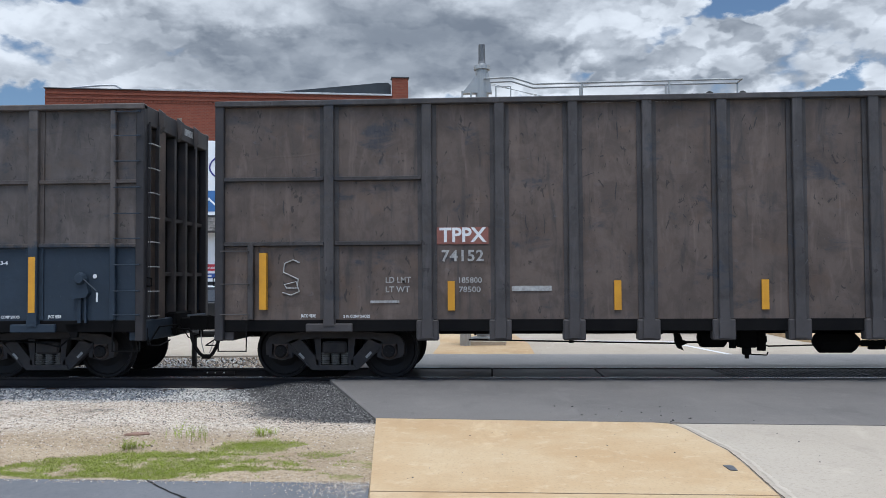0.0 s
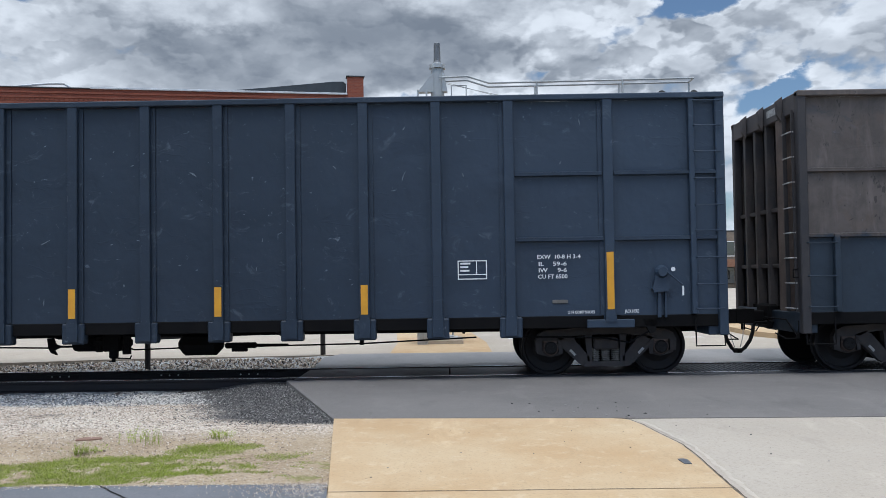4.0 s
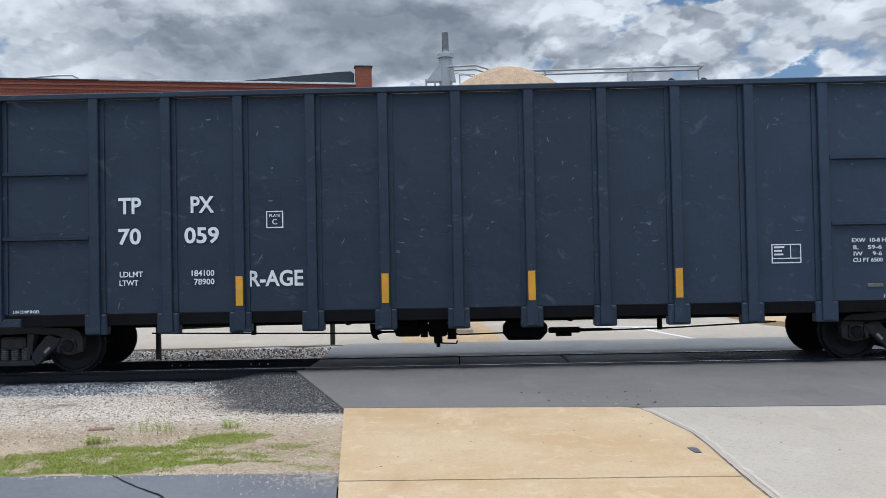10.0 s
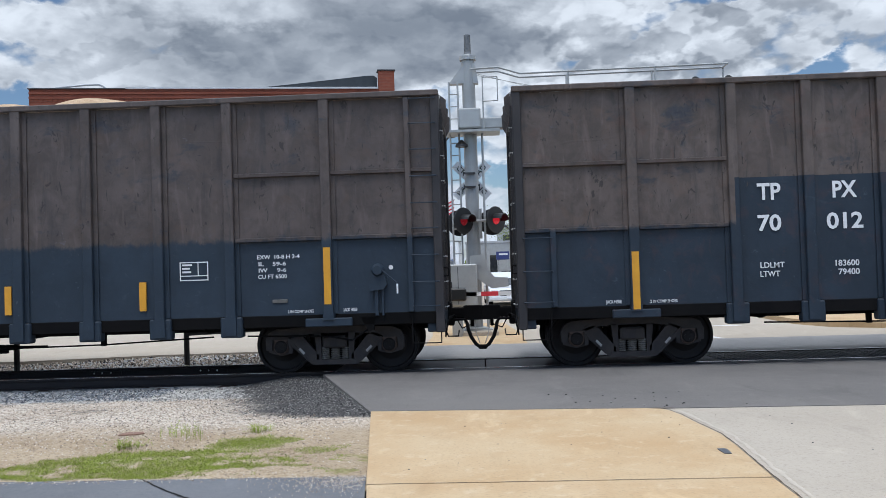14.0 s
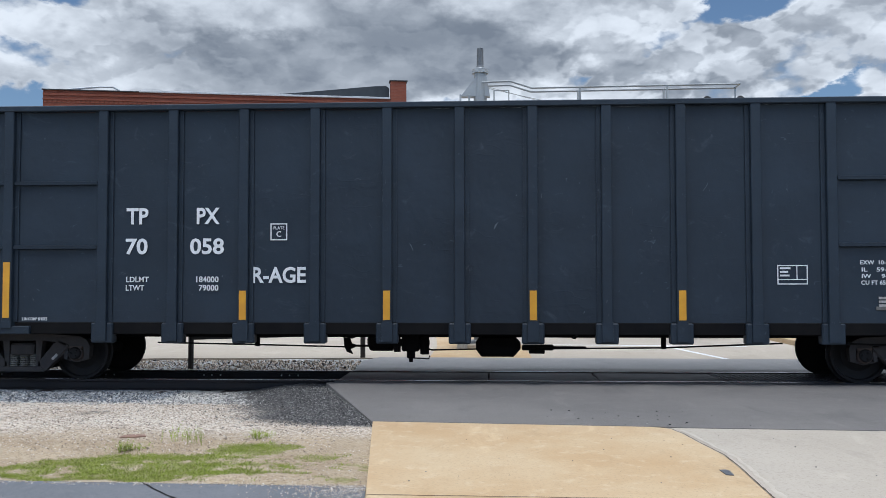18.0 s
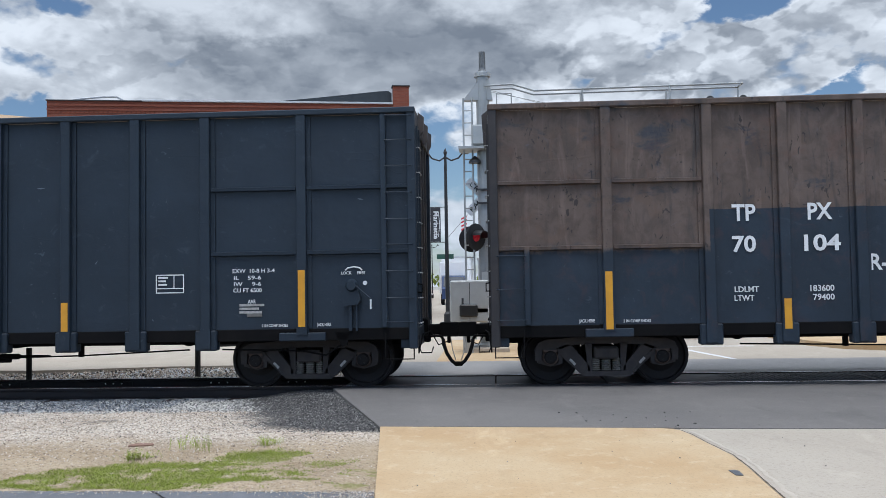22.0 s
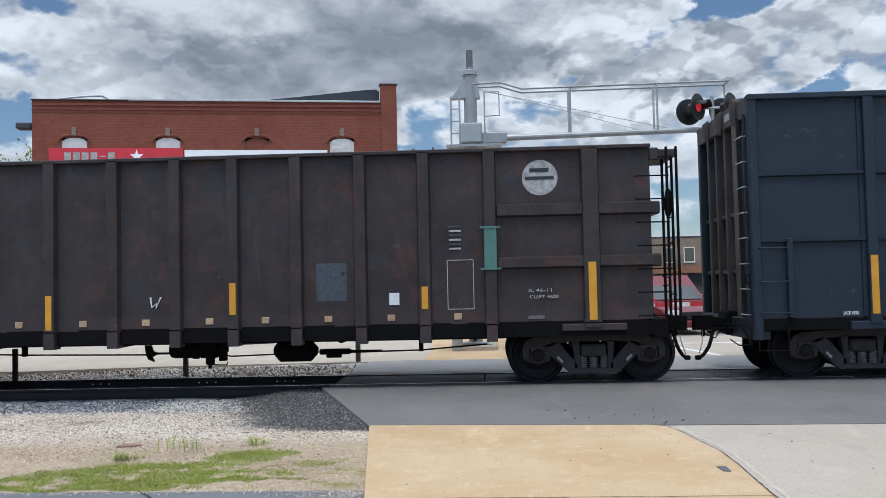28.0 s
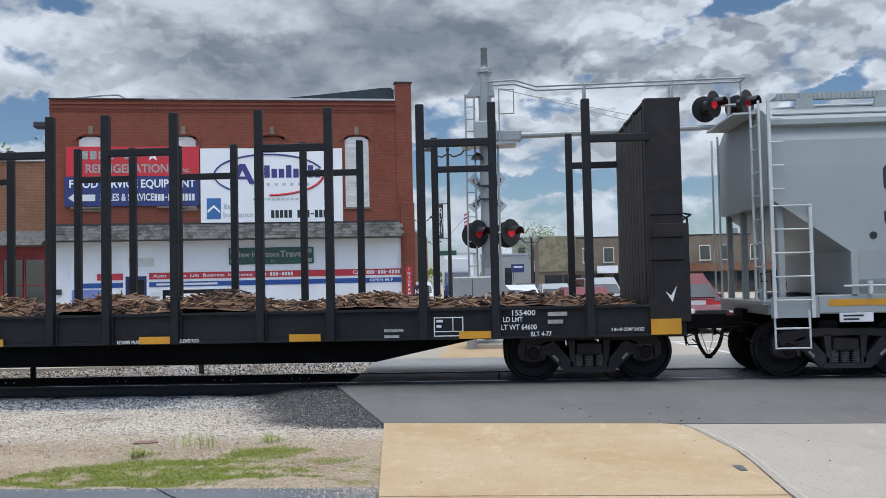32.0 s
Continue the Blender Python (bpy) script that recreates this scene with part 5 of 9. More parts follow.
        part("jacking_pad", shared(("jack", s), lambda: Build().box(s * 7.28 - 0.37, -1.57, 0.80, s * 7.28 + 0.37, -1.40, 0.93, 0.012).mesh("jacking_pad", M_DARK)), trim, car)
    # ladder at the right-hand corner, short one at the left
    for z in (1.08, 1.46, 1.88, 2.30, 2.70, 3.12, 3.54, 3.95, 4.34):
        part("rung", shared("rung", lambda: Build().pipe([(8.62, -1.55, 0), (8.63, -1.615, 0), (9.04, -1.615, 0), (9.05, -1.55, 0)], 0.011, 6).mesh("rung", M_UNDER)), fp, car, m=pose(0, 0, z))
    part("ladder_stile", shared("stile", lambda: Build().box(8.55, -1.585, 1.0, 8.64, -1.48, 4.38, 0.01).mesh("ladder_stile", M_DARK)), fp, car)
    part("ladder_stile", shared("stile2", lambda: Build().box(-8.58, -1.585, 1.0, -8.49, -1.48, 2.22, 0.01).mesh("ladder_stile", M_DARK)), fp, car)
    for z in (1.08, 1.56, 2.08):
        part("rung", shared("rung2", lambda: Build().pipe([(-9.02, -1.55, 0), (-9.0, -1.615, 0), (-8.56, -1.615, 0), (-8.55, -1.55, 0)], 0.011, 6).mesh("rung", M_UNDER)), fp, car, m=pose(0, 0, z))
    for s in (-1, 1):
        part("step", shared(("step", s), lambda: Build().pipe([(s * 8.60, -1.55, 0.92), (s * 8.60, -1.57, 0.50), (s * 9.05, -1.57, 0.50), (s * 9.05, -1.55, 0.75)], 0.014, 6).mesh("step", M_UNDER)), M_UNDER, car)
    # hand brake at the right-hand end
    hb = part("hand_brake", shared("brake", lambda: Build().prism([(8.01, 1.70), (8.16, 1.70), (8.22, 1.44), (8.17, 1.36), (7.96, 1.34), (7.93, 1.40)], "y", -1.60, -1.50).lathe([(-1.66, 0.07), (-1.58, 0.11)], "y", (8.08, 0, 1.66), 12)
              .box(8.02, -1.55, 0.95, 8.07, -1.5, 1.36).box(8.13, -1.55, 0.95, 8.16, -1.5, 1.36).pipe([(8.10, -1.63, 1.70), (8.38, -1.66, 1.46)], 0.013, 6).mesh("hand_brake", M_DARK)), fp, car)
    part("white_tip", shared("tip", lambda: Build().box(8.375, -1.665, 1.29, 8.40, -1.645, 1.44).mesh("white_tip", M_WHITE)), M_WHITE, hb)
    part("white_dot", shared("dot", lambda: Build().lathe([(-1.503, 0.035), (-1.508, 0.035)], "y", (8.28, 0, 1.70), 12).mesh("white_dot", M_WHITE)), M_WHITE, hb)
    part("bracket", shared("hbb", lambda: Build().prism([(7.78, 0.93), (8.02, 0.93), (7.98, 0.72), (7.9, 0.70)], "y", -1.5, -1.42).mesh("bracket", M_UNDER)), M_UNDER, hb)
    part("brake_chain", shared("chain", lambda: Build().pipe([(7.9, -1.47, 0.74), (7.6, -1.3, 0.55), (7.2, -1.2, 0.62), (5.9, -1.25, 0.66)], 0.015, 5).mesh("brake_chain", M_UNDER)), M_UNDER, car)
    under_gear(car, 6.2, ord(letter))
    # reflector stripes
    for s in (-1, 1):
        x = left_stripe if s < 0 and left_stripe is not None else s * 7.28
        part("reflector", shared(("ref", x), lambda: Build().box(x - 0.055, Y0 - 0.006, 1.09, x + 0.055, Y0 + 0.09 if abs(abs(x) - 7.28) > 0.1 else Y0 + 0.001, 1.985).mesh("reflector", M_YELLOW)), M_YELLOW, car, "yellow reflective stripe", m=pose(0, 0, stripe))
    for i in small if small_x is None else ():
        part("reflector", shared(("refs", i), lambda: Build().box(RIBS[i] - 0.055, Y0 - 0.006, 1.065, RIBS[i] + 0.055, Y0 + 0.001, 1.525).mesh("reflector", M_YELLOW)), M_YELLOW, car, m=pose(0, 0, stripe))
    for x in small_x or ():
        part("reflector", Build().box(x - 0.055, -1.53, 1.065, x + 0.055, -1.50, 1.525), M_YELLOW, car, m=pose(0, 0, stripe))
    # lettering
    y = -1.503
    white = M_WHITE
    if number:
        a, b2, ld, lt = number
        write("TP", -5.18, y, 2.675, 0.25, white, car, width=0.36)
        write("PX", -4.04, y, 2.675, 0.25, white, car, width=0.37)
        write(a, -5.19, y, 2.19, 0.24, white, car, width=0.36)
        write(b2, -4.04, y, 2.19, 0.24, white, car, width=0.55)
        write("LDLMT", -5.17, y, load, 0.085, white, car, width=0.37)
        write("LTWT", -5.21, y, load - 0.135, 0.085, white, car, width=0.30)
        write(ld, -4.04, y, load, 0.09, white, car, width=0.36)
        write(lt, -4.01, y, load - 0.135, 0.09, white, car, width=0.32)
        write("R-AGE", -2.88, y, rage, 0.24, white, car, width=0.86)
        frame_sign(car, -2.88, y, 2.43, 0.27, 0.27, white)
        write("PLATE", -2.88, y, 2.49, 0.045, white, car)
        write("C", -2.88, y, 2.39, 0.085, white, car)
    tz = 1.85 if letter == "I" else 1.735
    tb = part("data_table", shared(("table", table_x), lambda: table_mesh(table_x, y, 1.735)), white, car, "white framed data table")
    bars(table_x - 0.11, y, 1.78, 0.16, 0.14, 3, white, tb)
    tb.location.z = tz - 1.735
    write("EXW  10-8 H 3-4", big_text, y, 1.92, 0.062, white, car, width=0.68)
    write("IL    59-6", big_text - 0.1, y, 1.81, 0.062, white, car, width=0.44)
    write("IW     9-6", big_text - 0.1, y, 1.71, 0.062, white, car, width=0.44)
    write("CU FT " + cube, big_text - 0.1, y, 1.61, 0.062, white, car, width=0.46)
    write("2 IN COMP SHOES", 6.83, y, 1.045, 0.045, white, car, width=0.42)
    write("JACK HERE", 7.62, y, 1.05, 0.05, white, car, width=0.22)
    write("JACK HERE", -7.62, y, 1.05, 0.05, white, car, width=0.24)
    write("2 IN COMP SHOES", -6.85, y, 1.04, 0.045, white, car, width=0.42)
    part("plate", shared("plq", lambda: Build().box(6.38, -1.505, 1.19, 6.62, -1.485, 1.245, 0.004).mesh("plate", M_SPRING)), M_SPRING, car)
    scratches(car, letter, worn)
    for kind, args in extra:
        kind(car, *args)
    if chips:
        part("wood_chip_load", chip_heap(ord(letter), chips), M_CHIPS, car, "heaped tan wood chips", smooth=True)
    return car


def scratches(car, letter, worn):
    """Scrapes in the paint: pale ones on the dark cars, dark creases on the brown ones."""
    r, b = random.Random(ord(letter) * 3), Build()
    many = {"C": 46, "E": 60, "D": 95}.get(letter, 60 if worn else 8)
    centres = [-8.2, -6.5] + [RIBS[i] + 0.57 for i in range(10)] + [6.5, 8.0]
    for i in range(many):
        x, z = r.choice(centres) + r.uniform(-0.36, 0.36), (r.uniform(2.3, 4.2) if worn else r.uniform(1.1, 4.2))
        long = r.choice((0.03, 0.05, 0.06, 0.09, 0.22 if worn else 0.13)) * r.uniform(0.6, 1.3) * (1.3 if worn else 1.0)
        a, bend = r.gauss(1.55, 0.22) if worn and i % 4 else r.choice((r.gauss(0.2, 0.3), r.gauss(1.4, 0.4))), r.uniform(-0.10, 0.10)
        n, w = 5, r.uniform(0.004, 0.011)
        verts = []
        for k in range(n + 1):
            u = k / n - 0.5
            px, pz = x + long * (u * math.cos(a) - bend * 4 * u * u * math.sin(a)), z + long * (u * math.sin(a) + bend * 4 * u * u * math.cos(a))
            t = w * (1 - 4 * u * u) * r.uniform(0.6, 1.3) + 0.0015
            nx, nz = -math.sin(a), math.cos(a)
            verts += [(px - nx * t, -1.5045, pz - nz * t), (px + nx * t, -1.5045, pz + nz * t)]
        b.add(verts, [(2 * k, 2 * k + 2, 2 * k + 3, 2 * k + 1) for k in range(n)])
    o = part("paint_scrape", b, M_CREASE if worn else M_SCRATCH, car, "dark creases in the paint" if worn else "pale scrapes in the paint")
    tagged(o, kind="stuff")


def frame_sign(car, x, y, z, w, h, material, t=0.018):
    b = Build()
    b.box(x - w / 2, y - 0.002, z - h / 2, x + w / 2, y + 0.001, z - h / 2 + t).box(x - w / 2, y - 0.002, z + h / 2 - t, x + w / 2, y + 0.001, z + h / 2)
    b.box(x - w / 2, y - 0.002, z - h / 2 + t, x - w / 2 + t, y + 0.001, z + h / 2 - t).box(x + w / 2 - t, y - 0.002, z - h / 2 + t, x + w / 2, y + 0.001, z + h / 2 - t)
    return part("sign_frame", b, material, car)


def table_mesh(x, y, z, w=0.46, h=0.30):
    b, t = Build(), 0.016
    b.box(x - w / 2, y - 0.002, z - h / 2, x + w / 2, y + 0.001, z - h / 2 + t).box(x - w / 2, y - 0.002, z + h / 2 - t, x + w / 2, y + 0.001, z + h / 2)
    b.box(x - w / 2, y - 0.002, z - h / 2 + t, x - w / 2 + t, y + 0.001, z + h / 2 - t).box(x + w / 2 - t, y - 0.002, z - h / 2 + t, x + w / 2, y + 0.001, z + h / 2 - t)
    b.box(x + 0.06, y - 0.002, z - 0.08, x + 0.074, y + 0.001, z + h / 2 - t).box(x - w / 2 + t, y - 0.002, z - 0.08, x + w / 2 - t, y + 0.001, z - 0.066)
    return b.mesh("data_table", M_WHITE)


def status_block(car, x=6.62):
    write("AAR", x, -1.503, 1.43, 0.06, M_WHITE, car, width=0.13)
    bars(x, -1.503, 1.32, 0.40, 0.15, 3, M_WORNWHITE, car, gap=0.35)


def lock_words(car, arc=False):
    write("LOCK", 7.98, -1.503, 1.86, 0.045, M_WHITE, car)
    write("FREE", 8.22, -1.503, 1.86, 0.045, M_WHITE, car)
    if arc:
        pts = [(8.10 + 0.14 * math.cos(a), -1.503, 1.88 + 0.08 * math.sin(a)) for a in (0.3, 0.8, 1.57, 2.34, 2.84)]
        part("arrow", Build().pipe(pts, 0.012, 5), M_WHITE, car, "white curved arrow")


def chalk(car, x, z, w, h, shape):
    """Hand-drawn chalk strokes."""
    part("chalk_mark", Build().pipe([(x + w * u, -1.506, z + h * v) for u, v in shape], 0.012, 5), M_WORNWHITE, car, "pale chalk scrawl")


S_SHAPE = [(0.4, 0.42), (0.1, 0.5), (-0.3, 0.4), (-0.35, 0.15), (0.0, 0.05), (0.35, -0.05), (0.3, -0.3), (-0.2, -0.3), (-0.3, -0.2), (0.25, -0.12), (0.4, -0.4), (0.0, -0.5), (-0.4, -0.42)]
DK = "dark blue-grey high-side wood chip gondola, "
TT = "wood chip gondola, faded brown over repainted dark, "


def old_marks(car):
    """Faded lettering of the brown gondola."""
    y = -1.503
    part("paint_patch", Build().box(-5.58, y + 0.004, 2.17, -4.76, y + 0.012, 2.44), M_PINK, car, "faded red lettering panel")
    write("TPPX", -5.17, y, 2.305, 0.22, M_WHITE, car, width=0.74)
    write("74152", -5.17, y, 1.98, 0.17, M_WORNWHITE, car, 1.1, width=0.66)
    write("LD LMT", -6.19, y, 1.61, 0.09, M_WORNWHITE, car, width=0.40)
    write("LT WT", -6.2, y, 1.46, 0.09, M_WORNWHITE, car, width=0.38)
    write("185800", -5.06, y, 1.60, 0.085, M_WORNWHITE, car, width=0.36)
    write("78500", -5.06, y, 1.455, 0.085, M_WORNWHITE, car, width=0.34)
    bars(-4.09, y, 1.47, 0.62, 0.08, 1, M_WORNWHITE, car)
    bars(-6.4, y, 1.27, 0.46, 0.04, 1, M_WORNWHITE, car)


gondola("A", 4.72, M_BROWN_A, M_TWO["A_ribs"], None, 0.065, "dirty faded brown wood chip gondola with worn white lettering", left_stripe=-8.33, worn=1.0, frame_paint=M_TWO["A_ribs"], small_x=(-5.35, -2.76, -0.51, 2.3, 4.9),
        extra=[(chalk, (-7.90, 1.66, 0.34, 0.56, S_SHAPE)), (old_marks, ())])
gondola("B", -14.65, M_TWO["B"], M_TWO["B"], ("70", "069", "184200", "78800"), 0.03, TT + "scuffed", worn=1.0, rage=1.58, load=1.62,
        extra=[(chalk, (-1.7, 1.55, 0.3, 0.3, [(-0.4, 0.5), (0.4, -0.5), (0.0, 0.0), (0.4, 0.5), (-0.4, -0.5), (-0.5, 0.1), (-0.2, 0.15), (-0.3, -0.1)]))])
gondola("C", -34.02, M_DARK_WORN, M_DARK_WORN, ("70", "050", "183600", "79400"), 0.0, DK + "scraped", rage=1.49, load=1.60)
gondola("D", -53.39, M_TWO["D"], M_TWO["D"], ("70", "004", "184200", "78800"), -0.08, TT + "rust-streaked", worn=1.0, rage=1.83, load=1.49, small=(1, 3, 5, 7, 9), frame_paint=M_TWO["D_ribs"],
        extra=[(chalk, (-2.87, 1.54, 0.26, 0.2, [(-0.5, 0.4), (-0.4, -0.4), (-0.2, 0.4), (-0.1, -0.5), (0.1, 0.5), (0.2, -0.4), (0.35, 0.4), (0.5, -0.4)]))])
gondola("E", -72.83, M_DARK_WORN, M_DARK_WORN, ("70", "059", "184100", "78900"), 0.02, DK + "scraped, heaped with chips", rage=1.49, load=1.60, chips=[(0.92, 1.42, 1.68), (-3.2, 0.9, 2.0)])
gondola("F", -92.13, M_TWO["F"], M_TWO["F"], ("70", "012", "183600", "79400"), -0.16, TT + "dark lettering panel", worn=1.0, rage=1.64, load=1.545)
gondola("G", -111.50, M_TWO["G"], M_TWO["G"], ("70", "038", "184400", "78600"), 0.06, TT + "clean lettering", worn=1.0, rage=1.86, load=1.49, left_stripe=-7.58, small_x=(-4.84, -2.54, -0.2, 2.1, 4.3), chips=[(2.9, 1.18, 2.2), (1.2, 1.14, 2.6)])
gondola("H", -130.87, M_DARK, M_DARK, ("70", "058", "184000", "79000"), -0.03, DK + "clean, freshly lettered", rage=1.73, load=1.67, extra=[(status_block, ()), (lock_words, ())])
gondola("I", -150.24, M_TWO["I"], M_TWO["I"], ("70", "104", "183600", "79400"), -0.17, TT + "dull reddish", worn=1.0, table_x=6.46, big_text=5.16, rage=1.88, load=1.50, cube="5800", small=(1, 3, 5, 7, 9), chips=[(1.0, 1.17, 4.0)])
gondola("J", -169.61, M_DARK, M_DARK, ("70", "065", "183500", "79500"), -0.065, DK + "clean, heaped with chips", rage=1.85, load=1.64, extra=[(status_block, (6.46,)), (lock_words, (True,))], chips=[(1.3, 1.165, 3.2)])
gondola("K", -188.98, M_DARK, M_DARK, ("70", "101", "184000", "79000"), -0.05, DK + "chalk-marked", table_x=6.54, big_text=5.21, rage=1.76, load=1.6, extra=[(status_block, (6.54,)), (lock_words, (True,)),
        (chalk, (4.03, 1.62, 0.62, 0.3, [(-0.5, 0.3), (-0.42, -0.3), (-0.35, 0.2), (-0.27, -0.3), (-0.2, 0.3), (-0.1, -0.2), (0.02, -0.1), (0.05, -0.25), (0.15, 0.1), (0.2, -0.25), (0.3, 0.0), (0.35, -0.25), (0.5, 0.4), (0.48, -0.25)]))])


# -- lower rusty gondola
def rusty_gondola(middle):
    car = thing("gondola_car", "weathered dark brown steel gondola with rusty red end and patches", "freight car", pose(middle, YC, 0), GROUP)
    MOVERS.append((car, middle))
    half, top = 7.0, 3.75
    ribs = [-6.2, -4.6, -3.6, -2.57, -1.54, -0.53, 0.40, 1.41, 2.43, 3.44, 4.48, 6.05]
    xs = [-7.35] + ribs + [6.98]
    for i, (x0, x1) in enumerate(zip(xs, xs[1:])):
        part("side_panel", sheet(x0, x1, 1.0, top - 0.05, 70 + i, y=-1.50), M_L_RED if i == 0 else M_L, car, "rust-red end panel" if i == 0 else "")
    part("far_side", Build().box(-7.3, 1.48, 1.0, 6.98, 1.51, top), M_L, car)
    part("floor", Build().box(-7.2, -1.45, 0.98, 6.9, 1.45, 1.06), M_UNDER, car)
    for i, x in enumerate(ribs):
        w = 0.085 if abs(x) < 5 else 0.12
        part("side_rib", Build().prism([(x - w - 0.03, -1.48), (x - w, -1.60), (x + w, -1.60), (x + w + 0.03, -1.48)], "z", 0.98, top - 0.04)
             .prism([(x - w, -1.60), (x + w, -1.60), (x + w, -1.36), (x - w, -1.36)], "z", 0.72 if abs(x) < 5 else 0.92, 1.0), M_L_RED if i == 0 else M_L, car)
    for z, a in ((2.76, 0.11), (1.94, 0.10)):
        for x0, x1 in ((-7.38, -6.33), (-6.07, -4.72), (4.60, 5.92), (6.18, 7.0)):
            part("stiffener", Build().prism([(-1.48, z - a), (-1.59, z - a * 0.7), (-1.59, z + a * 0.7), (-1.48, z + a)], "x", x0, x1), M_L_RED if x0 < -6.3 else M_L, car)
    part("top_chord", Build().box(-7.4, -1.60, top - 0.06, 7.0, -1.46, top, 0.01), M_L, car)
    part("top_chord", Build().box(-7.4, 1.46, top - 0.06, 7.0, 1.60, top, 0.01), M_L, car)
    part("side_sill", Build().box(-7.3, -1.50, 0.78, 7.0, -1.40, 1.02), M_UNDER, car)
    part("side_sill", Build().box(-7.3, 1.40, 0.78, 7.0, 1.50, 1.02), M_UNDER, car)
    for s in (-1, 1):
        x = -7.3 if s < 0 else 6.98
        part("end_wall", Build().box(x - 0.02, -1.46, 1.0, x + 0.02, 1.46, top - 0.1), M_L, car)
        for z in (1.94, 2.76, 3.6):
            part("end_beam", Build().box(min(x, x + s * 0.16), -1.5, z - 0.1, max(x, x + s * 0.16), 1.5, z + 0.1, 0.02), M_L_RED if s < 0 else M_L, car)
        part("end_sill", Build().box(min(x, x + s * 0.25), -1.45, 0.72, max(x, x + s * 0.25), 1.45, 1.02, 0.02), M_UNDER, car)
        end_gear(car, x + s * 0.15, s, reach=0.62)
        truck(car, 6.12 * s - 0.02)
        part("bolster_end", Build().box(6.12 * s - 0.55, -1.55, 0.86, 6.12 * s + 0.45, -1.38, 0.97, 0.01), M_L, car)
    # right-hand end: open ladders and posts
    for y in (-1.53, -1.18):
        for x in (7.25, 7.40):
            part("ladder_post", Build().rod((x, y, 0.95), (x, y, top - 0.05), 0.022, 6), M_UNDER, car)
    for k in range(7):
        part("rung", Build().pipe([(6.75, -1.60, 0), (6.75, -1.64, 0), (7.25, -1.64, 0), (7.25, -1.53, 0)], 0.012, 6), M_UNDER, car, m=pose(0, 0, 1.08 + k * 0.36))
        part("rung", Build().pipe([(7.32, -1.53, 0), (7.32, -1.18, 0)], 0.012, 6), M_UNDER, car, m=pose(0, 0, 1.0 + k * 0.4))
    part("end_platform", Build().box(6.98, -1.45, 3.55, 7.42, -0.4, 3.68, 0.02), M_L, car)
    part("hand_brake_wheel", Build().lathe([(7.44, 0.24), (7.47, 0.24)], "x", (0, -0.6, 2.9), 16), M_UNDER, car)
    for k in range(3):
        part("hand_hold", Build().pipe([(-7.52, -1.45, 0.98), (-7.52, -1.45, 1.42), (-7.0 - 0.25, -1.62, 1.42)], 0.018, 6) if k == 0 else
             Build().pipe([(-7.5, -1.4 + 0.3 * k, 1.0), (-7.5, -1.4 + 0.3 * k, 3.6)], 0.018, 6), M_UNDER, car)
    part("step", Build().pipe([(-7.3, -1.5, 0.9), (-7.3, -1.55, 0.5), (-6.9, -1.55, 0.5), (-6.9, -1.5, 0.9)], 0.014, 6), M_UNDER, car)
    # markings and patches
    for x in (-6.2, 6.05):
        part("reflector", Build().box(x - 0.06, -1.606, 1.03, x + 0.06, -1.599, 1.93), M_YELLOW, car, "yellow reflective stripe")
    for x, z0, z1 in ((-2.57, 1.03, 1.58), (0.40, 1.22, 1.72), (3.44, 1.25, 1.60)):
        part("reflector", Build().box(x - 0.05, -1.606, z0, x + 0.05, -1.599, z1), M_YELLOW, car)
    for x in (-4.1, -3.1, -2.05, -1.03, 0.0, 0.9, 1.9, 2.9, 3.95):
        part("tack_plate", Build().box(x - 0.06, -1.52, 1.07, x + 0.06, -1.49, 1.17, 0.005), M_CHIPS, car)
    part("weld_patch", Build().box(-4.70, -1.615, 1.86, -4.50, -1.58, 2.50, 0.01).box(-4.76, -1.63, 2.49, -4.44, -1.57, 2.52).box(-4.76, -1.63, 1.84, -4.44, -1.57, 1.87), M_GREENP, car, "green-painted weld patch")
    part("weld_patch", Build().box(4.38, -1.615, 1.86, 4.58, -1.58, 2.50, 0.01).box(4.32, -1.63, 2.49, 4.64, -1.57, 2.52).box(4.32, -1.63, 1.84, 4.64, -1.57, 1.87), M_GREENP, car, "green-painted weld patch")
    y = -1.512
    write("BIMX", -5.42, y, 3.03, 0.21, M_WORNWHITE, car, width=0.5)
    write("100330", -5.32, y, 2.42, 0.24, M_WHITE, car, 1.15, width=1.05)
    bars(-5.05 - 1.6, y, 1.08, 0.22, 0.09, 1, M_WORNWHITE, car)
    part("logo_disc", Build().lathe([(y, 0.28), (y + 0.006, 0.28)], "y", (5.28, 0, 3.27), 24), M_WORNWHITE, car, "worn white disc emblem")
    part("emblem_bar", Build().box(5.05, y - 0.008, 3.24, 5.50, y - 0.002, 3.29).box(5.12, y - 0.008, 3.36, 5.42, y - 0.002, 3.42), M_BLACKTXT, car)
    part("paint_patch", Build().box(1.72, y + 0.01, 1.40, 2.20, y + 0.018, 2.0), M_BLUEP, car, "blue-grey paint patch")
    part("label", Build().box(2.87, y + 0.008, 1.32, 3.03, y + 0.016, 1.51), M_WHITE, car)
    for k in range(6):
        part("vent_slot", Build().box(3.83, y + 0.006, 2.17 + k * 0.07, 4.02, y + 0.016, 2.20 + k * 0.07), M_BLUEP if k % 2 else M_WORNWHITE, car)
    frame_sign(car, 4.0, y + 0.01, 1.62, 0.42, 0.78, M_WORNWHITE, 0.012)
    part("chalk_mark", Build().pipe([(-0.95, y, 1.52), (-0.93, y, 1.36), (-0.85, y, 1.42), (-0.86, y, 1.34), (-0.78, y, 1.52)], 0.016, 5), M_WHITE, car)
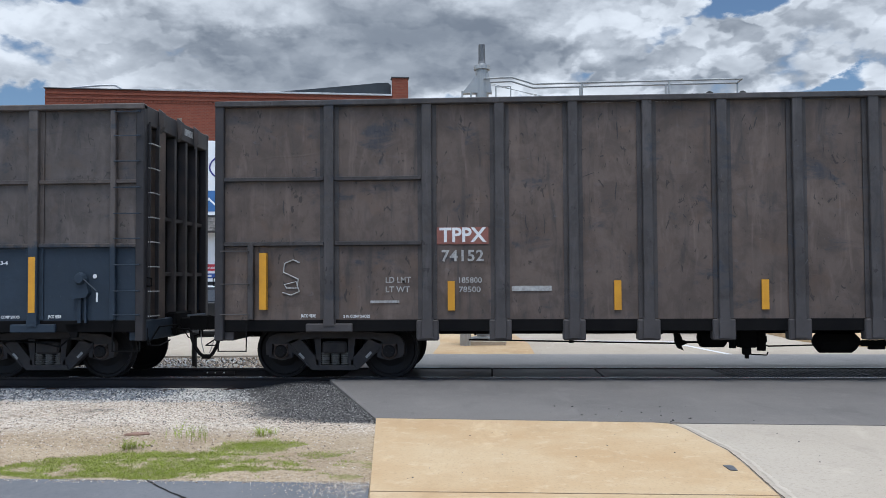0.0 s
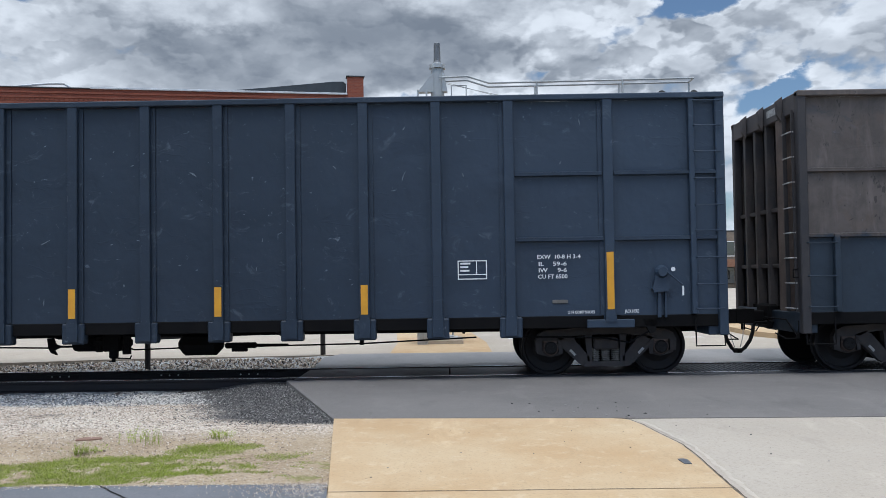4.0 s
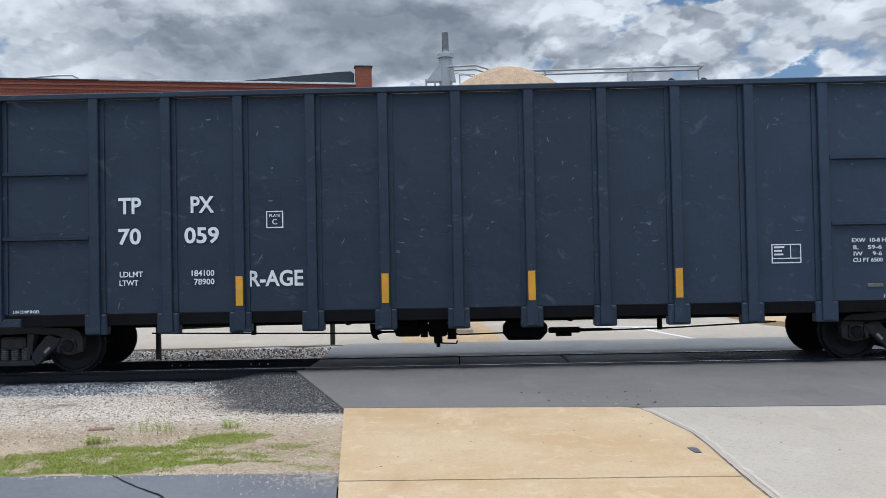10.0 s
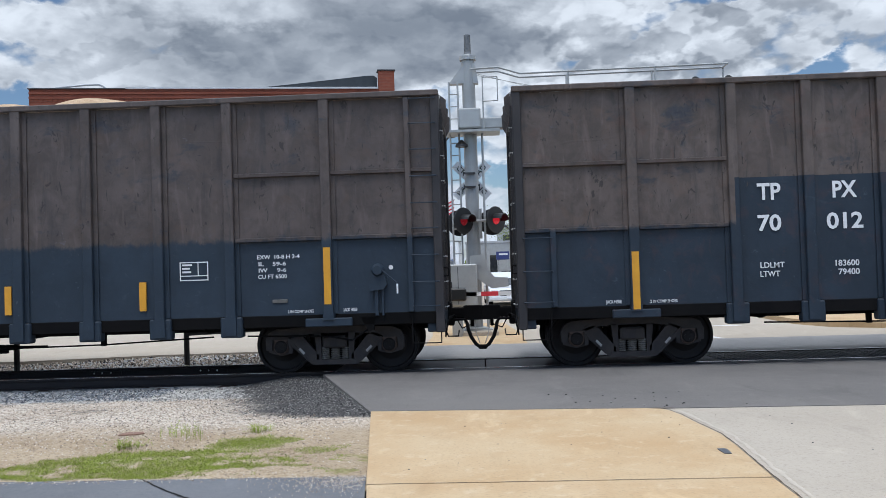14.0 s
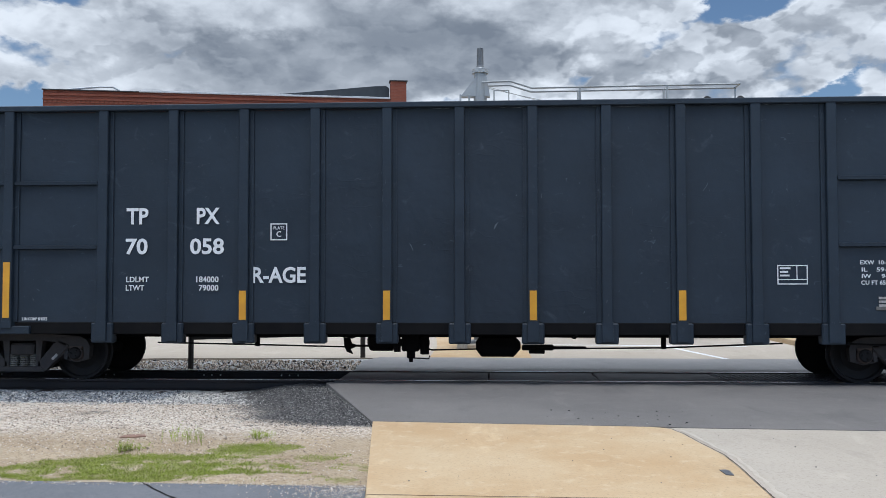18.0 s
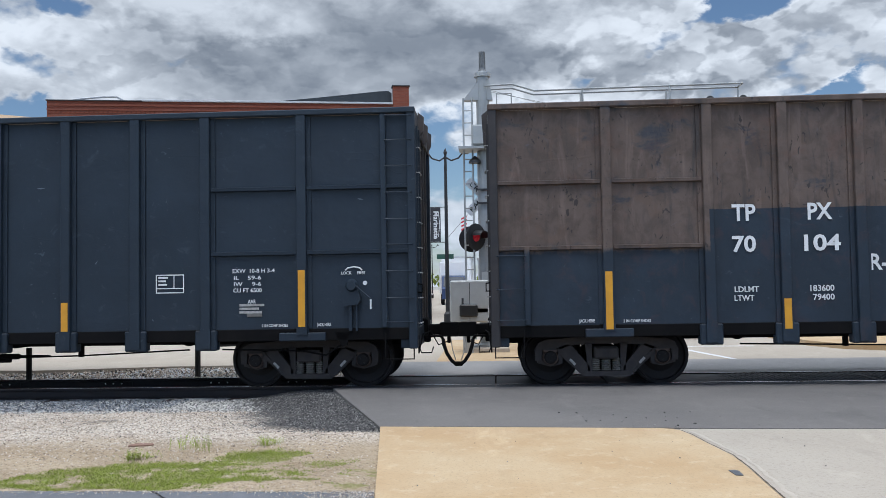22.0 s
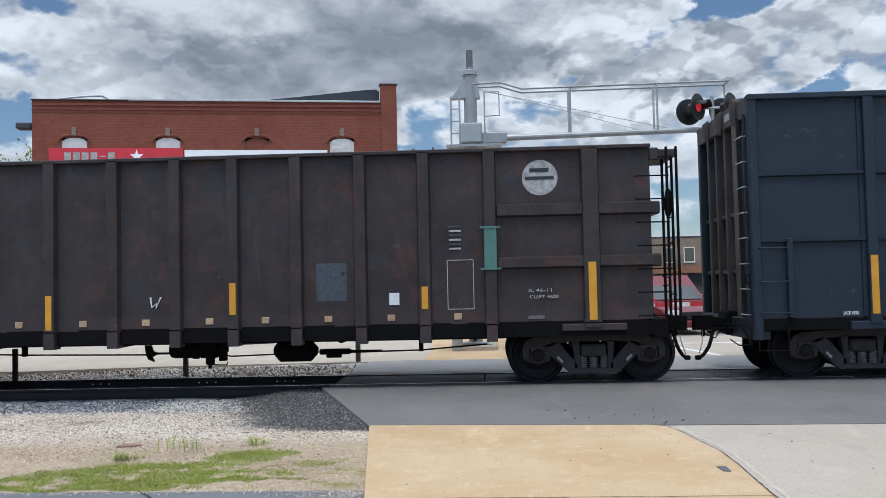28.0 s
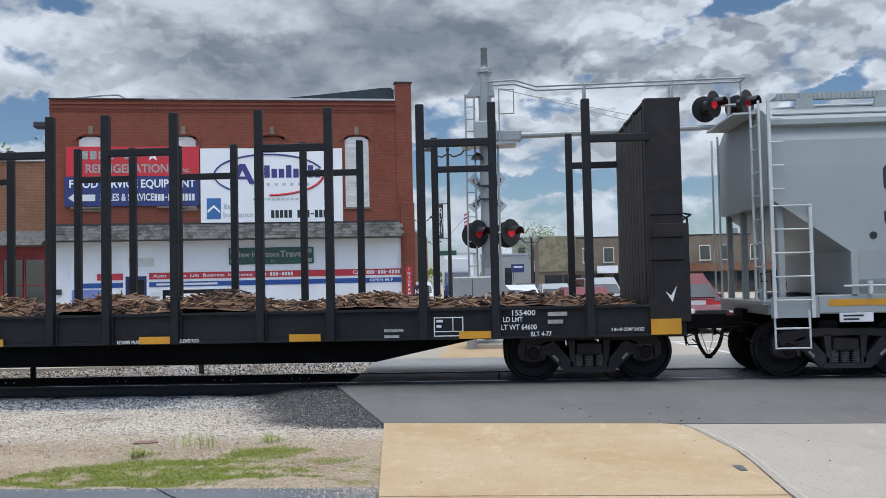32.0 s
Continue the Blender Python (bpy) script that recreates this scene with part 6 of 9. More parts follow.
    write("IL 46-11", 5.25, y, 1.50, 0.05, M_WORNWHITE, car, width=0.36)
    write("CU.FT 4600", 5.3, y, 1.40, 0.05, M_WORNWHITE, car, width=0.45)
    part("plate", Build().box(5.05, y, 1.06, 5.30, y + 0.02, 1.11), M_SPRING, car)
    under_gear(car, 5.4, 77)
    return car


rusty_gondola(-206.6)


# -- grey covered hopper
def hopper(middle):
    car = thing("covered_hopper", "light grey two-bay covered hopper car with black lettering", "freight car", pose(middle, YC, 0), GROUP)
    MOVERS.append((car, middle))
    # body: curved sides, sloped ends
    prof = [(-1.50, 1.32), (-1.57, 1.55), (-1.60, 1.98), (-1.60, 2.83), (-1.60, 3.3), (-1.585, 3.70), (-1.50, 3.91), (-1.62, 3.94), (-1.62, 4.02), (-1.40, 4.13), (-1.25, 4.22), (-0.9, 4.34), (0, 4.38)]
    prof = prof + [(-a, z) for a, z in prof[-2::-1]]

    def end_x(z):  # half length of the body at a height
        return 4.40 + 1.18 * min(1.0, max(0.0, (z - 1.98) / 0.85))

    b = Build()
    rings = []
    nx = 14
    for i in range(nx + 1):
        u = -1 + 2 * i / nx
        rings.append([(u * end_x(z), y, z) for y, z in prof])
    n = len(prof)
    verts = [p for r in rings for p in r]
    faces = [(i * n + k, (i + 1) * n + k, (i + 1) * n + k + 1, i * n + k + 1) for i in range(nx) for k in range(n - 1)]
    for k in range(n // 2):
        faces.append((k, k + 1, n - 2 - k, n - 1 - k))
        faces.append((nx * n + n - 1 - k, nx * n + n - 2 - k, nx * n + k + 1, nx * n + k))
    b.add(verts, faces)
    body = part("body", b, M_GREY_STEEL, car, "smooth light grey hopper body")
    part("roof_bead", Build().rod((-5.5, -1.44, 4.13), (5.5, -1.44, 4.13), 0.018, 6), M_GREY_STEEL, car)
    for s in (-1, 1):
        # slope sheet edges, side sill, end posts, ladders
        part("slope_sheet", Build().prism([(s * 3.2, 1.30), (s * 3.4, 1.30), (s * 5.45, 2.90), (s * 5.35, 2.96)], "y", -1.40, 1.40), M_GREY_STEEL, car)
        part("slope_edge", Build().prism([(s * 4.36, 1.32), (s * 4.46, 1.32), (s * 4.46, 1.97), (s * 5.62, 2.80), (s * 5.62, 2.90), (s * 4.36, 2.02)], "y", -1.625, -1.56), M_GREY_STEEL, car)
        part("end_wall", Build().box(min(s * 5.50, s * 5.60), -1.42, 2.75, max(s * 5.50, s * 5.60), 1.42, 4.1), M_GREY_STEEL, car)
        for y in (-1.45, -0.5, 0.5, 1.45):
            part("end_post", Build().box(s * 5.45 - 0.05, y - 0.05, 1.15, s * 5.45 + 0.05, y + 0.05, 4.15 if abs(y) < 1 else 2.9, 0.008), M_GREY_STEEL, car)
        part("end_sill", Build().box(min(s * 4.9, s * 5.66), -1.45, 1.02, max(s * 4.9, s * 5.66), 1.45, 1.2, 0.015), M_GREY_STEEL, car)
        part("end_platform", Build().box(min(s * 5.2, s * 5.75), -1.5, 1.18, max(s * 5.2, s * 5.75), 1.5, 1.23), M_GREY_STEEL, car)
        lad = part("side_ladder", Build().box(s * 5.05 - 0.025, -1.66, 0.98, s * 5.05 + 0.025, -1.62, 2.72).box(s * 5.62 - 0.025, -1.66, 0.98, s * 5.62 + 0.025, -1.62, 4.35), M_PALESTEEL, car)
        for k in range(5):
            part("rung", Build().rod((s * 5.05, -1.66, 1.25 + 0.36 * k), (s * 5.62, -1.66, 1.25 + 0.36 * k), 0.013, 6), M_PALESTEEL, lad)
        for k in range(4):
            part("rung", Build().rod((s * 5.42, -1.66, 2.95 + 0.36 * k), (s * 5.62, -1.66, 2.95 + 0.36 * k), 0.013, 6), M_PALESTEEL, lad)
        el = part("end_ladder", Build().box(s * 5.72 - 0.015, -1.5, 1.2, s * 5.72 + 0.015, -1.46, 4.35).box(s * 5.72 - 0.015, -1.06, 1.2, s * 5.72 + 0.015, -1.02, 4.35), M_PALESTEEL, car)
        for k in range(8):
            part("rung", Build().rod((s * 5.72, -1.5, 1.4 + 0.37 * k), (s * 5.72, -1.02, 1.4 + 0.37 * k), 0.012, 6), M_PALESTEEL, el)
        el2 = part("end_ladder", Build().box(s * 5.72 - 0.015, 1.02, 1.2, s * 5.72 + 0.015, 1.06, 4.2).box(s * 5.72 - 0.015, 1.46, 1.2, s * 5.72 + 0.015, 1.5, 4.2), M_PALESTEEL, car)
        part("step", Build().pipe([(s * 5.10, -1.60, 1.1), (s * 5.10, -1.62, 0.52), (s * 5.62, -1.62, 0.52), (s * 5.62, -1.60, 1.1)], 0.02, 6).pipe([(s * 5.10, -1.62, 0.82), (s * 5.62, -1.62, 0.82)], 0.016, 6), M_PALESTEEL, car, "grey stirrup step")
        part("roof_step", Build().box(min(s * 5.5, s * 5.95), -0.9, 4.25, max(s * 5.5, s * 5.95), 0.9, 4.28), M_PALESTEEL, car)
        end_gear(car, s * 5.62, s, reach=0.66)
        truck(car, s * 4.37)
        part("corner_plate", Build().prism([(s * 4.95, 0.98), (s * 5.66, 0.98), (s * 5.66, 1.3), (s * 4.95, 1.3)], "y", -1.60, -1.57), M_GREY_STEEL, car)
    part("side_sill", Build().box(-4.98, -1.60, 1.03, 4.98, -1.48, 1.32, 0.02), M_GREY_STEEL, car)
    part("side_sill", Build().box(-4.98, 1.48, 1.06, 4.98, 1.60, 1.32, 0.02), M_GREY_STEEL, car)
    part("sill_rail", Build().rod((-4.6, -1.66, 1.45), (2.0, -1.66, 1.45), 0.018, 6), M_PALESTEEL, car)
    for x in (-4.2, -2.5, -0.9, 0.9, 2.0):
        part("rail_bracket", Build().box(x - 0.03, -1.68, 1.32, x + 0.03, -1.60, 1.52, 0.008), M_PALESTEEL, car)
    part("side_ledge", Build().prism([(2.74, 1.36), (4.75, 1.36), (5.07, 1.62), (2.74, 1.64)], "y", -1.68, -1.58), M_PALESTEEL, car, "pale ledge plate")
    # roof walk with gratings and brackets
    walkway = part("running_board", Build().box(-5.3, -1.02, 4.48, 5.3, -0.70, 4.50).box(-5.3, 0.70, 4.48, 5.3, 1.02, 4.50).box(-5.3, -1.08, 4.42, 5.3, -1.04, 4.53).box(-5.3, 1.04, 4.42, 5.3, 1.08, 4.53), M_GREY_STEEL, car, "grey steel roof walk")
    teeth = Build()
    for i in range(150):
        teeth.box(-5.3 + i * 0.0707, -1.095, 4.43, -5.27 + i * 0.0707, -1.08, 4.52)
    part("grating", teeth, M_GREY_STEEL, walkway)
    for i in range(9):
        x = -4.9 + i * 1.22
        part("bracket", Build().prism([(x - 0.12, 4.43), (x + 0.12, 4.43), (x + 0.17, 4.18), (x - 0.17, 4.18)], "y", -1.16, -1.10), M_GREY_STEEL, car)
    part("roof_hatch", Build().box(-4.6, -0.30, 4.36, 4.6, 0.30, 4.50, 0.03), M_GREY_STEEL, car)
    # hopper bays and outlet gates
    for x in (-2.21, 2.31):
        g = part("hopper_bay", Build().prism([(x - 0.95, 1.1), (x + 1.0, 1.1), (x + 0.55, 0.50), (x - 0.55, 0.50)], "y", -1.15, 1.15)
                 .prism([(x - 0.85, 1.06), (x + 0.95, 1.06), (x + 0.72, 0.62), (x + 0.45, 0.70), (x + 0.22, 0.52), (x - 0.3, 0.52), (x - 0.6, 0.72), (x - 0.78, 0.68)], "y", -1.42, -1.36), M_GREY_STEEL, car, "grey discharge hopper")
        part("gate_shaft", Build().lathe([(-1.52, 0.06), (-1.50, 0.10), (-1.42, 0.10)], "y", (x, 0, 0.79), 14), M_WORNWHITE, g)
        part("gate_pin", Build().lathe([(-1.50, 0.04), (-1.42, 0.06)], "y", (x, 0, 0.47), 10), M_WORNWHITE, g)
    for s in (-1, 1):
        part("stub_sill", Build().box(min(s * 3.1, s * 5.5), -0.2, 0.72, max(s * 3.1, s * 5.5), 0.2, 1.1), M_UNDER, car)
    # lettering
    y = -1.603

    def skin(z):
        """How far the lettering sits in from y to lie on the curved side."""
        return 0.0 if z >= 1.98 else 0.03 * (1.98 - z) / 0.43 if z > 1.55 else 0.03 + 0.07 * (1.55 - z) / 0.23

    for i in range(6):
        x0 = -3.93 + i * 0.507
        ring = [(x0 + 0.05, 2.89), (x0 + 0.385, 2.89), (x0 + 0.435, 2.94), (x0 + 0.435, 3.23), (x0 + 0.385, 3.28), (x0 + 0.05, 3.28), (x0, 3.23), (x0, 2.94)]
        hole = [(x0 + 0.115, 2.985), (x0 + 0.32, 2.985), (x0 + 0.32, 3.185), (x0 + 0.115, 3.185)]
        mark = Build()
        for a, c, d, e in ((0, 1, 1, 0), (1, 2, 1, 1), (2, 3, 2, 1), (3, 4, 2, 2), (4, 5, 3, 2), (5, 6, 3, 3), (6, 7, 0, 3), (7, 0, 0, 0)):
            corners = [ring[a], ring[c]] + ([hole[d], hole[e]] if d != e else [hole[d]])
            mark.prism(corners, "y", y - 0.003, y)
        part("brand_block", mark, M_BLACKTXT, car, "dark block of the company mark")
    write("UNPX", -3.53, y, 2.45, 0.22, M_BLACKTXT, car, 1.1, width=0.84)
    write("320042", -3.33, y, 2.00, 0.22, M_BLACKTXT, car, 1.1, width=1.14)
    frame_sign(car, -2.31, y, 2.22, 0.25, 0.25, M_BLACKTXT)
    write("PLATE", -2.31, y, 2.28, 0.045, M_BLACKTXT, car)
    write("C", -2.31, y, 2.18, 0.08, M_BLACKTXT, car)
    for z, a, c in ((1.675, "LD LMT 234500", "106350 KG"), (1.56, "LT WT    51500", "23350 KG")):
        write(a, -3.46, y + skin(z + 0.07), z, 0.065, M_BLACKTXT, car, width=0.75)
        write(c, -2.48, y + skin(z + 0.07), z, 0.065, M_BLACKTXT, car, width=0.54)
    part("hazard_notice", Build().box(-0.34, y - 0.002, 2.005, 0.34, y, 2.16), M_YELLOW2, car, "yellow notice sheet")
    part("hazard_notice", Build().box(-0.34, y - 0.002, 1.83, 0.34, y + 0.006, 1.985), M_YELLOW2, car, "yellow notice sheet")
    letter_blocks("XXX-XXX-XXXX", 0, y - 0.004, 2.085, 0.50, 0.055, M_BLACKTXT, car)
    letter_blocks("XXX-XXX-XXXX", 0, y - 0.004, 1.905, 0.50, 0.055, M_BLACKTXT, car)
    px, pz = 3.94, 1.80
    pl = part("placard", Build().prism([(px, pz - 0.21), (px + 0.21, pz), (px, pz + 0.21), (px - 0.21, pz)], "y", y - 0.004, y), M_BLACKTXT, car, "black-edged yellow diamond placard")
    part("placard_face", Build().prism([(px, pz - 0.185), (px + 0.185, pz), (px, pz + 0.185), (px - 0.185, pz)], "y", y - 0.008, y - 0.005), M_YELLOW2, pl)
    part("placard_band", Build().box(px - 0.15, y - 0.011, pz - 0.06, px + 0.15, y - 0.009, pz + 0.06), M_WHITE, pl)
    write("1495", px, y - 0.013, pz, 0.085, M_BLACKTXT, pl)
    for i, (a, wd) in enumerate((("EXW 10-8  H  9-0", 0.60), ("EW    8-4  H 15-0", 0.56), ("CU FT 3200", 0.38), ("CU M 91", 0.28))):
        write(a, 3.325 - (0.6 - wd) / 2, y + skin(2.05 - i * 0.094), 2.05 - i * 0.094, 0.05, M_BLACKTXT, car, width=wd)
    letter_blocks("XXX XXXXXX XXXXX-XXXXX", 2.275, y + skin(1.64), 1.64, 0.88, 0.045, M_BLACKTXT, car)
    letter_blocks("XX- XXXXX", 2.0, y + skin(1.56), 1.555, 0.36, 0.045, M_BLACKTXT, car)
    write("EMPTY LOAD 0 ADJ. BLOCK", 3.205, y, 1.20, 0.06, M_BLACKTXT, car, width=0.95)
    for x in (-2.73, 1.54):
        write("2 INCH TREAD COND. SHOES", x, y, 1.20, 0.042, M_BLACKTXT, car, width=0.62)
    for x in (-3.11, 1.10):
        part("red_square", Build().box(x - 0.075, y - 0.001, 1.15, x + 0.075, y + 0.008, 1.25), M_REDP, car)
    for x0, x1 in ((-4.81, -3.96), (-2.42, -1.96), (-0.18, 0.26), (1.95, 2.39), (3.93, 4.82)):
        part("reflector", Build().box(x0, y - 0.003, 1.15, x1, y + 0.008, 1.25), M_YELLOW, car, "yellow reflective strip")
    for x in (-4.40, 4.37):
        part("tag_plate", Build().box(x - 0.25, -1.60, 0.90, x + 0.25, -1.57, 1.045, 0.008), M_WHITE, car)
        bars(x - 0.05, -1.602, 0.972, 0.30, 0.08, 2, M_BLACKTXT, car)
    for x, z in ((-4.11, 2.21), (4.04, 2.20)):
        part("emblem", Build().lathe([(y - 0.004, 0.06), (y, 0.06)], "y", (x, 0, z), 8), M_BLACKTXT, car)
    part("hand_brake_wheel", Build().lathe([(5.76, 0.28), (5.80, 0.28)], "x", (0, -0.55, 2.05), 18).lathe([(5.72, 0.1), (5.86, 0.12)], "x", (0, -0.75, 2.15), 10), M_UNDER, car, "black hand brake wheel")
    return car


hopper(-221.07)


# -- bulkhead flat car with stakes
def flat_car(middle):
    car = thing("bulkhead_flat_car", "black bulkhead flat car with upright stakes and bark litter", "freight car", pose(middle, YC, 0), GROUP)
    MOVERS.append((car, middle))
    half = 9.6
    part("deck", Build().box(-half, -1.42, 1.10, half, 1.42, 1.19), M_UNDER, car)
    for s in (-1, 1):
        part("side_sill", Build().box(-half, s * 1.50 - 0.05, 0.76, half, s * 1.50 + 0.05, 1.23, 0.012).box(-half, s * 1.53 - 0.07, 1.19, half, s * 1.53 + 0.07, 1.23).box(-half, s * 1.53 - 0.07, 0.74, half, s * 1.53 + 0.07, 0.78), M_FLAT, car)
    part("centre_girder", Build().prism([(-half + 3.0, 0.76), (-half + 4.9, 0.36), (half - 4.9, 0.36), (half - 3.0, 0.76), (half - 2.6, 1.1), (-half + 2.6, 1.1)], "y", -1.05, 1.05), M_UNDER, car)
    right = [8.13, 6.67, 5.54, 4.08, 2.96, 1.58, 0.46]
    stakes = right + [-x for x in right]
    for x in stakes:
        for s in (-1, 1):
            part("stake", Build().box(x - 0.065, s * 1.60 - 0.06, 0.74, x + 0.065, s * 1.60 + 0.06, 4.44, 0.012).box(x - 0.10, s * 1.55 - 0.04, 0.76, x + 0.10, s * 1.55 + 0.04, 1.26, 0.01), M_FLAT, car, "dark steel stake")
    pairs = [(6.67, 5.54), (4.08, 2.96), (1.58, 0.46)]
    pairs += [(-b2, -a) for a, b2 in pairs]
    for a, b2 in pairs + [(9.1, 8.13), (-8.13, -9.1)]:
        for s in (-1, 1):
            part("cross_bar", Build().box(min(a, b2), s * 1.60 - 0.05, 3.76, max(a, b2), s * 1.60 + 0.05, 3.88, 0.01), M_FLAT, car)
    for s in (-1, 1):
        x0, x1 = sorted((s * 9.03, s * 9.58))
        bh = part("bulkhead", Build().box(s * 9.2 - 0.06, -1.5, 1.19, s * 9.2 + 0.06, 1.5, 4.36), M_BULK, car, "tall rusty black steel bulkhead")
        for y in (-1.52, -0.5, 0.5, 1.52):
            part("bulkhead_post", Build().box(x0 + 0.002, y - 0.09, 0.95, x1, y + 0.09, 4.42, 0.012).box(min(s * 9.1, s * 9.66), y - 0.10, 0.95, max(s * 9.1, s * 9.66), y + 0.10, 2.47, 0.01), M_BULK, bh)
        for y in range(9):
            part("plank", Build().box(min(s * 9.13, s * 9.02), -1.42 + y * 0.315, 1.2, max(s * 9.13, s * 9.02), -1.42 + y * 0.315 + 0.30, 4.3, 0.01), M_BULK, bh)
        # sheet added to blacken the recess, its colour standing for shade
        part("back_sheet", Build().box(min(s * 9.262, s * 9.27), -1.45, 1.19, max(s * 9.262, s * 9.27), 1.45, 4.34), M_UNDER, bh, "added black sheet standing for the shade in the end recess")
        part("top_plate", Build().box(min(s * 9.05, s * 9.60), -1.60, 4.365, max(s * 9.05, s * 9.60), 1.60, 4.425, 0.01), M_BULK, bh, "worn top plate")
        part("cross_brace", Build().box(min(s * 9.28, s * 9.55), -1.42, 2.42, max(s * 9.28, s * 9.55), 1.42, 2.50, 0.01), M_BULK, bh)
        part("ladder_stile", Build().pipe([(s * 9.58, -1.37, 1.10), (s * 9.69, -1.37, 1.14), (s * 9.69, -1.37, 2.55), (s * 9.58, -1.37, 2.62)], 0.017, 6).pipe([(s * 9.58, -0.93, 1.10), (s * 9.69, -0.93, 1.14), (s * 9.69, -0.93, 2.55), (s * 9.58, -0.93, 2.62)], 0.017, 6), M_FLAT, bh)
        part("hand_hold", Build().pipe([(s * 9.60, -1.55, 2.62), (s * 9.72, -1.50, 2.60), (s * 9.72, 0.9, 2.44), (s * 9.62, 1.2, 2.44)], 0.016, 6), M_FLAT, bh)
        for k in range(4):
            part("rung", Build().pipe([(s * 9.69, -1.37, 0), (s * 9.70, -0.93, 0)], 0.012, 6), M_FLAT, bh, m=pose(0, 0, 1.3 + 0.36 * k))
        part("end_sill", Build().box(min(s * 9.3, s * 9.6), -1.5, 0.72, max(s * 9.3, s * 9.6), 1.5, 1.2, 0.015), M_FLAT, car)
        end_gear(car, s * 9.55, s, reach=0.66)
        truck(car, s * 8.15)
        part("reflector", Build().box(s * 9.27 - 0.23, -1.64, 0.765, s * 9.27 + 0.23, -1.625, 1.005), M_YELLOW, car, "yellow reflective panel")
        for k in range(3):
            part("rung", Build().pipe([(s * 9.08, -1.62, 0), (s * 9.08, -1.66, 0), (s * 9.55, -1.66, 0), (s * 9.55, -1.62, 0)], 0.012, 6), M_UNDER, bh, m=pose(0, 0, 1.9 + 0.35 * k))
    part("paint_mark", Build().prism([(9.28, 1.42), (9.38, 1.26), (9.45, 1.5), (9.36, 1.36)], "y", -1.63, -1.615), M_WHITE, car)
    for x in (6.34, 3.66, 1.24, -1.5, -4.0, -6.5):
        part("reflector", Build().box(x - 0.25, -1.61, 0.75, x + 0.25, -1.60, 0.865), M_YELLOW, car, "yellow reflective strip")
    y = -1.607
    part("data_table", table_mesh(5.93, y, 0.94, 0.46, 0.30), None, car)
    bars(5.79, y - 0.002, 0.99, 0.1, 0.12, 2, M_WHITE, car)
    write("155400", 7.09, y, 1.13, 0.08, M_WHITE, car, width=0.36)
    write("LD LMT", 6.93, y, 1.03, 0.075, M_WHITE, car, width=0.3)
    write("LT WT 64600", 7.02, y, 0.91, 0.08, M_WHITE, car, width=0.55)
    write("BLT 4-77", 7.36, y, 0.80, 0.07, M_WHITE, car, width=0.32)
    bars(7.62, y, 1.05, 0.3, 0.18, 2, M_WORNWHITE, car)
    write("2 IN HF COMP SHOES", 8.69, y, 0.85, 0.05, M_WHITE, car, width=0.5)
    bars(5.07, y, 0.85, 0.3, 0.14, 2, M_WORNWHITE, car)
    write("RETAINER VALVE", 0.81, y, 0.78, 0.055, M_WHITE, car, width=0.36)
    write("RELEASE ROD", 1.79, y, 0.79, 0.055, M_WHITE, car, width=0.34)
    # bark litter: heaps on the deck
    rnd = random.Random(9)
    heaps = [(7.2, 0.22, 0.9), (4.6, 0.28, 1.1), (1.9, 0.36, 0.9), (0.0, 0.34, 0.8), (-2.2, 0.3, 1.0), (-5.0, 0.3, 1.2), (6.2, 0.15, 1.4), (3.1, 0.15, 1.2), (8.4, 0.14, 0.7)]
    height = lambda x, yy: 1.18 + max(0.02, max(h * math.exp(-((x - c) / w) ** 2) for c, h, w in heaps) * (1 - (yy / 1.75) ** 2))
    part("bark_litter", Build().grid(160, 14, lambda u, w: (lambda x, yy: (x, yy, height(x, yy) + 0.03 * noise.noise((x * 5, yy * 5, 0))))(-8.9 + 17.8 * u, -1.44 + 2.88 * w)), M_BARK[0], car, "heaped loose bark and wood splinters")
    for k, mat in enumerate(M_BARK):
        b = Build()
        for i in range(700):
            x, yy = rnd.uniform(-3, 8.9) if i % 3 else rnd.uniform(-8.9, 8.9), rnd.uniform(-1.42, 1.3)
            if rnd.random() > 0.35 and yy > -0.4:
                continue
            z = height(x, yy) + rnd.uniform(0, 0.03)
            m = pose(x, yy, z, rnd.uniform(-25, 25), rnd.uniform(-25, 25), rnd.uniform(0, 180))
            l, w = rnd.uniform(0.05, 0.22), rnd.uniform(0.008, 0.03)
            q = [m @ Vector(p) for p in ((-l, -w, 0), (l, -w * 0.5, 0.004), (l, w * 0.6, 0), (-l, w, 0.006), (-l, -w, 0.018), (l, -w * 0.5, 0.02), (l, w * 0.6, 0.016), (-l, w, 0.02))]
            b.add(q, [(3, 2, 1, 0), (4, 5, 6, 7), (0, 1, 5, 4), (1, 2, 6, 5), (2, 3, 7, 6), (3, 0, 4, 7)])
        o = part("bark_debris", b, mat, car, "splintered bark pieces")
        tagged(o, kind="stuff")
    return car


flat_car(-237.6)
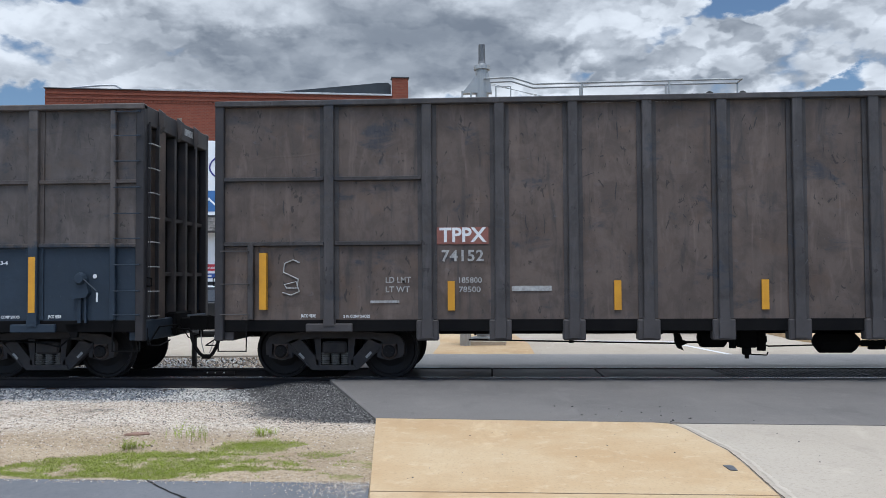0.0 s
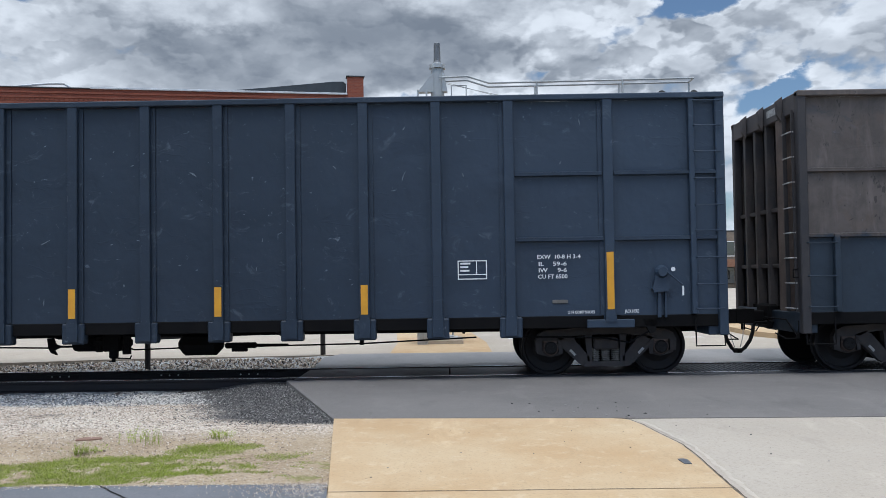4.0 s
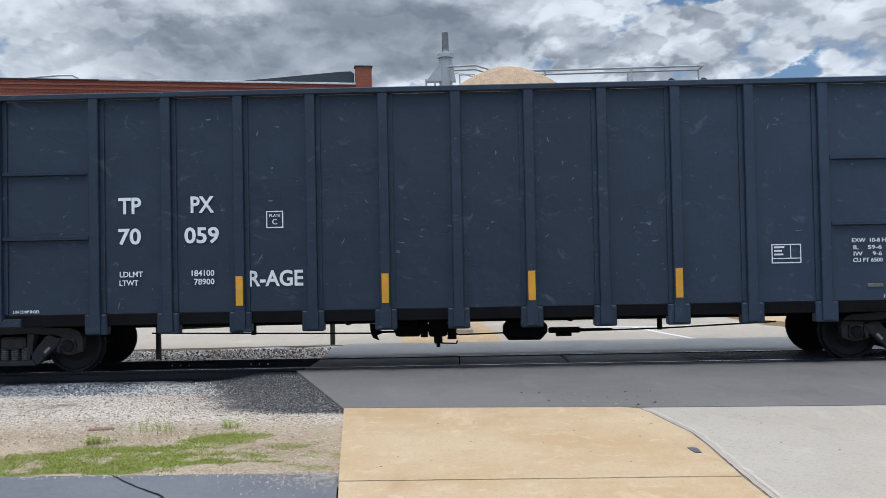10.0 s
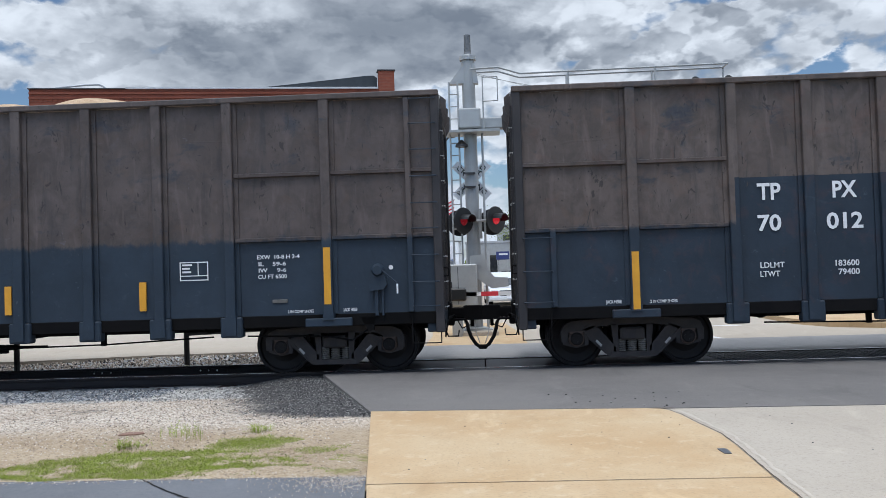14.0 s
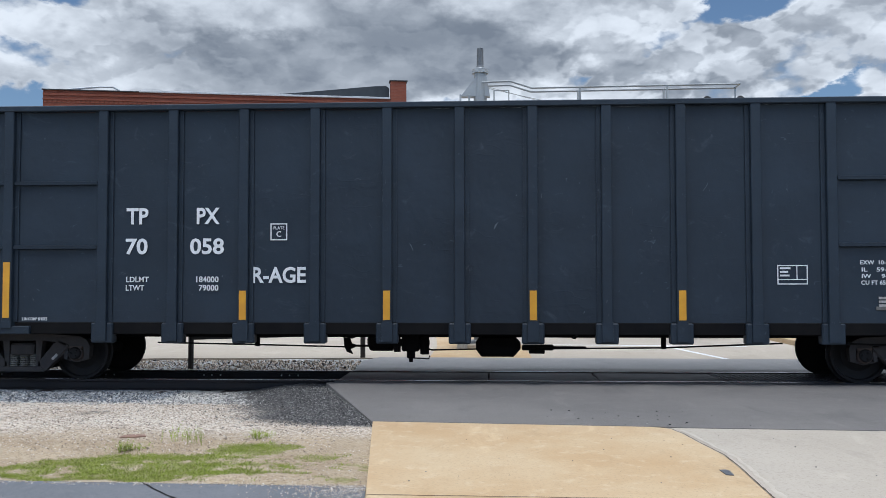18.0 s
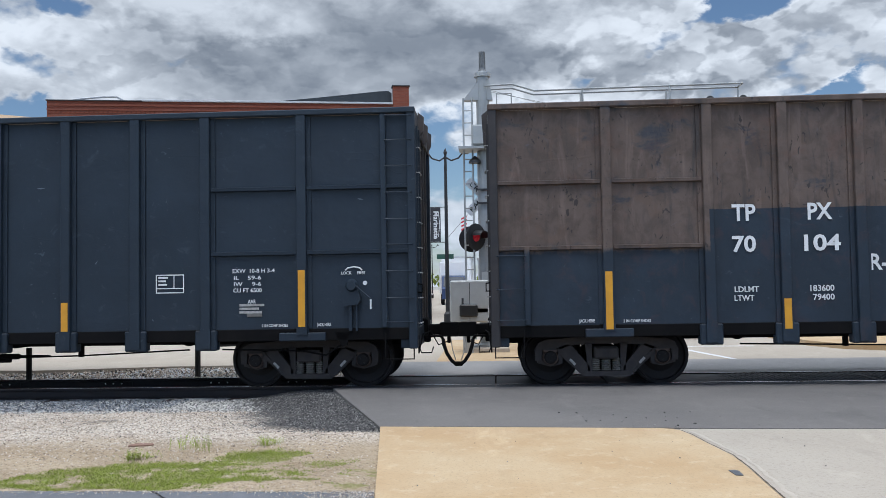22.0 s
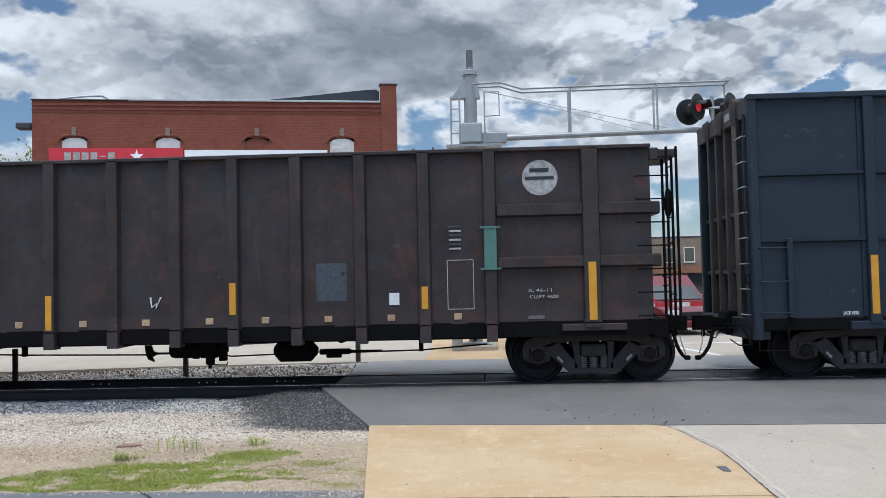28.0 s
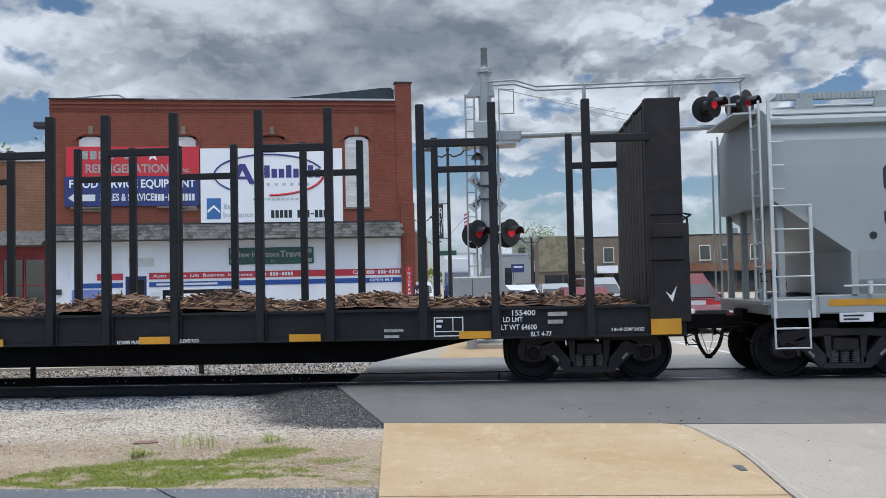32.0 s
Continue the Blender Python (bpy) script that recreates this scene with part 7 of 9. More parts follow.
# ------------------------------------------------------------------ the town beyond the rails
def brick_mat(name, c1, c2, mortar, size=0.21):
    m, n, b = blank(name)
    v = n.add("ShaderNodeTexCoord").outputs["Object"]
    x, y, z = n.split(v)
    comb = n.add("ShaderNodeCombineXYZ")
    n.put(comb.inputs[0], n.math("ADD", x, y))
    n.put(comb.inputs[1], z)
    t = n.add("ShaderNodeTexBrick")
    n.put(t.inputs["Vector"], comb.outputs[0])
    t.inputs["Scale"].default_value = 1.0
    t.inputs["Brick Width"].default_value, t.inputs["Row Height"].default_value = size, size * 0.36
    t.inputs["Mortar Size"].default_value = 0.008
    n.put(t.inputs["Color1"], c1)
    n.put(t.inputs["Color2"], c2)
    n.put(t.inputs["Mortar"], mortar)
    broad, run = n.noise(v, 0.5, 5.0, 0.6), n.noise(n.scaled(v, (2.0, 2.0, 0.3)), 1.0, 5.0, 0.6)
    col = n.mix(n.step(broad, 0.35, 0.7, 0.0, 0.45), t.outputs["Color"], tuple(c * 0.55 for c in c1))
    col = n.mix(n.step(run, 0.58, 0.75, 0.0, 0.35), col, tuple(c * 0.5 for c in c2))
    col = n.mix(n.step(n.noise(v, 1.7, 6.0, 0.7), 0.68, 0.74, 0.0, 0.4), col, (0.38, 0.27, 0.22))
    n.put(b.inputs["Base Color"], col)
    b.inputs["Roughness"].default_value = 0.85
    b.inputs["Specular IOR Level"].default_value = 0.2
    bumped(n, b, t.outputs["Fac"], -0.4, 0.01)
    return m


def sheet_glass(name, tint):
    m, n, b = blank(name)
    b.inputs["Base Color"].default_value = (*tint, 1)
    b.inputs["Roughness"].default_value, b.inputs["Metallic"].default_value = 0.06, 0.0
    b.inputs["Specular IOR Level"].default_value = 0.9
    return m


M_BRICK = brick_mat("red_brick", (0.225, 0.066, 0.040), (0.170, 0.050, 0.033), (0.19, 0.092, 0.068))
M_BRICK2 = brick_mat("brown_brick", (0.24, 0.115, 0.065), (0.19, 0.085, 0.05), (0.26, 0.17, 0.12))
M_BRICK3 = brick_mat("tan_brick", (0.21, 0.165, 0.125), (0.18, 0.14, 0.105), (0.25, 0.21, 0.17))
M_STONE = plain("rubble_stone", (0.28, 0.245, 0.155), (0.10, 0.09, 0.07), rough=0.9, scale=1.9, grain=8)
M_GLASS = sheet_glass("dark_window_glass", (0.02, 0.024, 0.028))
M_SIDING = plain("white_painted_siding", (0.80, 0.81, 0.83), (0.71, 0.72, 0.745), rough=0.6, scale=0.7, vary=0.02)
M_BOARD = plain("white_painted_boards", (0.66, 0.65, 0.63), (0.52, 0.51, 0.49), rough=0.7)
M_SHINGLE = plain("weathered_wood_shingle", (0.125, 0.118, 0.110), (0.048, 0.046, 0.044), rough=0.9, scale=5, vary=0.5)
M_TARP = plain("black_roof_membrane", (0.014, 0.019, 0.024), (0.030, 0.036, 0.042), rough=0.45)
M_COPING = plain("pale_metal_coping", (0.50, 0.51, 0.53), rough=0.5, metal=0.3)
M_SIGNRED = plain("sign_red", (0.50, 0.022, 0.035), (0.42, 0.02, 0.03), rough=0.5)
M_SIGNBLUE = plain("sign_navy", (0.018, 0.032, 0.14), (0.015, 0.026, 0.11), rough=0.5)
M_SIGNWHITE = plain("sign_white", (0.76, 0.77, 0.78), (0.68, 0.69, 0.71), rough=0.5, scale=0.6)
M_SIGNGREEN = plain("sign_green", (0.025, 0.085, 0.06), rough=0.5)
M_STRIPERED = plain("stripe_red", (0.55, 0.035, 0.05), rough=0.5)
M_STRIPEBLUE = plain("stripe_blue", (0.02, 0.075, 0.30), rough=0.5)
M_LILAC = plain("periwinkle_banner", (0.20, 0.27, 0.58), rough=0.6)
M_LOGO = plain("emblem_blue", (0.05, 0.16, 0.40), rough=0.5)
M_VIOLET = plain("emblem_violet", (0.055, 0.05, 0.23), rough=0.5)
M_REDWALL = plain("red_painted_wood", (0.23, 0.022, 0.022), (0.16, 0.02, 0.02), rough=0.6)
M_DARKTRIM = plain("dark_trim", (0.03, 0.03, 0.035), rough=0.5)
M_GALV = plain("pale_galvanised_steel", (0.36, 0.37, 0.37), (0.28, 0.29, 0.29), rough=0.45, metal=0.25, scale=2)
M_GREYSTEEL = plain("weathered_grey_steel", (0.16, 0.165, 0.17), (0.10, 0.105, 0.11), rough=0.5, metal=0.4, scale=6)
M_BLACK = plain("black_painted_metal", (0.012, 0.012, 0.013), rough=0.45)
M_LAMPRED = plain("red_signal_lens", (0.25, 0.01, 0.015), rough=0.25, emit=(1.0, 0.03, 0.05), strength=0.40)
M_DULLRED = plain("dim_red_signal_lens", (0.20, 0.012, 0.02), rough=0.25, emit=(1.0, 0.03, 0.05), strength=0.10)

# red brick corner building; its own x runs along the front, y into the block
W = 18.13
brick = thing("brick_building", "two-storey red brick corner building with signs and a shingled awning", "building", pose(-21.46, 40.6, -0.03, 0, 0, 10.8) @ Matrix.Diagonal((0.971, 1, 1, 1)))
wins = [(1.39, 2.60), (5.90, 7.10), (10.32, 11.52), (14.63, 15.86)]
# upper wall in strips round the window openings
segs = [0.0] + [e for w in wins for e in w] + [17.30]
for i in range(0, len(segs), 2):
    part("wall", Build().box(segs[i], 0, 4.3, segs[i + 1], 0.4, 9.15), M_BRICK, brick)
part("wall", Build().box(0, 0, 9.15, 17.30, 0.4, 10.95), M_BRICK, brick)
for (a, c) in wins:
    part("wall", Build().box(a, 0, 4.3, c, 0.4, 5.55), M_BRICK, brick)
part("wall", Build().box(17.30, -0.06, 4.3, W, 0.45, 11.87), M_BRICK, brick, "taller brick corner pier")
part("wall", Build().box(17.73, 0.45, 0, W, 16, 10.6), M_BRICK, brick)
part("wall", Build().box(0, 0.4, 0, 0.4, 16, 10.6), M_BRICK, brick)
part("wall", Build().box(0.4, 15.6, 0, 17.73, 16, 10.6), M_BRICK, brick)
part("roof", Build().box(0.4, 0.4, 10.3, 17.73, 15.6, 10.4), M_TARP, brick)
part("pilaster", Build().box(17.45, -0.16, 0, W + 0.05, 0.0, 5.75, 0.03), M_BRICK, brick, "brick corner pilaster")
part("coping", Build().box(-0.05, -0.10, 10.95, 4.6, 0.45, 11.0, 0.01), M_DARKTRIM, brick, "thin dark coping")
part("coping", Build().box(4.6, -0.10, 10.95, 17.28, 0.45, 11.04, 0.01), M_COPING, brick, "pale metal coping")
part("coping", Build().box(17.24, -0.12, 11.87, W + 0.06, 0.5, 11.93, 0.01), M_DARKTRIM, brick)
part("band", Build().box(0, -0.05, 10.71, 17.28, 0.0, 10.81).box(0, -0.07, 10.49, 17.28, 0.0, 10.56), M_BRICK, brick)
CORBEL = Build().prism([(-0.08, -0.035), (0.08, -0.035), (0.05, 0.0), (-0.05, 0.0)], "z", 10.36, 10.49).mesh("corbel", M_BRICK)
for i in range(76):
    part("corbel", CORBEL, None, brick, m=pose(0.12 + i * 0.226, 0, 0))
part("roof_membrane", Build().prism([(10.4, 11.05), (17.26, 11.05), (17.26, 11.62), (17.1, 11.74), (16.6, 11.72), (13.4, 11.36)], "y", 0.46, 1.6), M_TARP, brick, "loose black roof membrane", smooth=False)
part("roof_flashing", Build().pipe([(1.2, 0.2, 11.06), (2.6, 0.15, 11.2), (3.3, 0.17, 11.22), (3.6, 0.2, 11.06)], 0.05, 6), M_COPING, brick)
part("cornice_stub", Build().box(-0.75, -0.1, 9.55, 0.0, 0.5, 9.85, 0.05), M_DARKTRIM, brick)
for k, (a, c) in enumerate(wins):
    mid, mat = (a + c) / 2, (M_BRICK if k == 2 else M_BOARD)
    arch = [(a, 5.55), (c, 5.55), (c, 8.95), (mid + 0.42, 9.08), (mid + 0.2, 9.13), (mid - 0.2, 9.13), (mid - 0.42, 9.08), (a, 8.95)]
    wdw = part("window", Build().prism(arch, "y", 0.06, 0.14), mat, brick, "boarded arched window" if k != 2 else "bricked-up arched window")
    if k == 3:
        for j in range(22):
            part("slat", Build().box(a + 0.08, 0.03, 5.72 + j * 0.145, mid - 0.03, 0.06, 5.83 + j * 0.145), M_BOARD, wdw)
            part("slat", Build().box(mid + 0.03, 0.03, 5.72 + j * 0.145, c - 0.08, 0.06, 5.83 + j * 0.145), M_BOARD, wdw)
    part("sill", Build().box(a - 0.08, -0.08, 5.45, c + 0.08, 0.05, 5.56, 0.01), M_BRICK3, wdw)
    hood = [(mid + 0.78 * math.cos(t), 8.92 + 0.36 * math.sin(t)) for t in [math.pi * j / 8 for j in range(9)]]
    part("arch", Build().pipe([(x, -0.02, z) for x, z in hood], 0.07, 6), M_BRICK, wdw)
    part("keystone", Build().box(mid - 0.12, -0.10, 9.22, mid + 0.12, 0.0, 9.62, 0.02), M_BRICK3, wdw)

# signs on the upper wall
sign = part("sign_board", Build().box(0.80, -0.10, 7.16, 7.26, -0.02, 8.62, 0.01), M_SIGNRED, brick, "red trade sign")
letter_blocks("XXXX-X", 2.75, -0.11, 8.20, 2.5, 0.40, M_WORNWHITE, sign)
write("Inc.", 6.55, -0.11, 7.46, 0.26, M_WORNWHITE, sign, width=0.62)
write("REFRIGERATION", 3.75, -0.11, 7.52, 0.40, M_WORNWHITE, sign, width=4.0)
part("star", Build().prism([(5.0 + (0.34 if i % 2 == 0 else 0.14) * math.sin(math.pi * i / 5), 8.2 + (0.34 if i % 2 == 0 else 0.14) * math.cos(math.pi * i / 5)) for i in range(10)], "y", -0.115, -0.105), M_SIGNWHITE, sign)
sign = part("sign_board", Build().box(0.72, -0.10, 5.70, 7.26, -0.02, 7.15, 0.01), M_SIGNBLUE, brick, "navy blue trade sign")
write("FOOD SERVICE EQUIPMENT", 4.0, -0.11, 6.78, 0.38, M_SIGNWHITE, sign, width=6.1)
write("SALES & SERVICE", 3.75, -0.11, 6.12, 0.34, M_SIGNWHITE, sign, width=2.6)
letter_blocks("XXX-XXX-XXXX", 6.05, -0.11, 6.12, 2.0, 0.34, M_SIGNWHITE, sign)
part("arrow", Build().prism([(0.90, 6.12), (1.40, 6.48), (1.40, 6.28), (2.2, 6.28), (2.2, 5.96), (1.40, 5.96), (1.40, 5.78)], "y", -0.115, -0.105), M_SIGNWHITE, sign, "white arrow")
for x in (1.0, 5.2):
    part("ledge", Build().box(x, -0.14, 5.60, x + 1.5, 0.0, 5.68), M_BRICK3, brick)
sign = part("sign_board", Build().box(7.32, -0.10, 4.84, 14.48, -0.02, 8.52, 0.01), M_SIGNWHITE, brick, "large white business sign")
ring = [(10.75 + 2.75 * math.cos(t) , 7.20 + 1.02 * math.sin(t)) for t in [2 * math.pi * j / 40 for j in range(41)]]
part("ring", Build().pipe([(x, -0.105, z) for x, z in ring[2:26]], 0.045, 5), M_VIOLET, sign, "violet oval line")
part("ring", Build().pipe([(x, -0.105, z) for x, z in ring[30:41] + ring[:2]], 0.06, 5), M_SIGNRED, sign, "red oval line")
part("brand_mark", Build().prism([(8.75, 6.75), (9.1, 6.75), (9.55, 7.75), (9.25, 7.75)], "y", -0.112, -0.104).prism([(9.55, 7.75), (9.25, 7.75), (9.75, 6.75), (10.05, 6.75)], "y", -0.118, -0.108).box(9.0, -0.12, 6.98, 9.8, -0.105, 7.12), M_VIOLET, sign)
letter_blocks("XXxxXxXXx", 11.75, -0.11, 7.36, 3.3, 0.62, M_VIOLET, sign)
letter_blocks("xxxxxxxxxxx", 11.2, -0.11, 6.0, 2.6, 0.16, M_COPING, sign)
letter_blocks("X X X X X X X X", 11.3, -0.11, 6.72, 3.0, 0.14, M_COPING, sign)
part("emblem", Build().box(7.62, -0.112, 5.02, 8.32, -0.104, 6.05), M_LOGO, sign, "blue house emblem")
part("emblem_roof", Build().prism([(7.66, 5.45), (7.97, 5.72), (8.28, 5.42), (8.28, 5.3), (7.97, 5.58), (7.66, 5.32)], "y", -0.12, -0.114), M_SIGNWHITE, sign)
letter_blocks("Xxxx", 8.80, -0.11, 5.64, 0.66, 0.26, M_COPING, sign)
write("Insurance", 9.18, -0.11, 5.22, 0.26, M_COPING, sign, width=1.5)
letter_blocks("XXXXX XXX-XXXX", 12.35, -0.11, 5.24, 3.1, 0.38, M_BLACKTXT, sign)

# shingled awning, piece by piece
aw = part("awning", Build().prism([(-0.95, 4.02), (0.02, 4.80), (0.02, 3.98), (-0.90, 3.95)], "x", -0.02, 17.45), M_DARKTRIM, brick, "grey wooden shingle awning")
SH = Build().prism([(0.0, -0.012), (0.0, 0.038), (0.25, 0.212), (0.25, 0.190)], "x", -0.146, 0.146).mesh("shingle", M_SHINGLE)
random.seed(11)
for j in range(5):
    for i in range(59):
        part("shingle", SH, None, aw, m=pose(0.14 + i * 0.295 + (0.15 if j % 2 else 0), -0.985 + j * 0.195 + random.uniform(-0.02, 0.02), 4.00 + j * 0.157 + random.uniform(-0.012, 0.018), 0, random.uniform(-3.5, 3.5), random.uniform(-2, 2)))
part("ridge_board", Build().box(-0.02, -0.06, 4.78, 17.5, 0.02, 4.86), M_DARKTRIM, aw)

# shop front
part("front_wall", Build().box(0.0, 0.0, 0.0, 3.57, 0.35, 4.2).box(4.66, 0.0, 0.0, 17.45, 0.35, 4.2).box(3.57, 0.0, 2.32, 4.66, 0.35, 4.2), M_SIDING, brick, "white vertical siding")
BATTEN = Build().box(0, -0.012, 0.05, 0.015, 0.0, 3.95).mesh("batten", M_SIDING)
for i in range(88):
    if not 3.4 < 0.1 + i * 0.2 < 4.8:
        part("batten", BATTEN, None, brick, m=pose(0.1 + i * 0.2, 0, 0))
part("stripe", Build().box(2.24, -0.025, 2.11, 3.50, -0.013, 2.43).box(4.75, -0.025, 2.11, 17.44, -0.013, 2.43), M_STRIPERED, brick, "red painted stripe")
part("stripe", Build().box(1.5, -0.025, 1.74, 3.50, -0.013, 1.98).box(4.75, -0.025, 1.74, 17.44, -0.013, 1.98), M_STRIPEBLUE, brick, "blue painted stripe")
write("Auto  Home  Life  Business  Insurance", 7.4, -0.03, 2.27, 0.15, M_SIGNWHITE, brick, width=4.9)
letter_blocks("XXX-XXX-XXXX", 11.0, -0.03, 2.27, 1.8, 0.17, M_SIGNWHITE, brick)
write("Call", 15.15, -0.03, 2.27, 0.17, M_SIGNWHITE, brick, width=0.45)
letter_blocks("XXX-XXX-XXXX", 16.5, -0.03, 2.27, 1.75, 0.18, M_SIGNWHITE, brick)
bars(6.6, -0.03, 1.86, 3.0, 0.10, 1, M_SIGNWHITE, brick)
write("OPEN M-F", 16.4, -0.03, 1.86, 0.13, M_SIGNWHITE, brick, width=1.2)
door = part("door", Build().box(3.60, 0.05, 0.0, 3.74, 0.14, 2.28).box(4.50, 0.05, 0.0, 4.63, 0.14, 2.28).box(3.74, 0.05, 2.10, 4.50, 0.14, 2.28).box(3.74, 0.05, 0.0, 4.50, 0.14, 0.25), M_SIGNBLUE, brick, "blue-framed glass shop door")
part("pane", Build().box(3.74, 0.08, 0.25, 4.50, 0.10, 2.10), M_GLASS, door)
part("handle", Build().box(4.40, 0.0, 0.95, 4.44, 0.05, 1.25), M_GALV, door)
part("door_frame", Build().box(3.50, -0.03, 0.0, 3.60, 0.1, 2.42).box(4.63, -0.03, 0.0, 4.73, 0.1, 2.42).box(3.60, -0.03, 2.28, 4.63, 0.1, 2.42), M_SIDING, brick)
al = part("banner", Build().box(1.04, -0.05, 0.60, 2.62, -0.02, 1.66), M_LILAC, brick, "periwinkle blue banner")
part("emblem", Build().lathe([(-0.056, 0.17), (-0.05, 0.17)], "y", (1.36, 0, 1.12), 16), M_SIGNWHITE, al)
letter_blocks("XXXxxxxx", 2.05, -0.055, 1.12, 0.85, 0.22, M_SIGNWHITE, al)
gs = part("sign_board", Build().box(8.68, -0.10, 2.76, 12.94, -0.03, 3.58, 0.02), M_SIGNGREEN, brick, "dark green travel agency sign")
write("New Horizons", 10.1, -0.11, 3.24, 0.27, M_WORNWHITE, gs, width=2.2)
write("Travel", 11.85, -0.11, 3.24, 0.30, M_WORNWHITE, gs, width=1.2)
write("Inc.", 10.9, -0.11, 2.90, 0.12, M_WORNWHITE, gs)
for x in (8.85, 12.75):
    part("corner_ornament", Build().box(x - 0.09, -0.11, 2.84, x + 0.09, -0.10, 3.02).box(x - 0.09, -0.11, 3.3, x + 0.09, -0.10, 3.5), M_WORNWHITE, gs)
wn = part("window", Build().box(5.4, -0.02, 0.62, 9.2, 0.02, 1.58), M_GLASS, brick, "wide shop window with lettering")
bars(6.0, -0.03, 1.15, 0.9, 0.3, 1, M_SIGNWHITE, wn)
part("window_frame", Build().box(5.34, -0.04, 0.56, 9.26, 0.0, 0.62).box(5.34, -0.04, 1.58, 9.26, 0.0, 1.64), M_SIDING, wn)
part("notice", Build().box(4.85, -0.03, 1.05, 5.30, -0.012, 1.50), M_SIGNWHITE, brick)
write("OPEN", 5.07, -0.035, 1.22, 0.11, M_BLACKTXT, brick, width=0.36)
part("notice", Build().box(3.75, -0.03, 2.75, 5.0, -0.012, 3.15), M_BOARD, brick)
part("lamp_bracket", Build().pipe([(2.75, -0.03, 2.4), (2.75, -0.05, 3.2)], 0.03, 6).box(2.66, -0.2, 3.15, 2.84, -0.02, 3.32, 0.03), M_GALV, brick)
part("meter_box", Build().box(0.28, -0.1, 1.45, 0.55, 0.0, 1.72), M_DARKTRIM, brick)
vs = part("sign_board", Build().box(17.66, -0.24, 0.62, 17.98, -0.165, 2.50, 0.01), M_STRIPERED, brick, "narrow red upright sign")
for i, ch in enumerate("INSURANCE"):
    write(ch, 17.82, -0.25, 2.36 - i * 0.20, 0.14, M_SIGNWHITE, vs)

# lower brown building beside it
low = thing("brown_building", "lower brown brick building with a red painted shop front", "building", pose(-39.43, 37.16, -0.03, 0, 0, 10.8) @ Matrix.Diagonal((1, 1, 0.96, 1)))
part("wall", Build().box(0, 0, 4.3, 18.25, 0.4, 8.25), M_BRICK2, low)
part("wall", Build().box(0, 0.4, 0, 18.25, 14, 8.0), M_BRICK2, low)
part("coping", Build().box(-0.05, -0.08, 8.25, 18.25, 0.45, 8.33), M_COPING, low)
part("shop_front", Build().box(0, -0.02, 0, 18.2, 0.4, 3.95), M_REDWALL, low, "red painted wooden shop front")
part("awning", Build().prism([(-0.95, 4.0), (0.0, 4.75), (0.0, 3.95)], "x", 0, 18.2), M_SHINGLE, low)
for x in (13.2, 14.55, 16.2, 17.2):
    wd = part("window", Build().box(x, -0.05, 0.9, x + 0.85, -0.02, 3.3), M_GLASS, low)
    part("window_frame", Build().box(x - 0.06, -0.09, 0.84, x, -0.02, 3.36).box(x + 0.85, -0.09, 0.84, x + 0.91, -0.02, 3.36).box(x, -0.09, 2.0, x + 0.85, -0.05, 2.06).box(x, -0.09, 3.3, x + 0.85, -0.02, 3.36), M_REDWALL, wd)

# sandwich board at the corner
sb = thing("sandwich_board", "black sidewalk board with white hand lettering", "sign", pose(-3.45, 40.0, -0.02, 0, 0, -8))
part("panel", Build().prism([(-0.02, 0.12), (0.02, 0.12), (-0.18, 1.55), (-0.22, 1.55)], "x", -0.34, 0.34), M_BLACK, sb, m=pose(0, 0.0, 0))
part("panel", Build().prism([(-0.42, 0.0), (-0.38, 0.0), (-0.2, 1.55), (-0.24, 1.55)], "x", -0.34, 0.34), M_BLACK, sb)
for i, t in enumerate(("NEW", "HORIZONS", "TRAVEL")):
    write(t, 0, -0.325 + 0.04 * 0, 1.25 - i * 0.36, 0.2, M_SIGNWHITE, sb, width=0.56)


# level crossing signal with its cantilever
sig = thing("crossing_signal", "grey steel cantilever crossing signal with red flashing lights and crossbuck", "crossing signal", pose(-0.2, 22.0, -0.02))
part("foundation", Build().box(-0.55, -0.55, -0.1, 0.55, 0.55, 0.12, 0.03), M_CONC, sig)
part("base_flange", Build().lathe([(0.12, 0.34), (0.17, 0.34), (0.20, 0.2)], "z", n=16).box(-0.42, -0.3, 0.1, 0.42, 0.3, 0.15, 0.01), M_GALV, sig)
part("mast", Build().lathe([(0.15, 0.175), (6.95, 0.165)], "z", n=20), M_GALV, sig, smooth=False)
part("mast_cap", Build().lathe([(6.95, 0.21), (7.05, 0.21), (7.07, 0.12), (7.10, 0.11)], "z", n=14), M_GALV, sig)
part("spire", Build().lathe([(7.10, 0.105), (7.16, 0.088), (7.60, 0.082), (7.62, 0.04)], "z", n=12), M_GREYSTEEL, sig, "weathered grey steel spire")
part("cable_bracket", Build().prism([(-0.5, 6.35), (0.25, 6.35), (0.17, 6.85), (-0.1, 6.85)], "y", -0.12, 0.12), M_GALV, sig)
arm = part("arm", Build().rod((0.2, 0, 5.32), (6.62, 0, 5.40), 0.085, 12, 0.065).box(0.15, -0.16, 5.18, 0.9, 0.16, 5.46, 0.03), M_GALV, sig, "cantilever arm")
part("arm_clamp", Build().box(-0.28, -0.25, 5.2, 0.28, 0.25, 5.7, 0.03), M_GALV, arm)
part("platform", Build().box(-0.62, -0.5, 5.06, 0.75, 0.3, 5.12), M_GALV, sig)
for y in (-0.22, 0.22):
    part("handrail", Build().pipe([(0.05, y, 6.68), (0.75, y, 6.70), (1.30, y, 6.52), (6.45, y, 6.56)], 0.024, 6), M_GALV, arm)
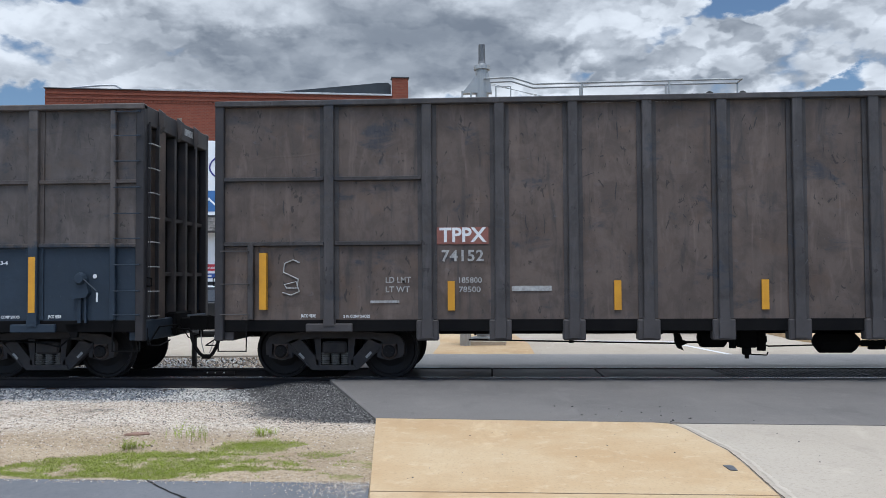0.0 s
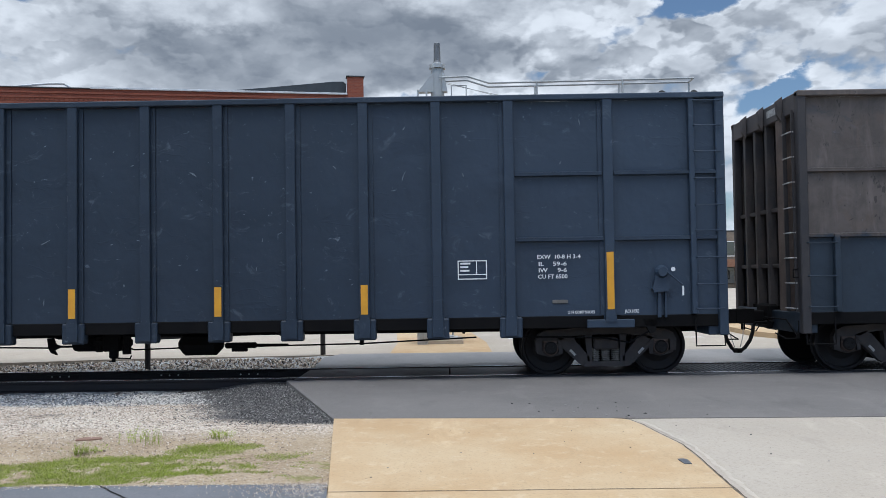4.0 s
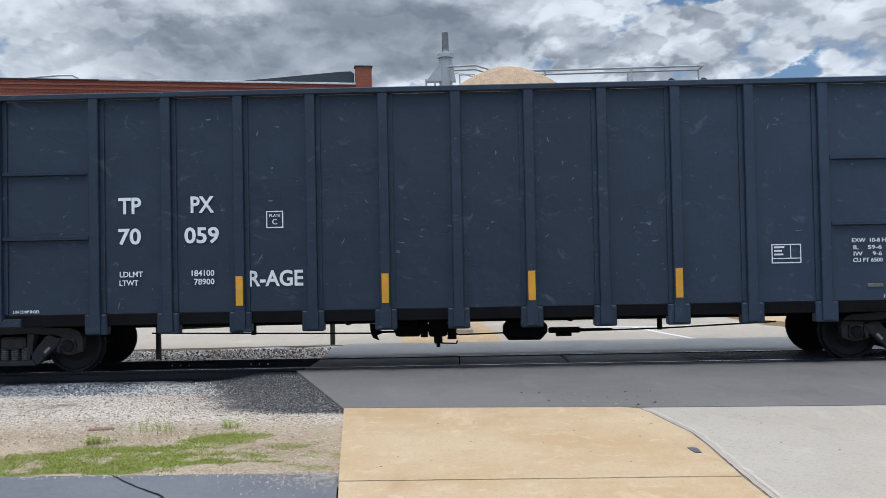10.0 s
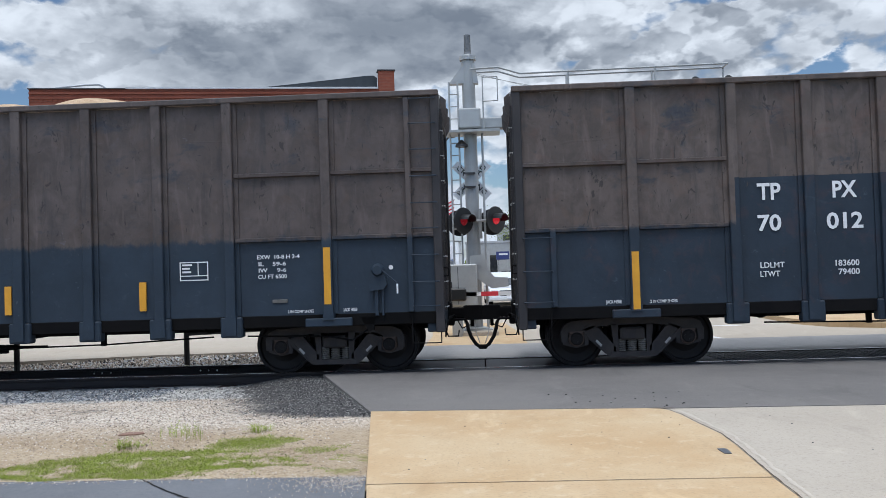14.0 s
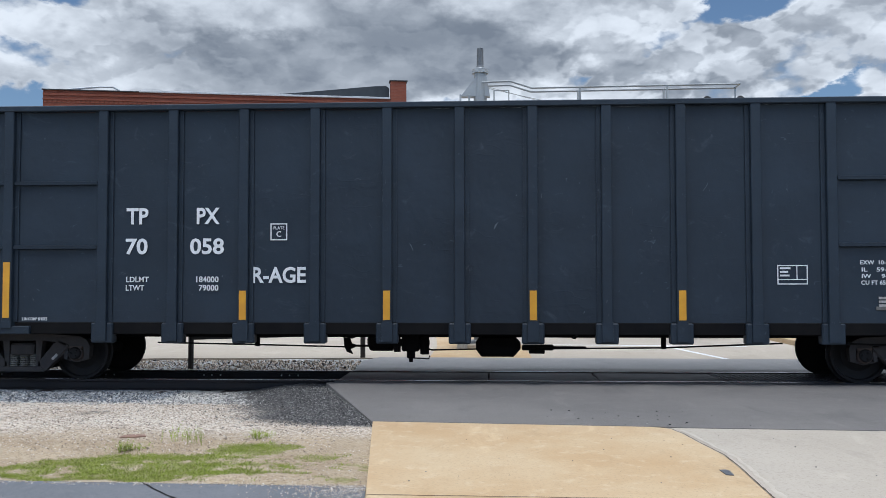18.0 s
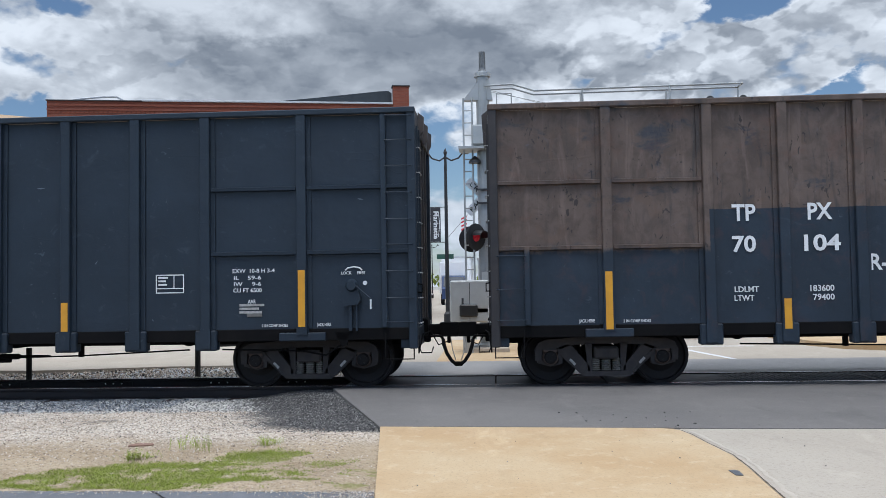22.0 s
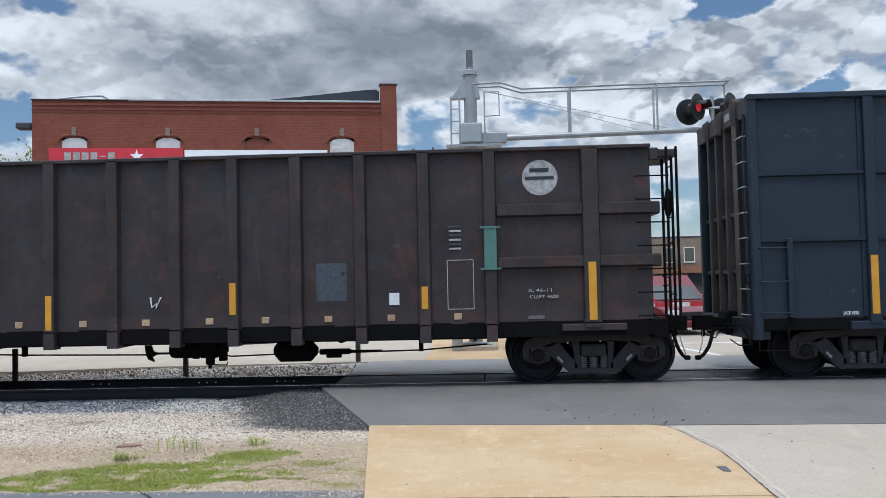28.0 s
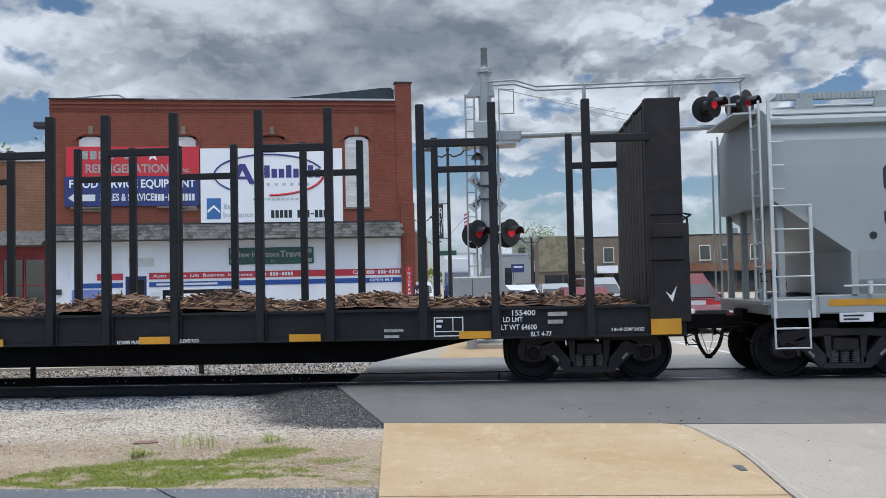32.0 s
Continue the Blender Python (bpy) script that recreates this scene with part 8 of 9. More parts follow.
part("handrail", Build().pipe([(6.45, -0.22, 6.56), (6.45, 0.22, 6.56), (6.45, 0.22, 5.45)], 0.024, 6), M_GALV, arm)
for x in (2.5, 4.66):
    for y in (-0.22, 0.22):
        part("rail_post", Build().rod((x, y, 5.38), (x, y, 6.54), 0.026, 6), M_GALV, arm)
part("cage", Build().pipe([(0.35, -0.3, 5.1), (0.35, -0.3, 6.45), (0.72, -0.3, 6.45), (0.72, -0.3, 5.85), (0.35, -0.3, 5.85)], 0.022, 6), M_GALV, arm)
for y, x in ((-0.1, 4.2), (0.1, 5.2)):
    part("stay_cable", Build().rod((0.1, y, 6.62), (x, y, 5.42), 0.008, 5), M_GALV, arm)
ladder = part("ladder", Build().rod((-0.50, -0.12, 0.3), (-0.50, -0.12, 6.4), 0.025, 6).rod((-0.28, -0.12, 0.3), (-0.28, -0.12, 6.4), 0.025, 6), M_GALV, sig)
for k in range(19):
    part("rung", Build().rod((-0.50, -0.12, 0.5 + k * 0.31), (-0.28, -0.12, 0.5 + k * 0.31), 0.014, 6), M_GALV, ladder)


def flasher(x, y, z, turn, lens, parent):
    f = part("light_housing", Build().lathe([(0.0, 0.33), (0.012, 0.335), (0.02, 0.13), (0.24, 0.11), (0.26, 0.02)], "y", n=24), M_BLACK, parent, "black round signal target", m=pose(x, y, z, 0, 0, turn))
    part("lens", Build().lathe([(-0.02, 0.05), (-0.012, 0.115), (0.0, 0.12)], "y", n=18), lens, f, "red signal lens")
    b = Build()
    for i in range(9):
        a0, a1 = math.pi * (i - 0.6) / 7.8, math.pi * (i + 0.4) / 7.8
        if i < 8:
            b.add([(0.16 * math.cos(a0), -0.005, 0.16 * math.sin(a0)), (0.16 * math.cos(a1), -0.005, 0.16 * math.sin(a1)), (0.14 * math.cos(a1), -0.30, 0.14 * math.sin(a1)), (0.14 * math.cos(a0), -0.30, 0.14 * math.sin(a0))], [(0, 1, 2, 3)])
    part("hood", b, M_BLACK, f)
    return f


for px, pz in ((0.18, 2.86), (6.025, 5.89)):
    part("light_bar", Build().rod((px - 0.42, -0.22, pz), (px + 0.42, -0.22, pz), 0.035, 8).rod((px, -0.2, pz - 0.45), (px, -0.2, pz + 0.3), 0.05, 8), M_GALV, sig)
    flasher(px - 0.40, -0.42, pz, 46, M_DULLRED if pz < 3 else M_LAMPRED, sig)
    flasher(px + 0.40, -0.42, pz, 46, M_DULLRED if pz > 3 else M_LAMPRED, sig)
    flasher(px - 0.52, 0.10, pz - 0.03, 190, M_DULLRED, sig)
    flasher(px + 0.30, 0.10, pz - 0.03, 190, M_DULLRED, sig)
cb = part("crossbuck", Build().box(-0.60, -0.225, -0.115, 0.60, -0.205, 0.115), M_SIGNWHITE, sig, "white crossbuck board", m=pose(0, 0.45, 3.92, 0, 45, 0))
write("CROSSING", 0, -0.23, 0, 0.13, M_BLACKTXT, cb, width=1.0)
cb = part("crossbuck", Build().box(-0.60, -0.25, -0.115, 0.60, -0.23, 0.115), M_SIGNWHITE, sig, "white crossbuck board", m=pose(0, 0.45, 3.92, 0, -45, 0))
write("RAILROAD", 0, -0.255, 0, 0.13, M_BLACKTXT, cb, width=1.0)
part("bell", Build().lathe([(4.72, 0.16), (4.78, 0.15), (4.86, 0.07), (4.90, 0.02)], "z", (-0.22, -0.25, 0), 14), M_BLACK, sig)
part("gate_bracket", Build().prism([(-0.10, 1.98), (0.26, 2.02), (0.34, 1.62), (0.50, 1.44), (0.82, 1.42), (0.84, 1.20), (0.42, 1.16), (0.05, 1.42), (-0.10, 1.62)], "y", -0.42, -0.30).lathe([(-0.46, 0.05), (-0.42, 0.05)], "y", (0.14, 0, 1.78), 10), M_GALV, sig, "grey steel gate bracket")
part("conduit", Build().pipe([(0.30, -0.10, 0.2), (0.30, -0.12, 5.1)], 0.030, 7), M_GALV, sig)
part("sign_clamp", Build().box(-0.20, -0.24, 3.70, 0.10, -0.16, 3.74).box(-0.20, -0.24, 4.04, 0.10, -0.16, 4.08), M_DARKTRIM, sig)
# control box and lowered gate
gb = thing("crossing_gate", "grey gate machine with a lowered red and white striped arm", "crossing gate", pose(-0.75, 21.5, -0.02))
part("box", Build().box(-0.33, -0.25, 0.75, 0.62, 0.25, 1.78, 0.03), M_GALV, gb)
part("pedestal", Build().rod((0.1, 0, 0.0), (0.1, 0, 0.8), 0.14, 12), M_GALV, gb)
part("door_seam", Build().box(0.14, -0.257, 0.8, 0.155, -0.25, 1.72).box(-0.05, -0.262, 1.2, 0.0, -0.25, 1.35), M_DARKTRIM, gb)
g = part("arm", Build().box(-0.10, -0.19, 0.99, 6.9, -0.178, 1.09), M_SIGNWHITE, gb, "red and white striped arm", m=pose(0.4, -0.06, 0))
part("counterweight", Build().box(-0.5, -0.26, 0.89, -0.06, -0.14, 1.19, 0.03), M_BLACK, g)
for i in range(8):
    part("stripe", Build().box(0.30 + i * 0.84, -0.196, 0.985, 0.72 + i * 0.84, -0.172, 1.095), M_STRIPERED, g)
for x in (2.15, 4.45, 6.55):
    part("gate_lamp", Build().lathe([(-0.24, 0.05), (-0.19, 0.06), (-0.14, 0.05)], "y", (x, 0, 1.15), 10), M_LAMPRED, g)


# street lamps
def street_lamp(x, y, h, banner, label):
    p = thing("street_lamp", label, "street lamp", pose(x, y, -0.03), "black street lamps")
    part("post", Build().lathe([(0, 0.17), (0.5, 0.16), (0.6, 0.09), (h - 0.4, 0.06), (h, 0.05)], "z", n=12), M_BLACK, p)
    part("finial", Build().lathe([(h, 0.05), (h + 0.12, 0.08), (h + 0.3, 0.01)], "z", n=8), M_BLACK, p)
    for s in (-1, 1):
        pts = [(s * 0.05, 0, h - 0.1), (s * 0.25, 0, h - 0.22), (s * 0.55, 0, h - 0.12), (s * 0.75, 0, h + 0.12), (s * 0.8, 0, h + 0.2)]
        a = part("arm", Build().pipe(pts, 0.035, 6), M_BLACK, p)
        part("lamp_head", Build().lathe([(h + 0.05, 0.16), (h + 0.16, 0.13), (h + 0.25, 0.03)], "z", (s * 0.82, 0, 0), 12), M_BLACK, a)
    if banner:
        bn = part("banner", Build().box(-0.66, -0.01, 3.50, -0.24, 0.01, 4.92), M_DARKTRIM, p, "dark banner with white town name")
        part("banner_rod", Build().rod((0, 0, 4.94), (-0.72, 0, 4.94), 0.015, 6).rod((0, 0, 3.48), (-0.72, 0, 3.48), 0.015, 6), M_BLACK, bn)
        o = write("Marinette", -0.44, -0.016, 4.2, 0.2, M_SIGNWHITE, bn, width=1.15)
        o.matrix_basis = pose(-0.44, -0.016, 4.2, 0, 90, 0)
        part("swoosh", Build().pipe([(-0.32, -0.015, 4.75), (-0.28, -0.015, 4.2), (-0.34, -0.015, 3.7)], 0.012, 5), M_SIGNWHITE, bn)
        part("street_sign", Build().box(-0.42, -0.02, 2.78, 0.28, 0.02, 2.98), M_SIGNGREEN, p)
        fl = part("flag_staff", Build().rod((0, 0, 3.6), (0.9, -0.1, 4.6), 0.012, 5), M_GALV, p)
        for k in range(7):
            part("flag_stripe", Build().prism([(0.62, 4.45 - k * 0.075), (0.85, 4.56 - k * 0.075), (0.85, 4.49 - k * 0.075), (0.62, 4.38 - k * 0.075)], "y", -0.1, -0.09), M_STRIPERED if k % 2 == 0 else M_SIGNWHITE, fl)
    return p


street_lamp(-1.93, 36.0, 7.1, True, "black street lamp with a town banner and small flag")
street_lamp(-6.4, 75.0, 7.2, False, "black two-armed street lamp along the street")
street_lamp(2.8, 70.0, 4.9, False, "slim black street lamp near a traffic light")
street_lamp(-8.5, 120.0, 7.2, False, "black two-armed street lamp along the street")


# vehicles
def vehicle(name, label, x, y, turn, paint, long=4.6, wide=1.82, high=1.48, suv=False, group="waiting cars"):
    """A car whose nose points to -y; wheels, glass, lights and bumpers are parts."""
    v = thing(name, label, "car", pose(x, y, -0.03, 0, 0, turn), group)
    L, W2, H = long / 2, wide / 2, high
    hood, belt = (0.98 if suv else 0.86), (1.02 if suv else 0.90)
    side = [(-L, 0.32), (-L + 0.04, 0.66), (-L + 0.25, 0.78), (-L * 0.42, hood), (L * (0.98 if suv else 0.75), belt), (L, belt - 0.1), (L, 0.35), (L - 0.1, 0.24), (-L + 0.12, 0.22)]
    rings = []
    for k, w in ((0, 0.86), (1, 0.97), (2, 1.0), (3, 1.0), (4, 0.97), (5, 0.86)):
        xx = (-W2, -W2 * 0.96, -W2 * 0.5, W2 * 0.5, W2 * 0.96, W2)[k]
        rings.append([(xx, a * (0.96 if k in (0, 5) else 1.0), 0.05 + (z - 0.05) * (0.97 if k in (0, 5) else 1.0)) for a, z in side])
    b, n = Build(), len(side)
    b.add([p for r in rings for p in r], [(i * n + j, i * n + (j + 1) % n, (i + 1) * n + (j + 1) % n, (i + 1) * n + j) for i in range(5) for j in range(n)] + [tuple(range(n)), tuple(5 * n + j for j in range(n - 1, -1, -1))])
    body = part("body", b, paint, v, smooth=False)
    f0, f1, r0, r1 = -L * 0.44, -L * 0.06, L * (0.86 if suv else 0.42), L * (0.96 if suv else 0.74)
    base, top = W2 * 0.93, W2 * 0.74
    q = [(-base, f0, belt - 0.04), (base, f0, belt - 0.04), (base, r1, belt - 0.02), (-base, r1, belt - 0.02), (-top, f1, H), (top, f1, H), (top, r0, H), (-top, r0, H)]
    part("cabin", Build().add(q, [(0, 1, 5, 4), (1, 2, 6, 5), (2, 3, 7, 6), (3, 0, 4, 7), (4, 5, 6, 7)]), paint, v)
    o = 0.012
    part("windscreen", Build().add([(-base * 0.9, f0 + 0.04 - o, belt + 0.02), (base * 0.9, f0 + 0.04 - o, belt + 0.02), (top * 0.93, f1 - 0.03 - o, H - 0.06), (-top * 0.93, f1 - 0.03 - o, H - 0.06)], [(0, 1, 2, 3)]), M_GLASS, v, "reflecting windscreen")
    for s in (-1, 1):
        part("side_window", Build().add([(s * (base + o - 0.015), f0 + 0.3, belt + 0.03), (s * (base + o - 0.015), r1 - 0.25, belt + 0.03), (s * (top + o + 0.01), r0 - 0.08, H - 0.07), (s * (top + o + 0.01), f1 + 0.1, H - 0.07)], [(0, 1, 2, 3)]), M_GLASS, v)
        part("headlight", Build().box(min(s * W2 * 0.56, s * W2 * 0.9), -L - 0.01, 0.60, max(s * W2 * 0.56, s * W2 * 0.9), -L + 0.12, 0.74, 0.02), M_SIGNWHITE, v)
        part("tail_light", Build().box(min(s * W2 * 0.6, s * W2 * 0.92), L - 0.08, 0.66, max(s * W2 * 0.6, s * W2 * 0.92), L + 0.01, 0.84, 0.02), M_STRIPERED, v)
        part("mirror", Build().box(min(s * W2 * 0.95, s * W2 * 1.12), f0 + 0.25, belt - 0.02, max(s * W2 * 0.95, s * W2 * 1.12), f0 + 0.38, belt + 0.12, 0.03), paint, v)
        for yy in (-L * 0.62, L * 0.60):
            w = part("wheel", Build().lathe([(-0.10, 0.22), (-0.11, 0.31), (-0.07, 0.33), (0.07, 0.33), (0.11, 0.31), (0.10, 0.22)], "x", (s * (W2 - 0.10), yy, 0.33), 18), M_RUBBER, v)
            part("rim", Build().lathe([(s * 0.085, 0.22), (s * 0.115, 0.05)], "x", (s * (W2 - 0.10), yy, 0.33), 12), M_GALV, w)
    part("grille", Build().box(-W2 * 0.5, -L - 0.012, 0.46, W2 * 0.5, -L + 0.05, 0.70, 0.02), M_BLACK, v)
    part("bumper", Build().box(-W2 * 0.9, -L - 0.03, 0.26, W2 * 0.9, -L + 0.1, 0.44, 0.04), paint, v)
    part("plate", Build().box(-0.16, -L - 0.04, 0.36, 0.16, -L - 0.028, 0.47), M_SIGNWHITE, v)
    return v


def car_coat(name, c):
    m = plain(name, c, tuple(v * 0.92 for v in c), rough=0.22, vary=0.0, bump=0.0)
    return m


C_WHITE, C_SILVER, C_RED, C_DARK, C_BLUE = (car_coat("car_" + k, c) for k, c in (("white", (0.62, 0.64, 0.66)), ("silver", (0.34, 0.36, 0.37)), ("maroon", (0.16, 0.02, 0.03)), ("black", (0.015, 0.016, 0.018)), ("blue", (0.03, 0.05, 0.12))))
vehicle("sedan", "white sedan waiting at the lowered gate", 1.05, 40.3, 3, C_WHITE)
vehicle("sedan", "silver sedan waiting behind the white one", 3.1, 47.5, 4, C_SILVER)
vehicle("suv", "pale grey sport utility vehicle waiting at the gate", 4.9, 42.3, 6, C_SILVER, 4.7, 1.9, 1.74, True)
vehicle("suv", "dark maroon older wagon waiting at the crossing", 5.85, 28.3, 10, C_RED, 4.8, 1.9, 1.78, True)
vehicle("sedan", "dark red sedan waiting at the lowered gate", 2.80, 28.2, 4, C_RED, 4.5, 1.78, 1.42)
vehicle("sedan", "dark sedan farther along the street", 2.0, 60, 3, C_DARK)
vehicle("suv", "white wagon parked before the shop front", -11.75, 37.0, 96, C_WHITE, 4.3, 1.78, 1.42, True)
vehicle("sedan", "black sedan parked in the concrete lot", -9.3, 30.5, 90, C_DARK, 4.6, 1.8, 1.4)
vehicle("suv", "white sport utility vehicle parked along the side street", -5.6, 64, 5, C_WHITE, 4.7, 1.9, 1.75, True)
vehicle("suv", "silver sport utility vehicle parked along the side street", -5.3, 56, 5, C_SILVER, 4.7, 1.9, 1.7, True)
# delivery truck down the street
dt = thing("box_truck", "white box truck parked down the side street", "truck", pose(-3.6, 78, -0.03, 0, 0, 4))
part("cargo_box", Build().box(-1.25, -0.5, 1.0, 1.25, 6.0, 3.8, 0.04), M_SIGNWHITE, dt)
part("cab", Build().prism([(-2.3, 0.5), (-2.3, 1.4), (-1.9, 1.6), (-1.5, 2.5), (-0.55, 2.6), (-0.55, 0.5)], "x", -1.1, 1.1), C_BLUE, dt)
part("windscreen", Build().add([(-0.95, -1.92, 1.62), (0.95, -1.92, 1.62), (0.9, -1.53, 2.45), (-0.9, -1.53, 2.45)], [(0, 1, 2, 3)]), M_GLASS, dt)
for s in (-1, 1):
    for yy in (-1.5, 4.2):
        part("wheel", Build().lathe([(-0.14, 0.3), (-0.13, 0.47), (0.13, 0.47), (0.14, 0.3)], "x", (s * 1.0, yy, 0.48), 16), M_RUBBER, dt)

# tan stone and brick building across the street
far = thing("stone_front_building", "two-storey tan brick building with a rubble stone front", "building", pose(4.6, 95, -0.03, 0, 0, -1))
part("stone_front", Build().box(0, -0.2, 2.6, 4.0, 0.3, 6.4), M_STONE, far, "rubble stone facade")
part("wall", Build().box(4.0, 0, 0, 34, 0.4, 6.15).box(0, 0.3, 0, 4.0, 0.6, 6.2).box(0, 0.4, 0, 0.4, 18, 6.1), M_BRICK3, far)
part("wall", Build().box(0, 0.0, 0, 34, 0.05, 2.6), M_BRICK3, far)
part("roof", Build().box(0, 0, 6.1, 34, 18, 6.2), M_TARP, far)
part("coping", Build().box(3.9, -0.06, 6.15, 34.1, 0.5, 6.26), M_DARKTRIM, far)
for x in (4.8, 7.0, 9.6, 12.2, 15.0, 17.2, 19.4, 22.5, 25.5):
    w = part("window", Build().box(x, -0.05, 3.6, x + 1.0, 0.0, 5.0), M_GLASS, far)
    part("window_frame", Build().box(x - 0.08, -0.07, 3.52, x, 0, 5.08).box(x + 1.0, -0.07, 3.52, x + 1.08, 0, 5.08).box(x, -0.07, 5.0, x + 1.0, 0, 5.08).box(x - 0.12, -0.12, 3.42, x + 1.12, 0, 3.52), M_BOARD, w)
part("fascia", Build().box(9.0, -0.5, 2.3, 34, 0.0, 3.1), M_BRICK2, far)
for x in (0.6, 2.6, 5.0, 8.0, 11.0, 14.0, 17.5, 21.0, 24.5):
    part("shop_window", Build().box(x, -0.06, 0.5, x + 1.9, -0.01, 2.2), M_GLASS, far)
part("signboard", Build().box(6.2, -0.4, 2.3, 8.4, -0.3, 3.1), M_SIGNWHITE, far)
part("roof_vent", Build().box(21.3, 3, 6.2, 22.0, 4, 7.0), M_GALV, far)


def block(name, label, x0, x1, y, h, deep, material, storeys=2):
    """A farther town building with rows of windows."""
    t = thing(name, label, "building", pose(x0, y, -0.03))
    wide = x1 - x0
    part("wall", Build().box(0, 0, 0, wide, deep, h), material, t)
    part("parapet", Build().box(-0.1, -0.1, h, wide + 0.1, deep + 0.1, h + 0.25), M_COPING, t)
    for k in range(storeys):
        z = 0.9 + k * (h - 0.5) / storeys
        for i in range(max(1, int(wide / 2.6))):
            part("window", Build().box(0.7 + i * 2.6, -0.05, z, 1.9 + i * 2.6, 0.0, z + (h / storeys) * 0.5), M_GLASS, t)
    return t


block("shop_building", "low grey commercial building down the street", -2.2, 4.2, 120, 5.2, 14, M_GALV, 1)
block("brick_block", "distant brown brick block along the street", -18, -9.2, 96, 7.5, 20, M_BRICK2, 2)
block("pale_block", "distant pale commercial block along the street", -9, -4, 150, 6.5, 20, M_SIDING, 2)
block("grey_block", "distant grey flat-roofed block", 3, 16, 150, 9.0, 20, M_GALV, 2)
block("long_block", "long low tan building beyond the road", 40, 75, 110, 6.0, 20, M_BRICK3, 2)
block("left_block", "brown brick block behind the shops", -75, -44, 46, 7.2, 15, M_BRICK2, 2)
bs = thing("bank_sign", "blue and white sign board on posts", "sign", pose(1.9, 80, -0.03))
part("board", Build().box(-0.6, -0.1, 2.45, 0.6, 0.1, 3.2, 0.02), M_SIGNBLUE, bs)
part("post", Build().box(-0.5, -0.05, 0, -0.4, 0.05, 2.45).box(0.4, -0.05, 0, 0.5, 0.05, 2.45), M_GALV, bs)
bars(0.05, -0.11, 2.95, 0.8, 0.16, 1, M_SIGNWHITE, bs)
gp = thing("fuel_price_sign", "red fuel station price sign on a dark post", "sign", pose(10.15, 60, -0.03))
part("post", Build().box(-0.25, -0.15, 0, 0.25, 0.15, 1.9), M_DARKTRIM, gp)
part("cabinet", Build().box(-0.62, -0.15, 1.9, 0.62, 0.15, 5.3, 0.03), M_SIGNRED, gp)
part("name_panel", Build().box(-0.56, -0.17, 4.75, 0.56, -0.15, 5.2), M_SIGNWHITE, gp)
bars(0, -0.18, 4.97, 0.8, 0.2, 1, M_SIGNRED, gp)
for z in (4.0, 3.35):
    part("display", Build().box(-0.45, -0.17, z, 0.45, -0.15, z + 0.5), M_BLACK, gp)
    bars(0, -0.18, z + 0.25, 0.6, 0.3, 1, M_SIGNGREEN if z < 3.6 else M_DULLRED, gp)
part("poster", Build().box(-0.45, -0.17, 2.1, 0.45, -0.15, 3.0), M_SIGNWHITE, gp)


# trees and far wood line
def tree(x, y, h, r, seed, label, leaf):
    rnd = random.Random(seed)
    t = thing("tree", label, "tree", pose(x, y, -0.05), "town trees")
    b = Build().rod((0, 0, 0), (0.1, 0, h * 0.5), 0.22, 8, 0.14).rod((0.1, 0, h * 0.5), (0, 0.1, h * 0.85), 0.14, 7, 0.05)
    tips = []
    for i in range(11):
        a, z = rnd.uniform(0, 6.28), rnd.uniform(0.42, 0.8) * h
        tip = Vector((r * 0.8 * math.cos(a), r * 0.8 * math.sin(a), z + rnd.uniform(0.1, 0.3) * h))
        b.rod((0.05, 0.03, z), tip, 0.06, 5, 0.02)
        tips.append(tip)
    part("trunk", b, M_TIE, t)
    c = Build()
    for i in range(1500):
        p = rnd.choice(tips) + Vector((rnd.gauss(0, r * 0.28), rnd.gauss(0, r * 0.28), rnd.gauss(0, r * 0.22)))
        m = Matrix.Translation(p) @ Euler((rnd.uniform(0, 6), rnd.uniform(0, 6), rnd.uniform(0, 6))).to_matrix().to_4x4()
        s = rnd.uniform(0.08, 0.17)
        c.add([m @ Vector(q) for q in ((-s, 0, 0), (0, -s * 0.5, 0.02), (s, 0, 0), (0, s * 0.5, 0.03))], [(0, 1, 2, 3)])
    part("crown", c, leaf, t, "loose young spring leaves")
    return t


tree(-33.5, 60, 11.6, 2.6, 1, "slim tree with thin spring foliage behind the shops", M_GRASS[1])
tree(-38.0, 62, 11.0, 2.8, 2, "slim tree with thin spring foliage behind the shops", M_GRASS[1])
tree(5.5, 135, 9.5, 3.5, 3, "leafy street tree in the distance", M_GRASS[1])
rnd = random.Random(5)
c = Build()
for i in range(2600):
    a = rnd.uniform(-420, 420)
    z = max(0.4, rnd.random() ** 0.5 * (7 + 2.5 * noise.noise((a * 0.03, 0, 0)) + 2 * noise.noise((a * 0.11, 3, 0))))
    s = rnd.uniform(0.6, 1.6)
    m = Matrix.Translation((a, 430 + rnd.uniform(-8, 8), z)) @ Euler((rnd.uniform(0, 6), rnd.uniform(0, 6), rnd.uniform(0, 6))).to_matrix().to_4x4()
    c.add([m @ Vector(q) for q in ((-s, 0, 0), (0, -s, 0.1), (s, 0, 0), (0, s, 0.2))], [(0, 1, 2, 3)])
thing("far_woods", "distant green line of trees", "woods", kind="stuff", data=c, material=M_GRASS[1])
# plain walls that close the place behind the camera
bk = thing("shop_behind", "plain pale brick building behind the parking lot", "building", pose(-25, -22, -0.05))
part("wall", Build().box(0, 0, 0, 50, 4, 5.5), M_BRICK3, bk)

# ------------------------------------------------------------------ small things on the near ground
random.seed(21)


def on_verge(x, y):
    return verge_height(x, y)


